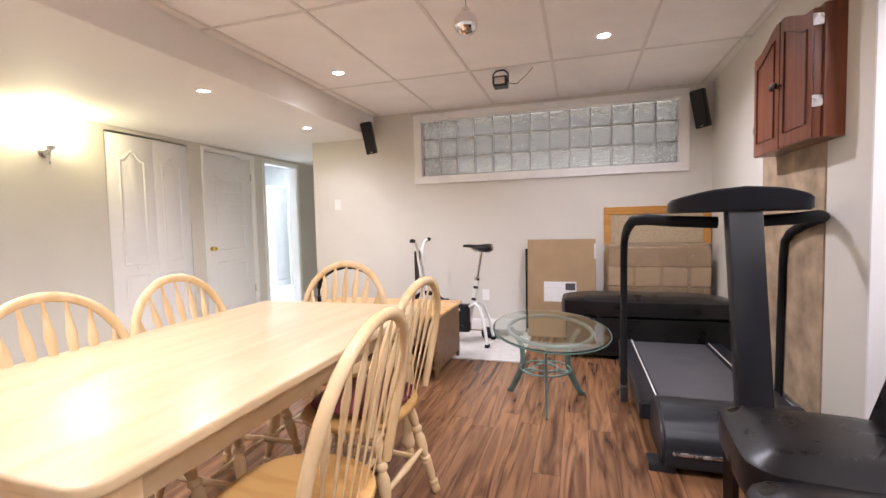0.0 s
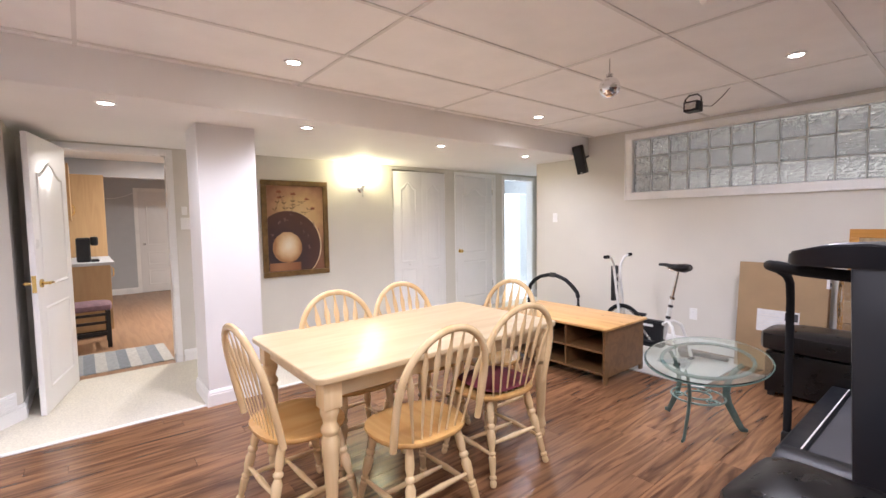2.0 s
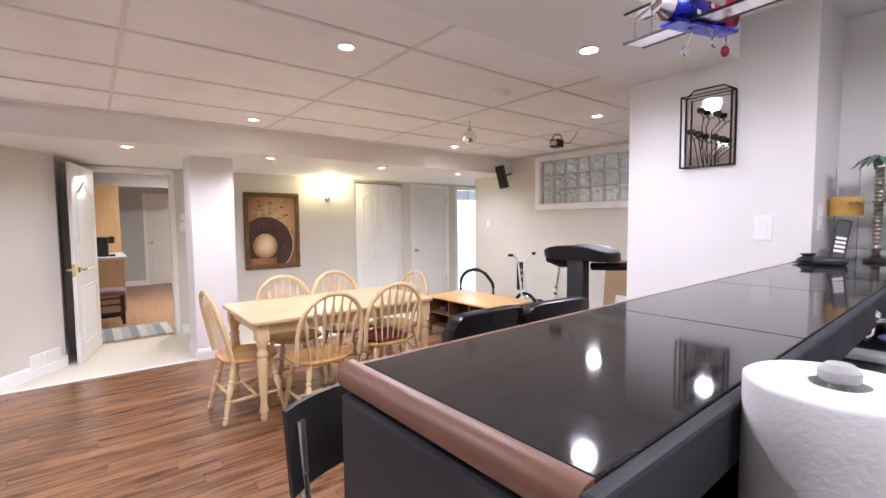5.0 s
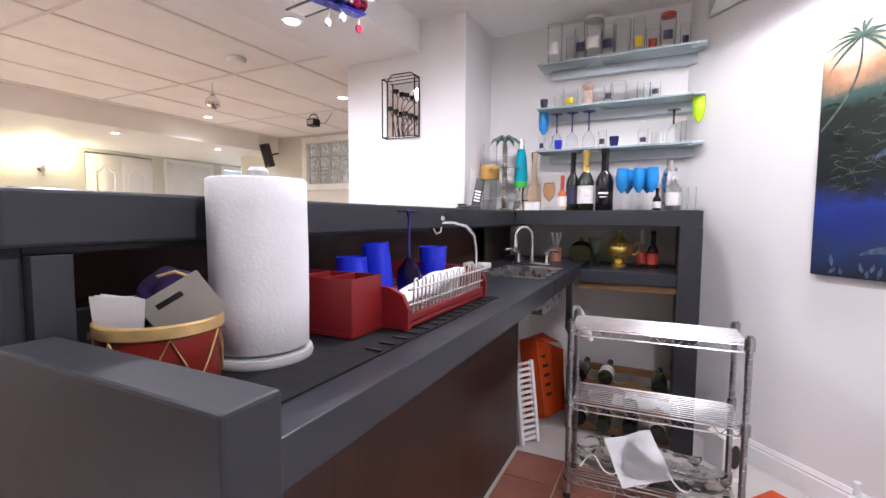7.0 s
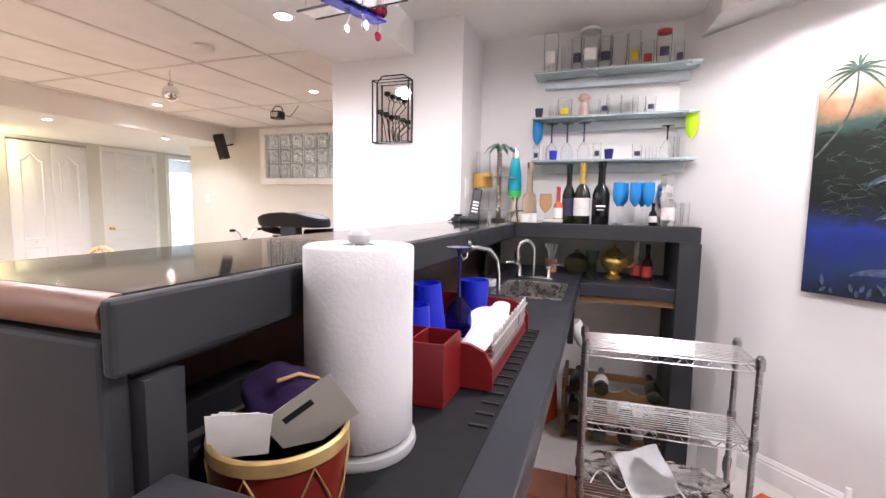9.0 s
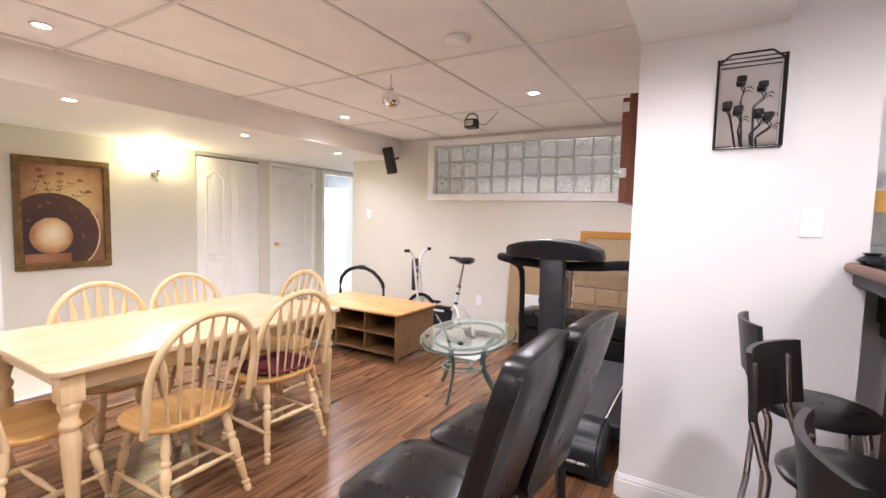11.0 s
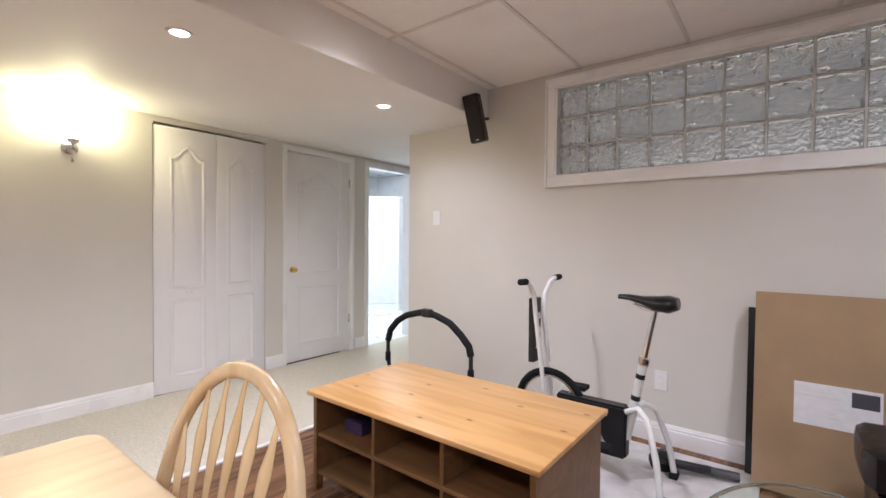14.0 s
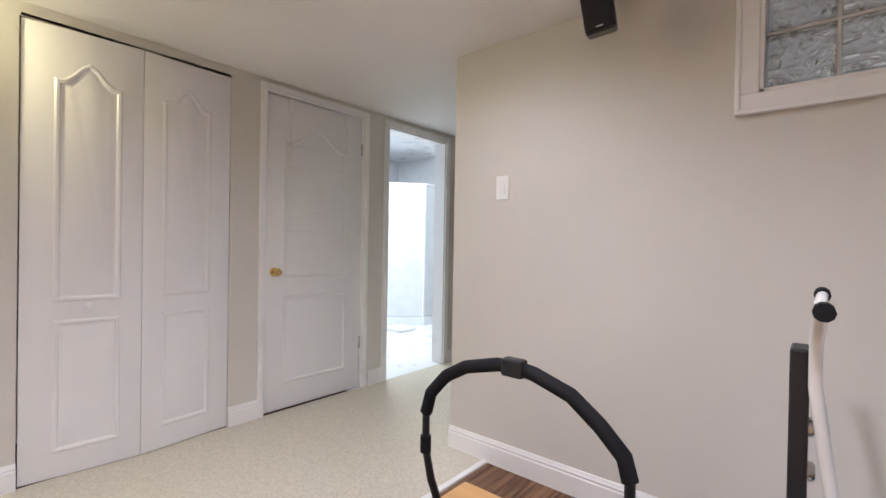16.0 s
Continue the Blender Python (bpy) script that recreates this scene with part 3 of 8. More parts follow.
# wall plates
def plate(name, at, face, wide, high, label, category, kind="switch", n=1):
    """A cover plate at a point of a wall; face: degrees round z that turn its front from -y."""
    th = empty(name, pose(*at, 0, 0, face), label, category)
    part("cover_plate", B(-wide / 2, wide / 2, -0.006, 0.0, -high / 2, high / 2, 0.002), "trim", th)
    for i in range(n):
        x = (i - (n - 1) / 2) * 0.046
        if kind == "switch":
            part("rocker", B(x - 0.016, x + 0.016, -0.009, -0.006, -0.033, 0.033, 0.0015), "door", th)
        else:
            for dz in (-0.02, 0.02):
                part("socket", B(x - 0.016, x + 0.016, -0.0085, -0.006, dz - 0.014, dz + 0.014, 0.003), "door", th)
    return th


plate("light_switch", (-2.154, NW, 1.377), 0, 0.072, 0.117, "white single rocker light switch on greige wall", "light switch")
plate("wall_outlet", (-0.438, NW, 0.37), 0, 0.072, 0.117, "white double wall outlet above the skirting", "outlet", "outlet")
plate("light_switch", (WX, 1.01, 1.375), 90, 0.165, 0.117, "white triple light switch beside kitchen doorway", "light switch", n=3)
plate("thermostat", (WX, 0.965, 1.50), 90, 0.05, 0.085, "small white wall thermostat above switches", "thermostat", "none", 0)
plate("light_switch", (2.24, 2.5, 1.375), 0, 0.075, 0.117, "white rocker light switch on the pier", "light switch")
plate("wall_outlet", (-2.19, 1.08, 0.30), 90, 0.072, 0.117, "white wall outlet low on the pillar", "outlet", "outlet")
vent = empty("floor_vent", pose(-2.66, -0.36, 0.15, 0, 0, 141.8), "white louvred air vent low on angled wall", "vent")
part("frame", B(-0.17, 0.17, -0.012, 0.002, -0.065, 0.065, 0.003), "trim", vent)
for i in range(6):
    for x in (-0.08, 0.08):
        part("slat", B(x - 0.07, x + 0.07, -0.018, -0.012, -0.05 + i * 0.018, -0.044 + i * 0.018), "door", vent)

# laminate planks
pl_w, pl_l = 0.125, 1.2
plank_data = {}
floor_parent = bpy.data.objects["floor"]
rest = bmesh.new()
count = 0
x = -2.204
col = 0
while x < 1.68:
    y = -2.05 - random.uniform(0, pl_l)
    x1 = min(x + pl_w, 1.68)
    while y < NW:
        y0, y1 = max(y, -2.05), min(y + pl_l, NW)
        if y1 - y0 > 0.02:
            key = (round(x1 - x, 3), round(y1 - y0, 3))
            m = pose((x + x1) / 2, (y0 + y1) / 2, 0)
            if key not in plank_data:
                hx, hy = (x1 - x) / 2 - 0.0008, (y1 - y0) / 2 - 0.0008
                bm = bmesh.new()
                vs = box(bm, -hx, hx, -hy, hy, -0.011, 0.0)
                ob = part("plank", bm, "laminate", floor_parent, m=m)
                plank_data[key] = ob.data
            else:
                ob = new("plank", plank_data[key])
                ob.parent, ob.matrix_basis = floor_parent, m
            count += 1
        y += pl_l
    x += pl_w
    col += 1

# ---- main room: table and chairs ----
table = empty("dining_table", pose(-0.675, 1.652, 0), "pale birch rectangular dining table with turned legs", "table")
TW, TL, TH = 0.46, 0.785, 0.735
bm = bmesh.new()
outline = []
for cx, cy, a0 in [(TW - 0.05, TL - 0.05, 0), (-TW + 0.05, TL - 0.05, 90), (-TW + 0.05, -TL + 0.05, 180), (TW - 0.05, -TL + 0.05, 270)]:
    for k in range(5):
        a = radians(a0 + 22.5 * k)
        outline.append((cx + 0.05 * math.cos(a), cy + 0.05 * math.sin(a)))
prism(bm, outline, TH - 0.028, TH)
es = [e for e in bm.edges if abs(e.verts[0].co.z - e.verts[1].co.z) < 1e-4]
bmesh.ops.bevel(bm, geom=es, offset=0.008, segments=3, affect="EDGES", profile=0.6)
part("tabletop", bm, "birch", table, "glossy butcher-block birch top", smooth=40)
for a, c, e, f in [(-0.37, 0.37, -0.715, -0.693), (-0.37, 0.37, 0.693, 0.715), (-0.39, -0.368, -0.693, 0.693), (0.368, 0.39, -0.693, 0.693)]:
    part("apron", B(a, c, e, f, TH - 0.115, TH - 0.029, 0.002), "birch", table)
LEG = [(0.016, 0.0), (0.022, 0.006), (0.027, 0.03), (0.022, 0.055), (0.03, 0.065), (0.033, 0.085), (0.026, 0.105), (0.023, 0.14), (0.030, 0.26), (0.037, 0.40), (0.038, 0.44), (0.030, 0.465), (0.040, 0.48), (0.040, 0.495), (0.029, 0.515), (0.033, 0.54), (0.041, 0.56), (0.041, 0.575), (0.034, 0.59)]
for sx in (-1, 1):
    for sy in (-1, 1):
        bm = lathed(LEG, 18)
        box(bm, -0.042, 0.042, -0.042, 0.042, 0.585, TH - 0.03, 0.004)
        part("leg", bm, "birch_up", table, smooth=45, m=pose(sx * 0.385, sy * 0.705, 0))


def leg_rod(bm, p, q, r):
    """A turned chair leg with beads."""
    p, q = Vector(p), Vector(q)
    prof = [(0.6, 0), (0.85, 0.02), (0.9, 0.06), (0.55, 0.085), (0.95, 0.10), (0.95, 0.125), (0.6, 0.14), (0.8, 0.2), (0.98, 0.34), (0.62, 0.355), (1.0, 0.37), (1.0, 0.39), (0.66, 0.405), (1.05, 0.5), (1.15, 0.6), (0.72, 0.66), (1.1, 0.68), (1.1, 0.71), (0.72, 0.73), (1.02, 0.8), (0.95, 0.92), (0.7, 1.0)]
    mm = Matrix.Translation(p) @ (q - p).to_track_quat("Z", "Y").to_matrix().to_4x4()
    lathe(bm, [(r * a, (q - p).length * z) for a, z in prof], 10, mm)


def windsor_chair():
    """A bow-back chair at the origin that looks along +y."""
    th = empty("dining_chair", Matrix(), "pale birch arrow-back dining chair with bowed back", "chair", "chairs round the table")
    # saddle seat
    bm = bmesh.new()
    n, rings = 28, []
    def seat_r(a):
        x, y = math.cos(a), math.sin(a)
        return Vector((0.232 * (abs(x) ** 0.75) * (1 if x > 0 else -1) * (1 - 0.06 * (y < 0) * abs(y)), 0.205 * (abs(y) ** 0.8) * (1 if y > 0 else -1), 0))
    for k, z in [(0.80, 0.405), (0.97, 0.418), (1.0, 0.432), (0.985, 0.44), (0.9, 0.442), (0.6, 0.432), (0.25, 0.43)]:
        rings.append([bm.verts.new(seat_r(2 * math.pi * i / n) * k + Vector((0, 0.0, z))) for i in range(n)])
    for r0, r1 in zip(rings, rings[1:]):
        for i in range(n):
            bm.faces.new((r0[i], r0[(i + 1) % n], r1[(i + 1) % n], r1[i]))
    bm.faces.new(list(reversed(rings[0])))
    bm.faces.new(rings[-1])
    part("seat", bm, "seat", th, "honey-coloured saddle seat", smooth=50)
    # bow
    lean = 0.20
    def back(x, z):
        return Vector((x, -0.165 - lean * z - 0.05 * z * z, 0.438 + z))
    pts = []
    H, W = 0.485, 0.268
    for k in range(25):
        u = -1 + 2 * k / 24
        a = math.pi * (k / 24)
        x = -W * math.cos(a) * (1 - 0.10 * (1 - math.sin(a)) ** 2)
        z = H * (math.sin(a) ** 0.62 if math.sin(a) > 0 else 0)
        pts.append(back(x, z))
    part("bow", swept(pts, 0.0175, 10, 0.85, hint=(0, 1, 0)), "birch_up", th, smooth=60)
    for i in range(7):
        u = (i - 3) / 3
        xb, xt = 0.14 * u, 0.205 * u
        zt = H * (1 - (abs(xt) / W) ** 2.6) ** 0.42 - 0.006
        bm = bmesh.new()
        line, rad = [], []
        for s in range(9):
            v = s / 8
            p = back(xb + (xt - xb) * v, zt * v)
            line.append(p)
            rad.append([0.006, 0.0065, 0.0075, 0.0085, 0.010, 0.0145, 0.0185, 0.009, 0.006][s])
        sweep(bm, line, rad, 8, 0.42, hint=(0, 1, 0.2))
        part("spindle", bm, "birch_up", th, smooth=60)
    feet = {}
    for sx in (-1, 1):
        for sy in (-1, 1):
            top = Vector((sx * 0.135, sy * 0.13, 0.41))
            foot = Vector((sx * 0.20, sy * 0.205 - (0.02 if sy < 0 else 0), 0.0))
            feet[sx, sy] = (foot, top)
            bm = bmesh.new()
            leg_rod(bm, foot, top, 0.0205)
            part("leg", bm, "birch_up", th, smooth=45)
    def at(k, z):
        f, t = feet[k]
        return f + (t - f) * (z / 0.41)
    def stretcher(p, q):
        mid = (p + q) / 2
        part("stretcher", swept([p, p.lerp(q, 0.2), p.lerp(q, 0.42), mid, p.lerp(q, 0.58), p.lerp(q, 0.8), q], [0.008, 0.011, 0.0135, 0.0155, 0.0135, 0.011, 0.008], 8), "birch_up", th, smooth=60)
    l, r = (at((-1, -1), 0.15), at((-1, 1), 0.15)), (at((1, -1), 0.15), at((1, 1), 0.15))
    stretcher(*l), stretcher(*r)
    stretcher(l[0].lerp(l[1], 0.55), r[0].lerp(r[1], 0.55))
    stretcher(at((-1, -1), 0.2), at((1, -1), 0.2))
    return th


chair = windsor_chair()
chair.matrix_basis = pose(-0.60, 0.92, 0, 0, 0, 3)
for x, y, a in [(-0.20, 1.33, 92), (-0.31, 1.945, 87), (-0.885, 1.385, -91), (-0.905, 1.91, -88), (-0.71, 2.30, 180)]:
    ch = copy_thing(chair, pose(x, y, 0, 0, 0, a))
M["cushion"] = material("maroon_cushion", (0.14, 0.02, 0.03), 0.8, vary=0.3, scale=30, bump=0.4)
bm = bmesh.new()
bmesh.ops.create_uvsphere(bm, u_segments=20, v_segments=10, radius=1.0)
for v in bm.verts:
    v.co = Vector((math.copysign(abs(v.co.x) ** 0.6, v.co.x) * 0.18, math.copysign(abs(v.co.y) ** 0.6, v.co.y) * 0.18, v.co.z * 0.022))
tagged(part("seat_cushion", bm, "cushion", smooth=60, m=pose(-0.31, 1.96, 0.461)), "thin maroon cushion on a dining chair", "cushion")

# ---- television bench ----
bench = empty("tv_bench", pose(-1.05, 3.71, 0), "knotty pine bench with open compartments", "bench")
HX, HY, BZ = 0.60, 0.335, 0.475
bm = B(-HX, HX, -HY, HY, BZ - 0.022, BZ, 0.006)
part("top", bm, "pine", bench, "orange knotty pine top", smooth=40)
for sx in (-1, 1):
    bm = bmesh.new()
    x0, x1 = (sx * 0.555, sx * 0.577)
    a, c = min(x0, x1), max(x0, x1)
    box(bm, a, c, -0.31, -0.27, 0, 0.06)
    box(bm, a, c, 0.27, 0.31, 0, 0.06)
    box(bm, a, c, -0.31, 0.31, 0.06, BZ - 0.0225)
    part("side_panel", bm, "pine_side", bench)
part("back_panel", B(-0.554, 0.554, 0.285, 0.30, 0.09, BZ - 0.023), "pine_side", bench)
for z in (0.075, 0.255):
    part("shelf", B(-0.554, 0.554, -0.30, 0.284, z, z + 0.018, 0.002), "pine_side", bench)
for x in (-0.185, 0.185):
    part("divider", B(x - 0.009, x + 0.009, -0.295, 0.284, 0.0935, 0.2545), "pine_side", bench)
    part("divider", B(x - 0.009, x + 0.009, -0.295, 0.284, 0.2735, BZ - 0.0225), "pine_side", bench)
M["plum"] = material("dark_plum_box", (0.05, 0.03, 0.08), 0.5, vary=0.3, scale=12)
tagged(part("small_box", B(-1.52, -1.40, 3.50, 3.60, 0.274, 0.33, 0.004), "plum"), "small dark box on a bench shelf", "box")

# ---- rollator handle beside the bench ----
wk_ = empty("exercise_stepper", pose(-1.62, 4.24, 0), "black folding exerciser with padded arched handle", "exerciser")
arch = [(-0.345, 0, 0.42), (-0.345, 0, 0.52), (-0.325, 0, 0.59), (-0.26, 0, 0.66), (-0.18, 0, 0.705), (-0.06, 0, 0.735), (0.0, 0, 0.738), (0.06, 0, 0.73), (0.17, 0, 0.695), (0.25, 0, 0.635), (0.31, 0, 0.575), (0.325, 0, 0.52), (0.325, 0, 0.45)]
part("handle", swept(arch[1:-1], 0.021, 12, hint=(0, 1, 0)), "rubber", wk_, "black foam grip", smooth=60)
for sx in (-0.345, 0.325):
    part("post", swept([(sx, 0, 0.54), (sx, 0, 0.40), (sx, 0.03, 0.28), (sx * 0.9, 0.1, 0.04)], [0.013, 0.013, 0.014, 0.014], 10), "dark", wk_, smooth=60)
    part("collar", swept([(sx, 0, 0.385), (sx, 0.0, 0.44)], 0.019, 12), "rubber", wk_, smooth=60)
part("monitor", B(-0.035, 0.035, -0.028, 0.012, 0.712, 0.765, 0.008), "dark", wk_, "small grey display")
part("base", swept([(-0.33, 0.1, 0.03), (0.31, 0.1, 0.03)], 0.022, 10), "dark", wk_, smooth=60)
part("pedal", B(-0.2, -0.05, -0.05, 0.28, 0.02, 0.06, 0.01), "rubber", wk_)
part("pedal", B(0.05, 0.2, -0.05, 0.28, 0.02, 0.06, 0.01), "rubber", wk_)

# ---- exercise bike on its mat ----
M["mat"] = material("white_foam_mat", (0.62, 0.60, 0.58), 0.7, vary=0.12, scale=14, bump=0.2, bump_scale=40)
mat_ = tagged(part("foam_mat", B(-1.25, 0.06, 3.93, 4.88, 0.001, 0.012, 0.003), "mat"), "white foam mat under the exercise bike", "mat")
M["white_paint"] = material("white_enamel", (0.78, 0.78, 0.76), 0.3, vary=0.06, scale=12)
bike = empty("exercise_bike", pose(0, 4.42, 0.012), "old white exercise bike with black saddle", "exercise bike")
part("seat_tube", swept([(-0.475, 0, 0.20), (-0.40, 0, 0.60)], 0.021, 12), "white_paint", bike, "white seat tube", smooth=60)
for z in (0.40, 0.51):
    k = (z - 0.20) / 0.40
    part("stripe", swept([(-0.475 + 0.075 * k, 0, z), (-0.475 + 0.075 * (k + 0.06), 0, z + 0.024)], 0.0218, 12), "dark", bike)
part("seat_post", swept([(-0.402, 0, 0.59), (-0.35, 0, 0.87)], 0.013, 12), "chrome", bike, smooth=60)
part("clamp", swept([(-0.404, 0, 0.585), (-0.398, 0, 0.615)], 0.026, 12), "steel", bike, smooth=60)
bm = bmesh.new()
line = [(-0.52, 0, 0.905), (-0.47, 0, 0.905), (-0.41, 0, 0.895), (-0.35, 0, 0.885), (-0.29, 0, 0.885), (-0.255, 0, 0.89)]
sweep(bm, line, [0.03, 0.035, 0.05, 0.085, 0.10, 0.07], 14, 0.42, hint=(0, 0, 1))
part("saddle", bm, "leather", bike, "cracked black vinyl saddle", smooth=60)
bm = bmesh.new()
for y in (-0.03, 0.03):
    sweep(bm, [(-0.45, y * 0.4, 0.875), (-0.40, y, 0.855), (-0.33, y, 0.85), (-0.28, y, 0.87)], 0.004, 6)
part("spring", bm, "chrome", bike, smooth=60)
for s in (-1, 1):
    y = 0.05 * s
    part("handlebar", swept([(-0.90, y * 0.9, 0.36), (-0.955, y, 0.78), (-0.955, y * 1.4, 0.88), (-0.95, y * 2.6, 0.945), (-0.945, y * 3.8, 0.965)], 0.0125, 10), "white_paint", bike, smooth=60)
    part("grip", swept([(-0.945, y * 3.7, 0.964), (-0.945, y * 5.0, 0.966)], 0.0175, 10), "rubber", bike, "black rubber grip", smooth=60)
part("control_board", B(-1.0, -0.965, -0.045, 0.045, 0.50, 0.86, 0.006), "dark", bike, "black upright control board")
for z in (0.58, 0.68, 0.76):
    part("dial", lathed([(0.022, 0), (0.022, 0.008), (0.015, 0.014)], 14, pose(-0.965, 0, z, 0, 90, 0)), "steel", bike)
wheel = part("wheel", swept([(-0.885 + 0.19 * math.cos(a), 0, 0.27 + 0.19 * math.sin(a)) for a in [2 * math.pi * k / 36 for k in range(36)]], 0.018, 10, closed=True, hint=(0, 1, 0)), "rubber", bike, "spoked front wheel", smooth=60)
part("rim", swept([(-0.885 + 0.165 * math.cos(a), 0, 0.27 + 0.165 * math.sin(a)) for a in [2 * math.pi * k / 36 for k in range(36)]], 0.009, 8, closed=True, hint=(0, 1, 0)), "chrome", wheel, smooth=60)
bm = bmesh.new()
for k in range(18):
    a = 2 * math.pi * k / 18
    rod(bm, (-0.885, 0.02 * (-1) ** k, 0.27), (-0.885 + 0.165 * math.cos(a), 0, 0.27 + 0.165 * math.sin(a)), 0.0016, seg=5)
rod(bm, (-0.885, -0.03, 0.27), (-0.885, 0.03, 0.27), 0.02, seg=12)
part("spokes", bm, "white_paint", wheel)
bm = bmesh.new()
prism(bm, [(-0.84, -0.04), (-0.47, -0.04), (-0.47, 0.04), (-0.84, 0.04)], 0.10, 0.36)
for v in bm.verts:
    if v.co.x < -0.8 and v.co.z < 0.2:
        v.co.x += 0.10
bmesh.ops.bevel(bm, geom=bm.edges[:], offset=0.012, segments=2, affect="EDGES")
part("chain_box", bm, "dark", bike, "black chain housing", smooth=40)
part("maker_mark", B(-0.72, -0.56, -0.0418, -0.0405, 0.30, 0.325), "trim", bike, "white lettering bar")
part("crank", swept([(-0.66, -0.055, 0.27), (-0.56, -0.07, 0.17)], 0.012, 8), "steel", bike, smooth=60)
part("crank", swept([(-0.66, 0.055, 0.27), (-0.76, 0.07, 0.37)], 0.012, 8), "steel", bike, smooth=60)
for p in [(-0.56, -0.11, 0.17), (-0.76, 0.11, 0.37)]:
    part("pedal", B(p[0] - 0.045, p[0] + 0.045, p[1] - 0.04, p[1] + 0.04, p[2] - 0.012, p[2] + 0.012, 0.004), "rubber", bike)
for s in (-1, 1):
    part("rear_leg", swept([(-0.47, 0.03 * s, 0.34), (-0.41, 0.05 * s, 0.375), (-0.36, 0.09 * s, 0.345), (-0.31, 0.13 * s, 0.18), (-0.285, 0.15 * s, 0.02)], 0.015, 10), "white_paint", bike, smooth=60)
    part("rubber_foot", B(-0.305, -0.265, 0.15 * s - 0.03, 0.15 * s + 0.03, 0.0, 0.03, 0.006), "rubber", bike)
part("front_foot", swept([(-0.9, -0.2, 0.028), (-0.9, 0.2, 0.028)], 0.016, 10), "white_paint", bike, smooth=60)
part("fork", swept([(-0.9, 0.0, 0.028), (-0.90, 0.035, 0.12), (-0.895, 0.04, 0.27), (-0.91, 0.03, 0.5)], 0.012, 10), "white_paint", bike, smooth=60)
M["grey_metal"] = material("grey_bar", (0.10, 0.10, 0.105), 0.4, 0.5, vary=0.1)
bar = empty("folded_exerciser", pose(-0.12, 4.66, 0.012), "dark folded exerciser lying on the mat", "exerciser")
part("rail", swept([(-0.25, 0, 0.03), (0.10, 0.05, 0.03)], 0.022, 10), "grey_metal", bar, smooth=60)
part("rail", swept([(-0.28, -0.1, 0.07), (-0.02, 0.0, 0.05)], 0.018, 10), "dark", bar, smooth=60)
part("hub", lathed([(0.05, 0), (0.06, 0.01), (0.06, 0.04), (0.04, 0.05)], 16, pose(-0.24, -0.02, 0.045, 90, 0, 20)), "dark", bar, smooth=40)

# ---- glass coffee table ----
M["tglass"] = glassy("table_glass", (0.82, 0.93, 0.89), 0.0, 1.45)
M["tedge"] = material("glass_edge_green", (0.10, 0.17, 0.15), 0.1, vary=0.1, scale=20)
M["frost"] = material("frosted_band", (0.60, 0.70, 0.66), 0.5, vary=0.1, scale=20, alpha=0.55)
M["patina"] = material("verdigris_iron", (0.10, 0.15, 0.135), 0.45, 0.35, vary=0.3, scale=18, bump=0.2)
ct = empty("coffee_table", pose(0.30, 3.21, 0), "oval glass coffee table on verdigris scrolled iron legs", "coffee table")
OVAL = pose(0.02, 0.08, 0, 0, 0, 12) @ Matrix.Diagonal((0.355, 0.57, 1.0, 1.0))
top = part("glass_top", lathed([(0.002, 0.4405), (0.972, 0.4405), (0.992, 0.443), (0.992, 0.450), (0.972, 0.4525), (0.002, 0.4525)], 72, OVAL), "tglass", ct, "clear oval glass")
top.visible_shadow = False
TURN = [2 * math.pi * k / 64 for k in range(64)]
part("glass_edge", swept([OVAL @ Vector((math.cos(a), math.sin(a), 0.4465)) for a in TURN], 0.0042, 8, closed=True), "tedge", ct, "grey-green polished glass edge", smooth=60)
part("support_ring", swept([OVAL @ Vector((0.72 * math.cos(a), 0.72 * math.sin(a), 0.430)) for a in TURN], 0.012, 8, closed=True), "patina", ct, smooth=60)
for ang in (-85, 35, 155):
    a = radians(ang)
    d = Vector((math.cos(a), math.sin(a), 0))
    prof = [(0.25, 0.422), (0.205, 0.38), (0.17, 0.31), (0.16, 0.24), (0.175, 0.17), (0.21, 0.10), (0.235, 0.05), (0.255, 0.012), (0.285, 0.006)]
    bm = bmesh.new()
    sweep(bm, [d * r + Vector((0, 0, z)) for r, z in prof], [0.016, 0.018, 0.02, 0.022, 0.022, 0.021, 0.019, 0.018, 0.014], 8, 0.4, hint=(-math.sin(a), math.cos(a), 0))
    part("leg", bm, "patina", ct, smooth=60)
for z, r in ((0.21, 0.155), (0.213, 0.075)):
    part("ring", swept([(r * math.cos(a), r * math.sin(a), z) for a in [2 * math.pi * k / 36 for k in range(36)]], 0.006, 7, closed=True), "patina", ct, smooth=60)
for k in range(3):
    a0 = radians(-85 + 60 + 120 * k)
    c = Vector((0.115 * math.cos(a0), 0.115 * math.sin(a0), 0.211))
    part("scroll", swept([c + Vector((0.042 * math.cos(t) * (1 - t / 16), 0.042 * math.sin(t) * (1 - t / 16), 0)) for t in [k2 * 0.45 for k2 in range(22)]], 0.005, 6), "patina", ct, smooth=60)

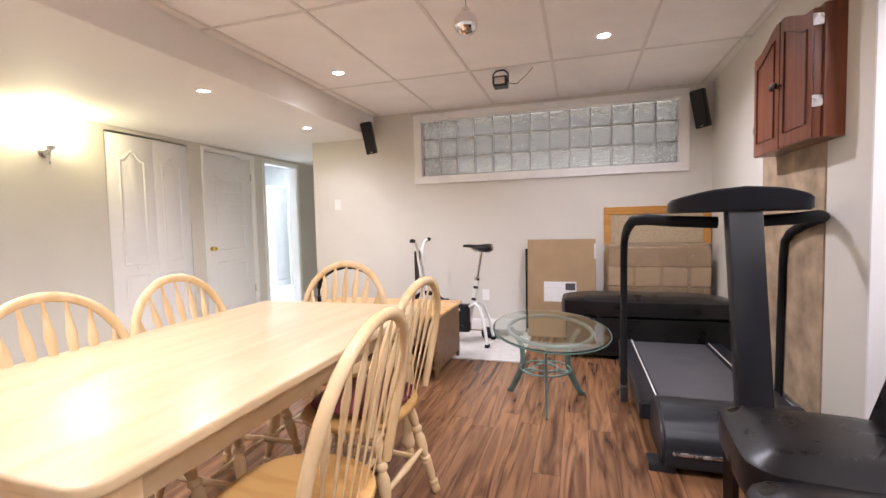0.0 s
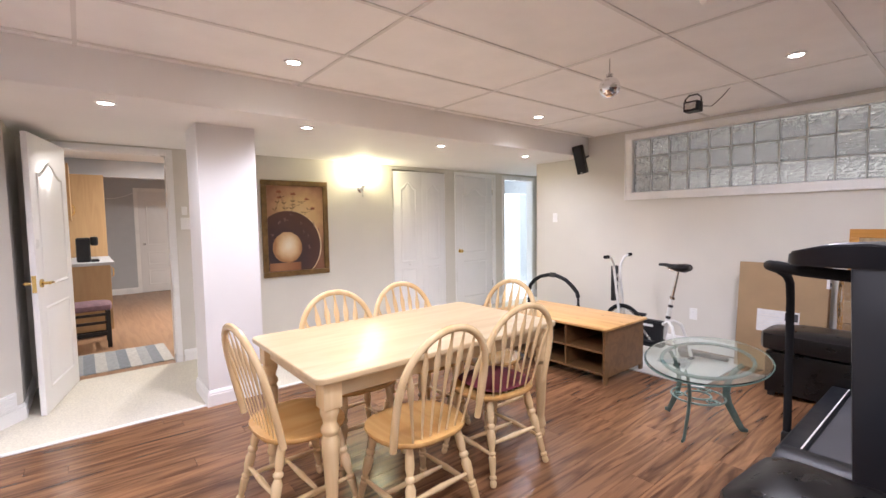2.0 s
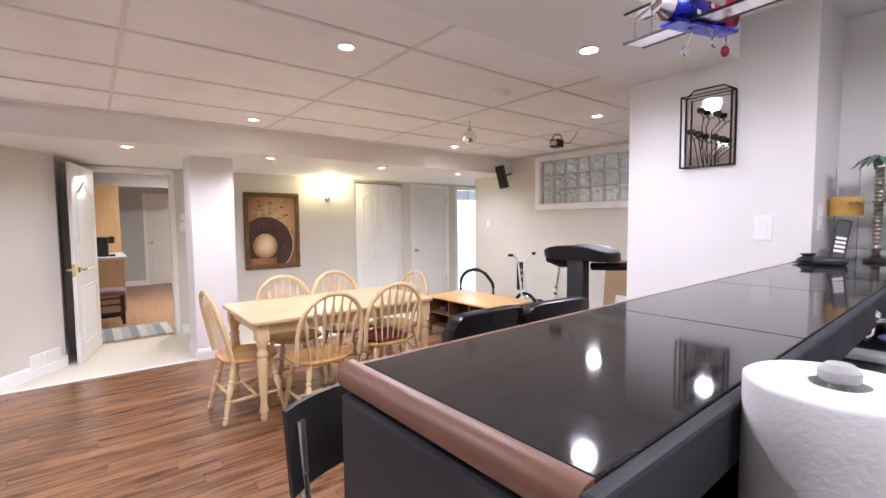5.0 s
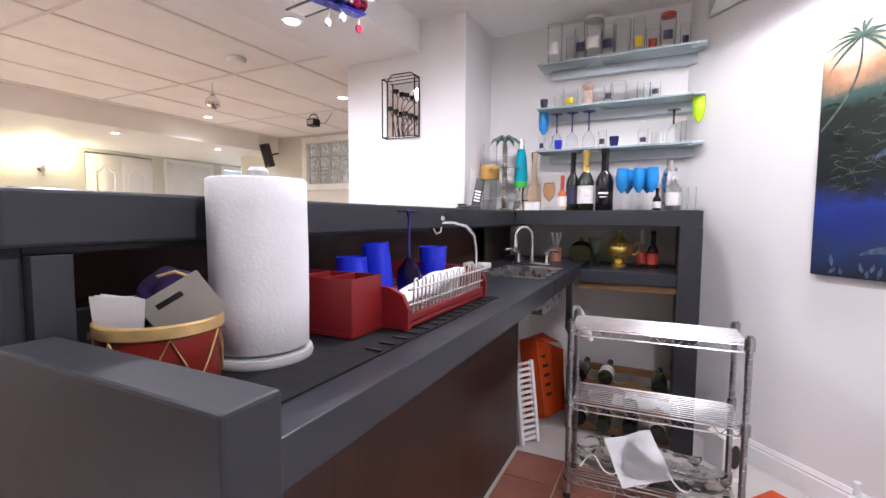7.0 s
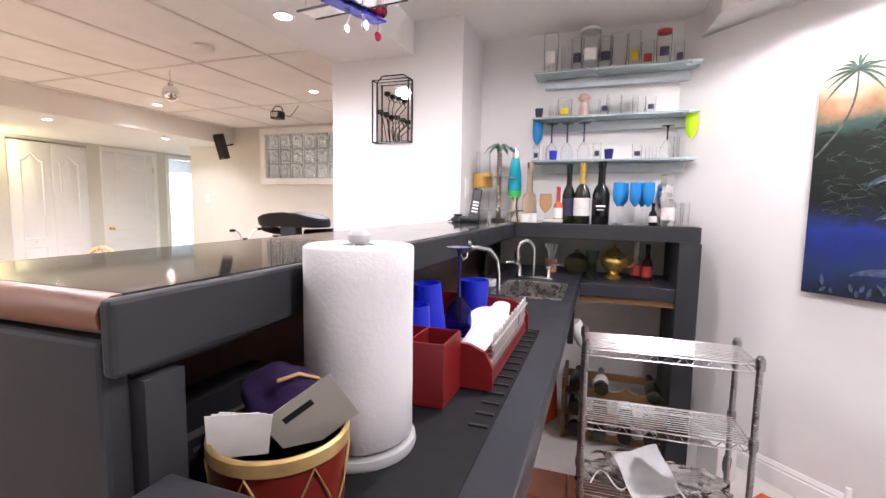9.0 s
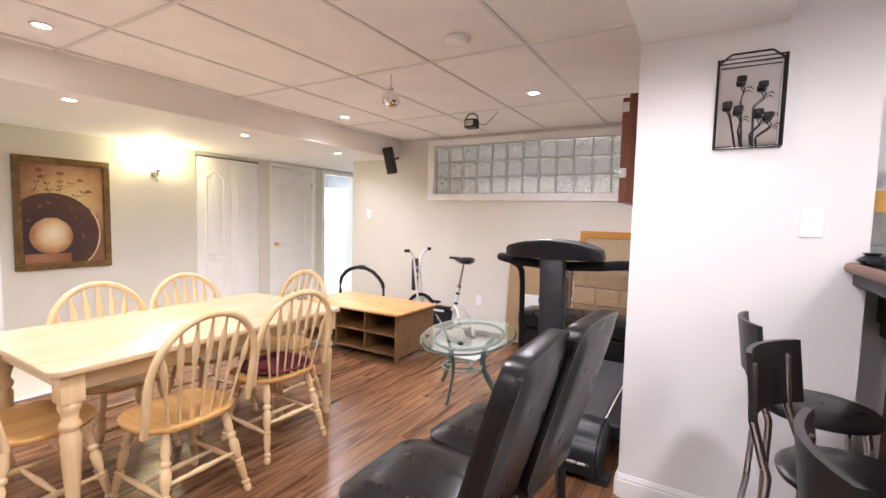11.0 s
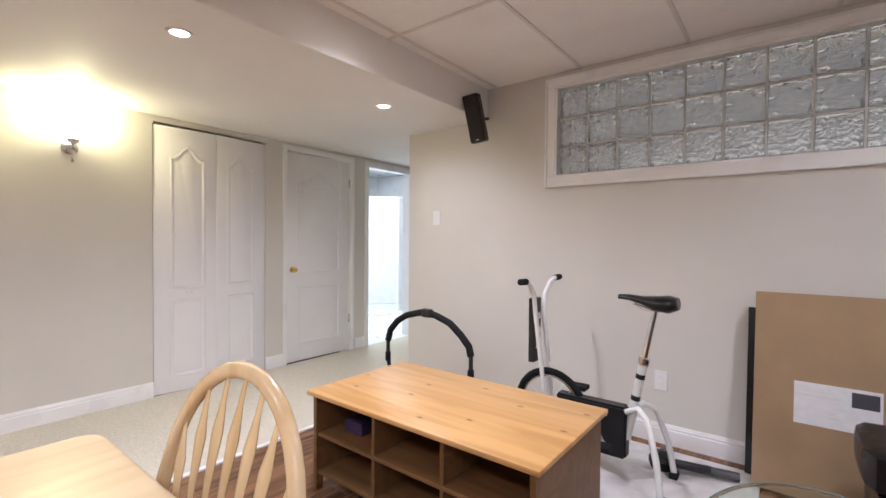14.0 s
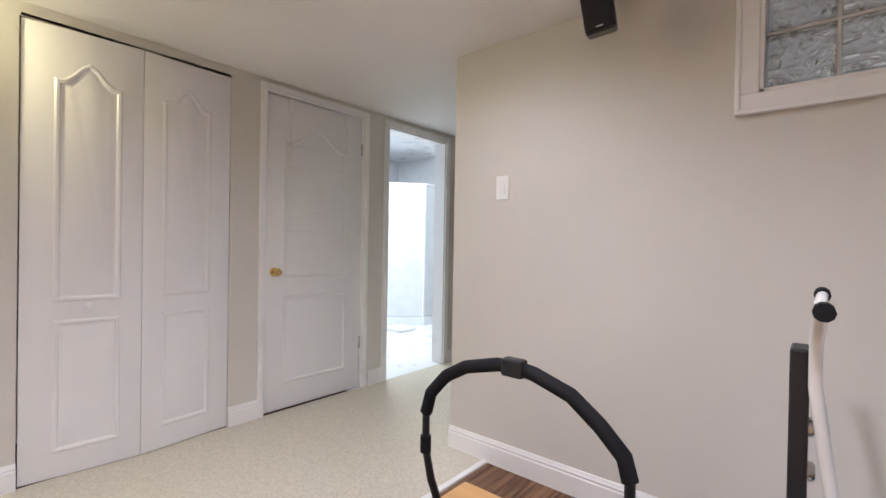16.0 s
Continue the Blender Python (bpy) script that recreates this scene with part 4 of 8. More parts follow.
# ---- treadmill ----
M["tmill"] = material("charcoal_plastic", (0.014, 0.015, 0.019), 0.4, vary=0.08, scale=8, bump=0.06, bump_scale=200)
M["tbelt"] = material("treadmill_belt", (0.085, 0.085, 0.095), 0.5, vary=0.12, scale=6, bump=0.15, bump_scale=200)
tm = empty("treadmill", pose(1.16, 0, 0), "dark grey treadmill with single upright and curved rails", "treadmill")
bm = bmesh.new()
prof = [(2.50, 0.03), (2.49, 0.12), (2.53, 0.20), (2.62, 0.265), (2.74, 0.27), (2.84, 0.225), (2.88, 0.17), (2.88, 0.03)]
lo = [bm.verts.new((-0.31, y, z)) for y, z in prof]
hi = [bm.verts.new((0.31, y, z)) for y, z in prof]
bm.faces.new(lo)
bm.faces.new(list(reversed(hi)))
for i in range(len(prof)):
    bm.faces.new((lo[i], lo[(i + 1) % len(prof)], hi[(i + 1) % len(prof)], hi[i]))
bmesh.ops.bevel(bm, geom=bm.edges[:], offset=0.015, segments=3, affect="EDGES")
part("motor_hood", bm, "tmill", tm, "rounded charcoal motor cover", smooth=45)
part("hood_band", B(-0.27, 0.27, 2.483, 2.50, 0.10, 0.112, 0.003), "steel", tm)
for sx in (-1, 1):
    a, c = sorted((sx * 0.25, sx * 0.36))
    part("side_rail", B(a, c, 2.86, 4.15, 0.09, 0.185, 0.012), "tmill", tm)
    part("rail_line", B(min(sx * 0.262, sx * 0.27), max(sx * 0.262, sx * 0.27), 2.9, 4.12, 0.1855, 0.188), "trim", tm, "white edge line")
    part("foot", B(a, c, 4.03, 4.12, 0.0, 0.095, 0.01), "dark", tm)
    part("foot", B(a, c, 2.52, 2.62, 0.0, 0.04, 0.006), "dark", tm)
part("belt", B(-0.249, 0.249, 2.87, 4.14, 0.145, 0.172, 0.006), "tbelt", tm, "smooth grey running belt")
bm = bmesh.new()
box(bm, -0.055, 0.075, 2.55, 2.63, 0.15, 1.17, 0.012)
for v in bm.verts:
    v.co.y += (v.co.z - 1.17) * 0.06
    v.co.x -= (v.co.z - 1.17) * 0.045
part("upright", bm, "tmill", tm, "broad flat charcoal upright", smooth=40)
bm = bmesh.new()
out = []
for k in range(28):
    a = 2 * math.pi * k / 28
    x, y = math.cos(a), math.sin(a)
    out.append((0.275 * math.copysign(abs(x) ** 0.55, x), 2.63 + 0.13 * math.copysign(abs(y) ** 0.7, y)))
prism(bm, out, 1.15, 1.215)
for v in bm.verts:
    if v.co.z > 1.18:
        v.co.z += 0.05 * (1 - (v.co.x / 0.28) ** 2) - 0.012
        v.co.x *= 0.97
    else:
        v.co.y = 2.66 + (v.co.y - 2.66) * 0.8
bmesh.ops.bevel(bm, geom=[e for e in bm.edges if abs(e.verts[0].co.z - e.verts[1].co.z) < 0.02], offset=0.008, segments=2, affect="EDGES")
part("console", bm, "tmill", tm, "curved charcoal control console", smooth=45)
for sx in (-1, 1):
    part("handrail", swept([(sx * 0.06, 2.68, 1.105), (sx * 0.24, 2.69, 1.115), (sx * 0.34, 2.73, 1.125), (sx * 0.395, 2.82, 1.12), (sx * 0.40, 3.0, 1.085), (sx * 0.40, 3.15, 1.04), (sx * 0.40, 3.215, 0.99), (sx * 0.40, 3.235, 0.9), (sx * 0.40, 3.25, 0.5), (sx * 0.40, 3.26, 0.08)], [0.026, 0.026, 0.026, 0.025, 0.024, 0.022, 0.021, 0.02, 0.02, 0.02], 12), "rubber", tm, "black tubular handrail", smooth=60)
    part("rail_foot", B(sx * 0.40 - 0.022, sx * 0.40 + 0.022, 3.22, 3.30, 0.03, 0.13, 0.008), "dark", tm)
    for z in (0.06, 0.10):
        part("bolt", lathed([(0.011, 0), (0.011, 0.004), (0.006, 0.006)], 10, pose(sx * 0.40 - 0.022, 3.26, z, 0, -90, 0)), "steel", tm)

# ---- ottoman, board and boxes against the north wall ----
def cushion_box(bm, x0, x1, y0, y1, z0, z1, puff=0.012, bevel=0.02, cuts=6):
    sub = bmesh.new()
    box(sub, x0, x1, y0, y1, z0, z1)
    bmesh.ops.subdivide_edges(sub, edges=sub.edges[:], cuts=cuts, use_grid_fill=True)
    cx, cy, cz = (x0 + x1) / 2, (y0 + y1) / 2, (z0 + z1) / 2
    hx, hy, hz = (x1 - x0) / 2, (y1 - y0) / 2, (z1 - z0) / 2
    for v in sub.verts:
        u = Vector(((v.co.x - cx) / hx, (v.co.y - cy) / hy, (v.co.z - cz) / hz))
        for i, h in enumerate((hx, hy, hz)):
            o = [j for j in range(3) if j != i]
            g = (1 - abs(u[o[0]]) ** 4) * (1 - abs(u[o[1]]) ** 4)
            if abs(u[i]) > 0.999:
                v.co[i] += math.copysign(puff * g, u[i])
            k = max(0.0, abs(u[i]) - 0.999)
        edge = sum(1 for i in range(3) if abs(u[i]) > 0.999)
        if edge >= 2:
            for i, h in enumerate((hx, hy, hz)):
                if abs(u[i]) > 0.999:
                    v.co[i] -= math.copysign(min(bevel, h * 0.5) * (0.3 if edge == 2 else 0.42), u[i])
    me = bpy.data.meshes.new("tmp")
    sub.to_mesh(me)
    sub.free()
    bm.from_mesh(me)
    bpy.data.meshes.remove(me)


otto = empty("storage_ottoman", pose(0, 0, 0), "long black leather storage ottoman with padded lid", "ottoman")
bm = bmesh.new()
cushion_box(bm, 0.40, 1.60, 4.17, 4.52, 0.03, 0.34, 0.004, 0.01)
part("body", bm, "leather", otto, smooth=50)
bm = bmesh.new()
cushion_box(bm, 0.38, 1.615, 4.14, 4.54, 0.345, 0.50, 0.02, 0.04)
part("lid", bm, "leather", otto, "padded leather lid", smooth=50)
for x in (0.44, 1.55):
    for y in (4.20, 4.48):
        part("foot", B(x - 0.02, x + 0.02, y - 0.02, y + 0.02, 0.0, 0.035), "dark", otto)
M["card"] = material("cardboard", (0.36, 0.245, 0.14), 0.8, vary=0.08, scale=7, bump=0.1, bump_scale=60)
M["card2"] = material("cardboard_edge", (0.27, 0.175, 0.095), 0.8, vary=0.15, scale=9)
M["paper"] = material("white_paper", (0.74, 0.74, 0.75), 0.7, vary=0.06, scale=30)
M["ink"] = material("dark_print", (0.06, 0.06, 0.07), 0.6, vary=0.1)
cb = empty("cardboard_panel", pose(0.34, 4.74, 0.0, -6, 0, 0), "tall flat brown cardboard carton leaning on the wall", "carton")
part("carton", B(-0.315, 0.315, -0.04, 0.04, 0.012, 0.955, 0.004), "card", cb)
part("shipping_label", B(-0.16, 0.14, -0.042, -0.0405, 0.36, 0.55), "paper", cb, "white printed label sheet")
part("label_photo", B(0.04, 0.13, -0.0435, -0.0425, 0.47, 0.535), "ink", cb, "dark printed photo")
for i in range(6):
    part("text_line", B(-0.14, 0.0 + 0.02 * (i % 2), -0.0435, -0.0425, 0.39 + i * 0.022, 0.396 + i * 0.022), "tbar", cb)
part("tape_tag", B(0.30, 0.318, -0.05, 0.05, 0.77, 0.91), "paper", cb, "white side label with dark bars")
for z in (0.79, 0.85):
    part("bar_mark", B(0.3175, 0.3195, -0.03, 0.03, z, z + 0.03), "ink", cb)
mirror_ = empty("mirror_panel", pose(0.02, 4.86, 0.0, -4, 0, 0), "dark glossy panel behind the cardboard", "panel")
part("glossy_sheet", B(-0.03, 0.5, -0.012, 0.012, 0.012, 0.86, 0.003), "granite", mirror_)
M["oak"] = wood("orange_oak_frame", (0.55, 0.27, 0.06), (0.42, 0.18, 0.035), 0.35, "X", random_value=0.05)
M["corkb"] = material("tan_board", (0.46, 0.36, 0.24), 0.85, vary=0.15, scale=60, bump=0.3, bump_scale=150)
fr = empty("pin_board", pose(1.19, 4.935, 0.012, -2, 0, 0), "oak-framed pin board standing against the wall", "pin board")
part("board", B(-0.40, 0.40, -0.004, 0.008, 0.07, 1.17), "corkb", fr)
for a in [(-0.455, 0.455, 1.165, 1.235), (-0.455, 0.455, 0.0, 0.07), (-0.455, -0.395, 0.07, 1.165), (0.395, 0.455, 0.07, 1.165)]:
    part("frame", B(a[0], a[1], -0.016, 0.012, a[2], a[3], 0.004), "oak", fr)
# plastic-wrapped flat cartons
M["wrap"] = glassy("clear_plastic_wrap", (0.97, 0.97, 0.97), 0.12, 1.15, bump=1.0, bump_scale=14)
wrapn = M["wrap"].node_tree
wrapn.nodes["Bump"].inputs["Distance"].default_value = 0.03
wrapb = wrapn.nodes["Principled BSDF"]
wrapb.inputs["Coat Weight"].default_value, wrapb.inputs["Coat Roughness"].default_value, wrapb.inputs["Coat IOR"].default_value = 1.0, 0.12, 1.7
wrapn.links.new(wrapn.nodes["Bump"].outputs[0], wrapb.inputs["Coat Normal"])
wr = empty("wrapped_cartons", pose(1.16, 4.76, 0.0), "brown cartons wrapped in clear crinkled plastic", "cartons")
for z in range(5):
    part("carton", B(-0.40, 0.42, -0.075, 0.08, 0.01 + z * 0.174, 0.178 + z * 0.174, 0.006), "card" if z % 2 else "card2", wr)
for x in (-0.2, 0.02, 0.24):
    part("strip", B(x, x + 0.03, -0.081, -0.0755, 0.012, 0.86), "card2", wr)
bm = bmesh.new()
cushion_box(bm, -0.43, 0.43, -0.098, 0.09, 0.006, 0.91, 0.008, 0.02, 10)
for v in bm.verts:
    v.co += Vector((noise.noise(v.co * 9) * 0.012, noise.noise(v.co * 8 + Vector((3, 0, 0))) * 0.010, noise.noise(v.co * 7) * 0.006 if v.co.z > 0.05 else 0))
ob = part("plastic_wrap", bm, "wrap", wr, "shiny clear crinkled wrap", smooth=80)
ob.visible_shadow = False

# ---- dart cabinet and backing on the east wall ----
M["cherry"] = wood("cherry_stain", (0.20, 0.058, 0.024), (0.12, 0.03, 0.012), 0.32, "Z", coat=0.15, random_value=0.04)
M["cherry_dark"] = wood("cherry_stain_dark", (0.11, 0.03, 0.014), (0.08, 0.02, 0.01), 0.35, "Z", random_value=0.04)
M["backing"] = material("cork_backing", (0.36, 0.265, 0.18), 0.75, vary=0.35, scale=9, bump=0.2, bump_scale=60)
bk = tagged(part("backing_board", B(1.575, 1.598, 2.86, 3.58, 0.16, 1.50, 0.003), "backing", m=pose(0, 0, 0)), "tan mottled backing board on the wall", "board")
dc = empty("dart_cabinet", pose(1.6, 3.06, 1.46), "cherry-stained dartboard cabinet with arched doors, shut", "cabinet")
part("body", B(-0.10, 0.002, -0.35, 0.33, 0.0, 0.56, 0.004), "cherry", dc)
for s in (-1, 1):
    bm = bmesh.new()
    y0, y1 = sorted((s * 0.002, s * 0.335))
    def arch_z(y):
        return 0.545 + 0.085 * (0.5 + 0.5 * math.cos(math.pi * min(1.0, abs(y) / 0.30)))
    ys = [y0 + (y1 - y0) * k / 10 for k in range(11)]
    loop = [(y0, 0.0), (y1, 0.0)] + [(y, arch_z(y)) for y in reversed(ys)]
    a = [bm.verts.new((-0.135, y, z)) for y, z in loop]
    c = [bm.verts.new((-0.102, y, z)) for y, z in loop]
    bm.faces.new(a)
    bm.faces.new(list(reversed(c)))
    for i in range(len(loop)):
        bm.faces.new((a[i], a[(i + 1) % len(loop)], c[(i + 1) % len(loop)], c[i]))
    bmesh.ops.bevel(bm, geom=[e for e in bm.edges], offset=0.004, segments=2, affect="EDGES")
    d = part("door", bm, "cherry", dc, "arched panel door", smooth=40)
    bm = bmesh.new()
    yi0, yi1 = y0 + 0.055, y1 - 0.055
    pl = [(yi0, 0.07), (yi1, 0.07)] + [(y, arch_z(y) - 0.07) for y in [yi1 + (yi0 - yi1) * k / 8 for k in range(9)]]
    sweep(bm, [(-0.137, y, z) for y, z in pl], 0.006, 6, closed=True, hint=(1, 0, 0))
    part("moulding", bm, "cherry_dark", d)
    part("knob", lathed([(0.006, 0), (0.006, 0.015), (0.016, 0.022), (0.017, 0.032), (0.008, 0.038)], 12, pose(-0.135, s * 0.02, 0.31, 0, -90, 0)), "darkwood", d, "dark round knob", smooth=40)
    for z in (0.13, 0.47):
        part("hinge", B(-0.137, -0.075, s * 0.337 - 0.004, s * 0.337 + 0.004, z, z + 0.05, 0.002), "steel", dc, "nickel hinge")

# ---- speakers, disco ball, effect light ----
def speaker(m, label, bracket=0.09):
    th = empty("loudspeaker", m, label, "loudspeaker", "wall speakers")
    part("cabinet", B(-0.055, 0.055, -0.04, 0.05, -0.165, 0.165, 0.012), "dark", th)
    part("grille", B(-0.051, 0.051, -0.048, -0.04, -0.16, 0.16, 0.006), "grille", th, "black cloth grille")
    part("badge", B(-0.012, 0.012, -0.0495, -0.048, -0.15, -0.145), "steel", th)
    part("bracket", swept([(0, 0.05, 0), (0.0, bracket, 0.01)], 0.012, 10), "dark", th)
    return th


speaker(pose(-1.60, 4.72, 2.045, 12, -8, 12), "slim black speaker tilted on the wall corner", 0.28)
speaker(pose(1.53, 4.86, 2.08, 14, -6, -30), "slim black speaker tilted down beside the window")
M["mirror"] = material("mirror_facets", (0.85, 0.85, 0.87), 0.05, 1.0, vary=0)
db = empty("disco_ball", pose(-0.046, 2.71, 2.16), "small mirrored disco ball hanging from the ceiling", "disco ball")
bm = bmesh.new()
bmesh.ops.create_uvsphere(bm, u_segments=24, v_segments=14, radius=0.062)
part("ball", bm, "mirror", db, "faceted mirror ball")
part("motor", lathed([(0.02, 0.06), (0.022, 0.075), (0.008, 0.085)], 12), "chrome", db, smooth=40)
part("cord", swept([(0, 0, 0.08), (0, 0, 0.17)], 0.0015, 5), "dark", db)
ef = empty("effect_light", pose(-0.08, 3.99, 2.24), "small black party light on a ceiling bracket", "effect light")
part("housing", B(-0.055, 0.055, -0.05, 0.05, -0.045, 0.035, 0.006), "dark", ef)
part("lens", B(-0.04, 0.04, -0.056, -0.05, -0.03, 0.02, 0.002), "steel", ef, "glossy front lens")
part("bracket", swept([(-0.06, 0, -0.01), (-0.06, 0, 0.06), (-0.03, 0, 0.088), (0.03, 0, 0.088), (0.06, 0, 0.06), (0.06, 0, -0.01)], 0.006, 6), "dark", ef)
part("cable", swept([(0.05, 0.05, 0.0), (0.12, 0.05, -0.015), (0.2, 0.03, 0.04), (0.25, 0.02, 0.088)], 0.003, 6), "dark", ef, smooth=60)
sm = empty("smoke_detector", pose(0.66, 2.38, CEIL), "round white smoke detector on the ceiling", "smoke detector")
part("base", lathed([(0.068, 0.0), (0.068, -0.012), (0.055, -0.03), (0.03, -0.036)], 24), "trim", sm, smooth=40)

# ---- wall sconce ----
sc = empty("wall_sconce", pose(WX, 2.92, 1.775), "nickel wall sconce with bright upward lamp", "wall lamp")
part("back_plate", lathed([(0.045, 0), (0.045, 0.01), (0.03, 0.018), (0.012, 0.022)], 20, pose(0, 0, 0.0, 0, 90, 0)), "steel", sc, smooth=40)
part("arm", swept([(0.015, 0, 0), (0.06, 0, -0.005), (0.085, 0, 0.02)], 0.008, 8), "steel", sc, smooth=60)
part("cup", lathed([(0.012, 0.015), (0.03, 0.03), (0.034, 0.045), (0.02, 0.05)], 16, pose(0.085, 0, 0, 0, 0, 0)), "steel", sc, smooth=40)
part("pull_switch", swept([(0.06, 0, -0.005), (0.062, 0, -0.06), (0.062, 0, -0.10)], [0.004, 0.004, 0.008], 8), "steel", sc, smooth=60)
M["shade"] = material("lit_frosted_glass", (1.0, 0.94, 0.72), 0.4, vary=0, emit=14)
part("shade", lathed([(0.025, 0.05), (0.05, 0.08), (0.062, 0.13), (0.058, 0.17), (0.045, 0.172), (0.02, 0.172)], 20, pose(0.085, 0, 0)), "shade", sc, "glowing frosted glass", smooth=60)
sl = bpy.data.lights.new("sconce_lamp", "POINT")
sl.energy, sl.color, sl.shadow_soft_size = 20, (1.0, 0.90, 0.52), 0.04
slo = new("sconce_lamp", sl)
slo.matrix_world = pose(WX + 0.10, 2.92, 2.0)

# ---- vase painting ----
M["gilt"] = material("dark_gilt_frame", (0.17, 0.10, 0.035), 0.45, 0.25, vary=0.35, scale=20, bump=0.3, bump_scale=50)
def painted(name, centre, radii, stops, rough=0.6):
    """Brushed colour that runs outwards from a point of the picture (y, z), in the picture's metres."""
    m = material(name, stops[0][1], rough, vary=0)
    nodes, links = m.node_tree.nodes, m.node_tree.links
    co, mp, le, nz, ma, rp = (nodes.new("ShaderNode" + k) for k in ("TexCoord", "Mapping", "VectorMath", "TexNoise", "Math", "ValToRGB"))
    mp.inputs["Location"].default_value = (0, -centre[0] / radii[0], -centre[1] / radii[1])
    mp.inputs["Scale"].default_value = (0, 1 / radii[0], 1 / radii[1])
    le.operation, ma.operation = "LENGTH", "MULTIPLY_ADD"
    nz.inputs["Scale"].default_value, nz.inputs["Detail"].default_value = 9.0, 7
    ma.inputs[1].default_value = 0.35
    links.new(co.outputs["Object"], mp.inputs["Vector"])
    links.new(co.outputs["Object"], nz.inputs["Vector"])
    links.new(mp.outputs[0], le.inputs[0])
    links.new(nz.outputs[0], ma.inputs[0])
    links.new(le.outputs["Value"], ma.inputs[2])
    links.new(ma.outputs[0], rp.inputs[0])
    e = rp.color_ramp.elements
    e[0].position, e[0].color = stops[0][0], (*stops[0][1], 1)
    e[1].position, e[1].color = stops[-1][0], (*stops[-1][1], 1)
    for p, c in stops[1:-1]:
        e.new(p).color = (*c, 1)
    links.new(rp.outputs[0], nodes["Principled BSDF"].inputs["Base Color"])
    return m


M["canvas"] = painted("parchment_canvas", (0.04, 0.14), (0.55, 0.55), [(0.25, (0.66, 0.49, 0.26)), (0.55, (0.58, 0.38, 0.19)), (0.8, (0.38, 0.20, 0.11)), (1.0, (0.24, 0.11, 0.06))])
M["p_dark"] = painted("dark_brown_paint", (-0.15, -0.3), (0.6, 0.6), [(0.2, (0.030, 0.022, 0.026)), (0.6, (0.060, 0.030, 0.030)), (1.0, (0.095, 0.042, 0.030))])
M["p_vase"] = painted("cream_vase_paint", (-0.10, -0.19), (0.19, 0.22), [(0.3, (0.82, 0.74, 0.60)), (0.62, (0.70, 0.52, 0.31)), (0.92, (0.48, 0.26, 0.12)), (1.0, (0.36, 0.18, 0.08))])
M["p_rim"] = material("cream_rim_paint", (0.68, 0.52, 0.32), 0.6, vary=0.2, scale=14)
M["p_rust"] = material("rust_paint", (0.26, 0.085, 0.04), 0.6, vary=0.3, scale=14)
M["p_mauve"] = material("mauve_paint", (0.16, 0.095, 0.085), 0.6, vary=0.3, scale=14)
M["p_stem"] = material("olive_brown_paint", (0.13, 0.085, 0.035), 0.6, vary=0.3, scale=14)
M["p_brown"] = painted("ochre_paint", (-0.2, -0.42), (0.3, 0.3), [(0.2, (0.36, 0.17, 0.08)), (1.0, (0.22, 0.085, 0.04))])
pic = empty("vase_painting", pose(WX, 2.08, 1.30), "painting of a pale vase on dark disc, gilt frame", "painting")
PW, PH = 0.385, 0.54
part("canvas", B(0.004, 0.014, -PW + 0.04, PW - 0.04, -PH + 0.04, PH - 0.04), "canvas", pic, "brown and ochre still life canvas")
for a in [(-PW, PW, PH - 0.06, PH), (-PW, PW, -PH, -PH + 0.06), (-PW, -PW + 0.06, -PH + 0.06, PH - 0.06), (PW - 0.06, PW, -PH + 0.06, PH - 0.06)]:
    part("frame", B(0.0, 0.032, a[0], a[1], a[2], a[3], 0.008), "gilt", pic)


def flat(parent, name, pts, x, mat):
    bm = bmesh.new()
    f = [bm.verts.new((x, y, z)) for y, z in pts]
    k = [bm.verts.new((x - 0.0012, y, z)) for y, z in pts]
    bm.faces.new(f)
    bm.faces.new(list(reversed(k)))
    for i in range(len(pts)):
        bm.faces.new((f[i], f[(i + 1) % len(pts)], k[(i + 1) % len(pts)], k[i]))
    return part(name, bm, mat, parent)


def ring_pts(cy, cz, ry, rz, n=28, a0=0.0, a1=360.0):
    return [(cy + ry * math.cos(radians(a0 + (a1 - a0) * k / n)), cz + rz * math.sin(radians(a0 + (a1 - a0) * k / n))) for k in range(n + (0 if a1 - a0 >= 360 else 1))]


EY, EZ = PW - 0.062, PH - 0.062


def inside(pts):
    return [(max(-EY, min(EY, y)), max(-EZ, min(EZ, z))) for y, z in pts]


flat(pic, "pale_rim", inside(ring_pts(-0.09, -0.20, 0.385, 0.402, 64)), 0.0150, "p_rim")
flat(pic, "dark_disc", inside(ring_pts(-0.10, -0.20, 0.38, 0.40, 64)), 0.0158, "p_dark")
vase = [(-0.155, -0.04), (-0.065, -0.04)]
for k in range(19):
    a = radians(66 - 312 * k / 18)
    vase.append((-0.11 + 0.168 * math.copysign(abs(math.cos(a)) ** 0.9, math.cos(a)), -0.215 + 0.17 * math.sin(a)))
flat(pic, "vase_foot", [(-0.315, -0.475), (0.04, -0.475), (0.04, -0.385), (-0.315, -0.385)], 0.0166, "p_brown")
flat(pic, "vase", vase, 0.0174, "p_vase")
rb = random.Random(4)


def petal(name, y, z, a, r, x, mat):
    d, n = (math.cos(a), math.sin(a)), (-math.sin(a), math.cos(a))
    flat(pic, name, [(y, z), (y + d[0] * r * 0.5 + n[0] * r * 0.2, z + d[1] * r * 0.5 + n[1] * r * 0.2), (y + d[0] * r, z + d[1] * r), (y + d[0] * r * 0.5 - n[0] * r * 0.2, z + d[1] * r * 0.5 - n[1] * r * 0.2)], x, mat)


